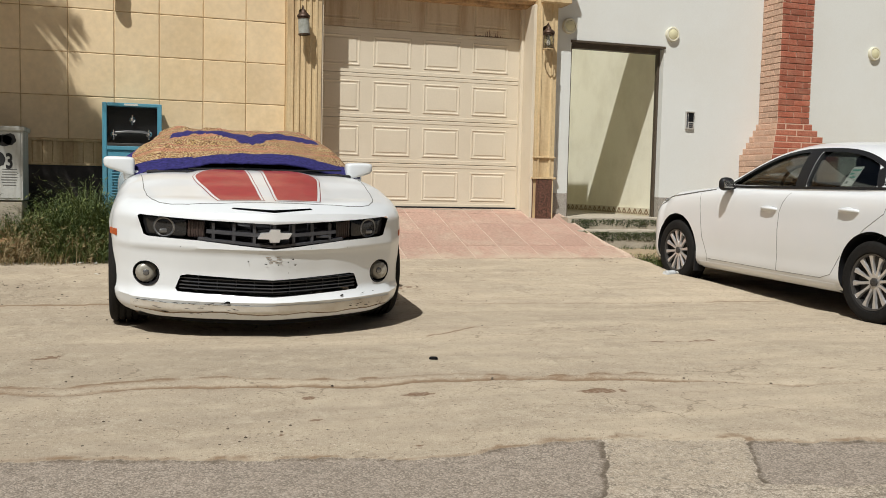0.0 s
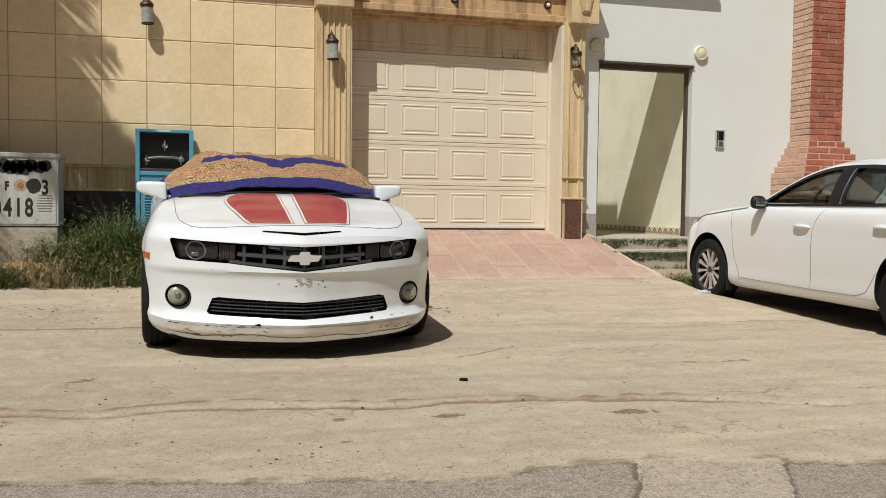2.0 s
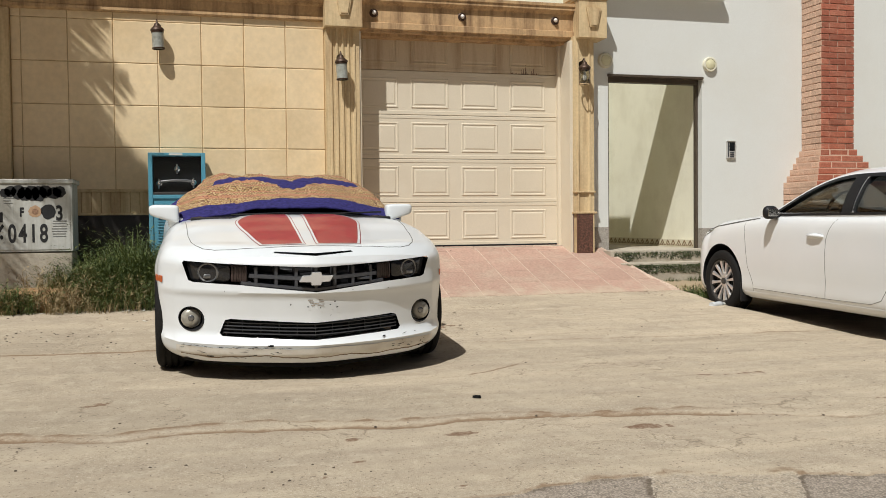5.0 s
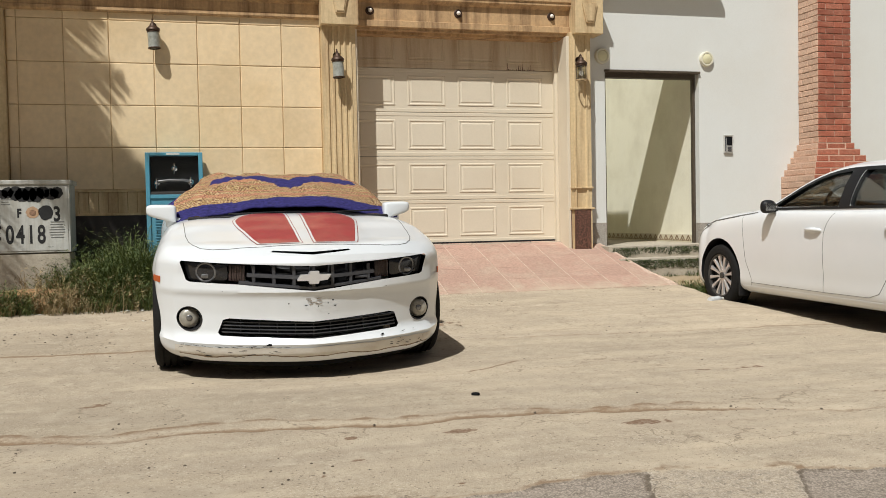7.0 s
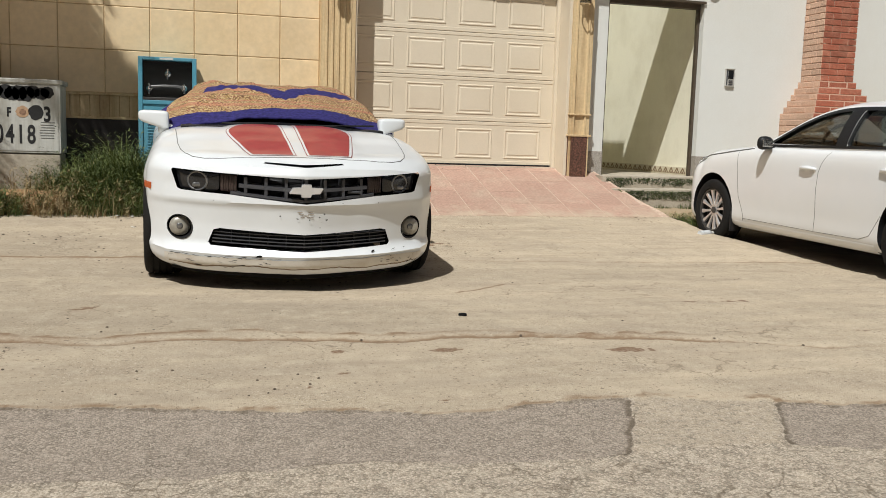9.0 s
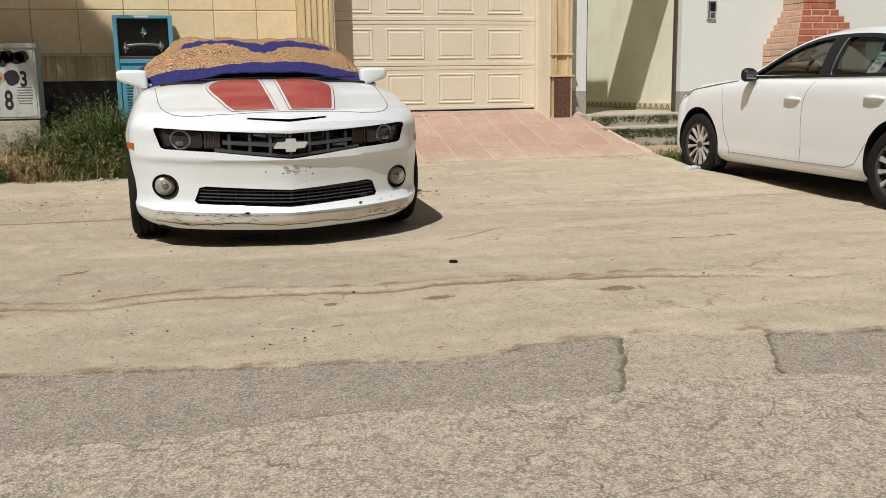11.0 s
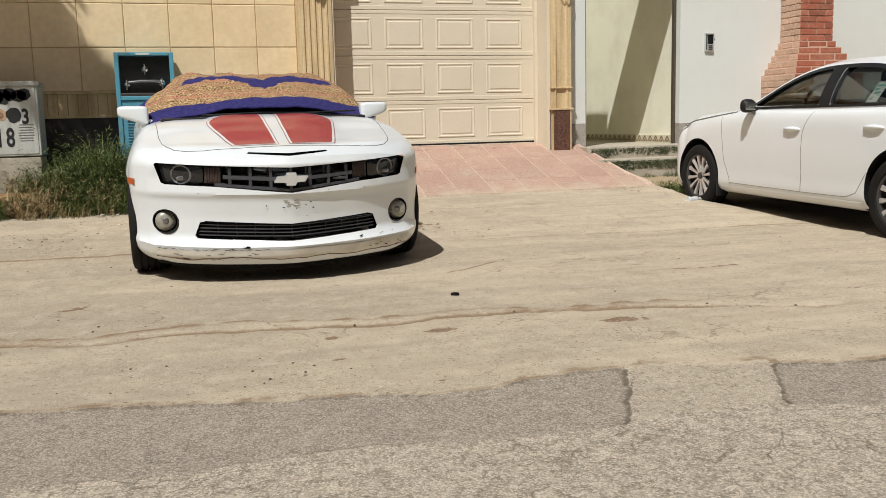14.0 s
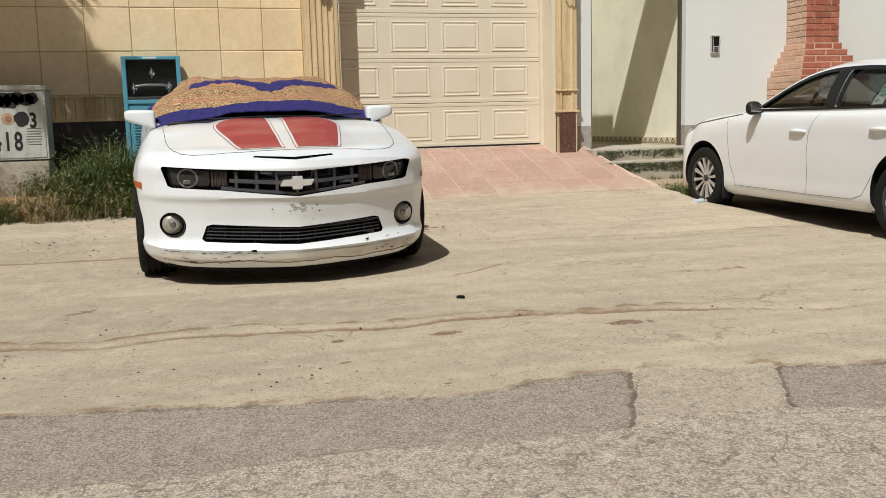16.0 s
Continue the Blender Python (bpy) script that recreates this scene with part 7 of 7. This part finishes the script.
# ---- palm whose shadow falls on the tiled wall ----
def make_palm(x, y, h):
    z0 = float(ground_z(x, y))
    t = thing("palm_tree", "date palm with drooping feathered fronds", "palm tree", pose(x, y, z0))
    bm = bmesh.new()
    prof = []
    for k in range(40):
        f = k / 39
        prof.append((0.2 - 0.05 * f + (0.018 if k % 2 else 0.0), h * f))
    lathe(bm, prof + [(0.001, h + 0.05)], "z", 18)
    part("trunk", bm, M_BARK, t)
    rs = random.Random(4)
    sunward = [(-0.05, 0.12, 2.1), (0.1, 0.02, 2.15), (0.28, 0.05, 1.9), (-0.2, -0.08, 2.05), (-0.02, -0.02, 2.5), (0.1, -0.16, 2.4), (0.2, -0.25, 2.2), (2.6, 0.2, 2.0), (3.4, 0.1, 2.0)]
    extra = 18
    for k in range(26 + len(sunward) + extra):
        bm = bmesh.new()
        a = 2 * math.pi * k * 0.382 + rs.uniform(-0.2, 0.2)
        up = 1.15 - 1.5 * (k / 26) + rs.uniform(-0.1, 0.1)
        L = rs.uniform(1.7, 2.15)
        if 26 <= k < 26 + len(sunward):
            a, up, L = sunward[k - 26]
        elif k >= 26:
            a = rs.uniform(-0.2, math.pi + 0.2)
            up, L = rs.uniform(0.15, 1.25), rs.uniform(1.2, 1.9)
        d = Vector((math.cos(a), math.sin(a), 0))
        pts = []
        for i in range(15):
            f = i / 14
            pts.append(Vector((0, 0, h)) + d * (L * f * math.cos(up * (1 - f * 0.3)) ** 0.5 if math.cos(up) > 0 else L * f) * 0.95 + Vector((0, 0, L * (math.sin(up) * f - 0.45 * f * f))))
        tube(bm, pts, [0.02 - 0.0012 * i for i in range(15)], 5)
        s = d.cross(Vector((0, 0, 1))).normalized()
        for i in range(2, 44):
            f = i / 44
            q = f * 14
            j = min(13, int(q))
            p = pts[j].lerp(pts[j + 1], q - j)
            tang = (pts[j + 1] - pts[j]).normalized()
            for e in (-1, 1):
                l = 0.42 * math.sin(math.pi * min(1, f * 0.85 + 0.15)) + 0.08
                tip = p + (s * e * 0.75 + tang * 0.65 + Vector((0, 0, rs.uniform(-0.35, 0.1)))) * l
                wd = tang * 0.02
                bm.faces.new([bm.verts.new(p - wd), bm.verts.new(p.lerp(tip, 0.5) - wd * 0.9), bm.verts.new(tip), bm.verts.new(p.lerp(tip, 0.5) + wd * 0.9), bm.verts.new(p + wd)])
        part("frond", bm, M_FROND, t)
    return t


make_palm(-3.8, 8.95, 5.3)

# ---- pieces of walls and pavement ----
def slab(name, w, h, d, material, bevel=0.004):
    """A face tile standing in the wall: w wide, h high, d deep, its origin at the lower left of its front."""
    bm = bmesh.new()
    b = bevel
    pts = [(0, d, 0), (w, d, 0), (w, d, h), (0, d, h), (0, b, 0), (w, b, 0), (w, b, h), (0, b, h), (b, 0, b), (w - b, 0, b), (w - b, 0, h - b), (b, 0, h - b)]
    v = [bm.verts.new(p) for p in pts]
    for a in range(4):
        c = (a + 1) % 4
        bm.faces.new((v[a], v[c], v[4 + c], v[4 + a]))
        bm.faces.new((v[4 + a], v[4 + c], v[8 + c], v[8 + a]))
    bm.faces.new(v[8:12])
    me = bpy.data.meshes.new(name)
    bmesh.ops.recalc_face_normals(bm, faces=bm.faces)
    bm.to_mesh(me)
    bm.free()
    me.materials.append(material)
    return me


rnd = random.Random(5)
TW, TH, JOINT = 0.4758, 0.4722, 0.0055
tile_cache = {}
for r in range(5):
    z0 = 1.388 + TH * r
    z1 = min(z0 + TH, 3.4)
    for i in range(-6, 8):
        x0, x1 = -1.8776 + TW * i, -1.8776 + TW * (i + 1)
        if i == -1:
            x0 = -1.98
        if i == -2:
            x1 = -2.49
        x1 = min(x1, 1.43)
        if x1 - x0 < 0.05:
            continue
        key = (round(x1 - x0, 3), round(z1 - z0, 3))
        if key not in tile_cache:
            tile_cache[key] = slab("wall_tile", key[0] - JOINT, key[1] - JOINT, 0.02, M_TILE, 0.007)
        piece("wall_tile", tile_cache[key], wall_left, x0 + JOINT / 2, YW + rnd.uniform(-0.0015, 0.0015), z0 + JOINT / 2)
slat_me = slab("slat", 0.097, 0.234, 0.02, M_STONE, 0.003)
for i in range(64):
    piece("slat", slat_me, skirt, -5.1 + 0.103 * i, YW - 0.002 + rnd.uniform(-0.001, 0.001), 1.128)

# brick pier with a flared foot
pier = thing("brick_pier", "red brick pier with a flared foot against the white wall", "brick pier", kind="structure")
PX0, PX1, PY, BH = 7.985, 8.505, 10.43, 0.0805
part("core", boxes((PX0 + 0.012, PX1 - 0.012, PY + 0.012, YB, -0.1, 4.4), bevel=0), M_MORTAR, pier)
core2 = bmesh.new()
bricks = {}


def brick_row(z, x0, x1, y0, h, shift, front, side, g=0.0095):
    """One course: stretchers on the front and headers down both sides."""
    def put(w, mm, x, y, rz=0):
        key = (round(w, 3), round(h, 3), mm.name)
        if key not in bricks:
            bricks[key] = slab("brick", w - g, h - g, 0.05, mm, 0.006)
        piece("brick", bricks[key], pier, x, y, z + g / 2, rz)
    w = x1 - x0
    cuts = [0, w * 0.5, w] if shift else [0, w * 0.25, w * 0.75, w]
    for a, b in zip(cuts, cuts[1:]):
        put(round(b - a, 3), front, x0 + a + g / 2, y0 + rnd.uniform(-0.004, 0.004))
    d = YB - y0
    cuts = [0, d * 0.5, d] if shift else [0, d * 0.28, d * 0.8, d]
    for a, b in zip(cuts, cuts[1:]):
        put(round(b - a, 3), side, x0 + rnd.uniform(-0.004, 0.004), y0 + b - g / 2, -90)
        put(round(b - a, 3), side, x1 + rnd.uniform(-0.004, 0.004), y0 + a + g / 2, 90)


z, k = 1.905, 0
while z < 4.3:
    brick_row(z, PX0, PX1, PY, BH, k % 2, M_BRICK, M_BRICKP)
    z += BH
    k += 1
FLARE, CH = 0.05, 0.086
for k in range(6):
    f = FLARE * (k + 1) - 0.02
    z = 1.905 - CH * (k + 1)
    brick_row(z, PX0 - f, PX1 + f, PY - f, CH, k % 2, M_BRICK, M_BRICKP, 0.016)
    box(core2, PX0 - f + 0.004, PX1 + f - 0.004, PY - f + 0.004, YB, z, z + CH)
f = FLARE * 6 - 0.02
for k in range(18):
    z = 1.905 - CH * 6 - BH * (k + 1)
    if z > -0.1:
        brick_row(z, PX0 - f, PX1 + f, PY - f, BH, k % 2, M_BRICKP, M_BRICKP)
box(core2, PX0 - f + 0.012, PX1 + f - 0.012, PY - f + 0.012, YB, -0.1, 1.905 - CH * 6)
part("foot_core", core2, M_LIME, pier)

# pink pavers on the ramp
paving = thing("ramp_paving", "dusty pink concrete pavers on the garage ramp", "paving", kind="structure")
ang = math.degrees(math.atan(0.288))
PS = 0.392


def paver_mesh(w, d):
    bm = bmesh.new()
    box(bm, 0, w, 0, d, -0.04, 0, bevel=0.002)
    me = bpy.data.meshes.new("paver")
    bm.to_mesh(me)
    bm.free()
    me.materials.append(M_PAVE)
    return me


pm = paver_mesh(PS - 0.014, PS - 0.004)
half = paver_mesh(PS - 0.014, 0.19)
for i in range(10):
    for j in range(5):
        x, up = 1.36 + PS * i, PS * j
        y = 9.31 + up * math.cos(radians(ang))
        if i == 9:
            shape = paver_mesh(float(ramp_edge(y + 0.3)) - x - 0.03, 0.19 if j == 4 else PS - 0.005)
        else:
            shape = half if j == 4 else pm
        ob = new("paver", shape)
        ob.parent = paving
        ob.matrix_basis = pose(x, y, 0.192 + up * math.sin(radians(ang)) + rnd.uniform(-0.0008, 0.0015), ang + rnd.uniform(-0.06, 0.06), rnd.uniform(-0.06, 0.06), rnd.uniform(-0.25, 0.25))
bed = bmesh.new()
bed_rows = []
for k in range(13):
    y = 9.3 + 1.68 * k / 12
    z, x1 = 0.1855 + 0.288 * (y - 9.3), float(ramp_edge(y))
    bed_rows.append([bed.verts.new(q) for q in ((1.34, y, 0.0), (1.34, y, z), (x1 - 0.03, y, z + 0.002), (x1 - 0.015, y, z + 0.014), (x1, y, z + 0.004), (x1 + 0.012, y, 0.0))])
for a, b in zip(bed_rows, bed_rows[1:]):
    for k in range(5):
        bed.faces.new((a[k], a[k + 1], b[k + 1], b[k]))
bed.faces.new(bed_rows[0])
bed.faces.new(bed_rows[-1][::-1])
part("bed", bed, M_JOINT, paving)
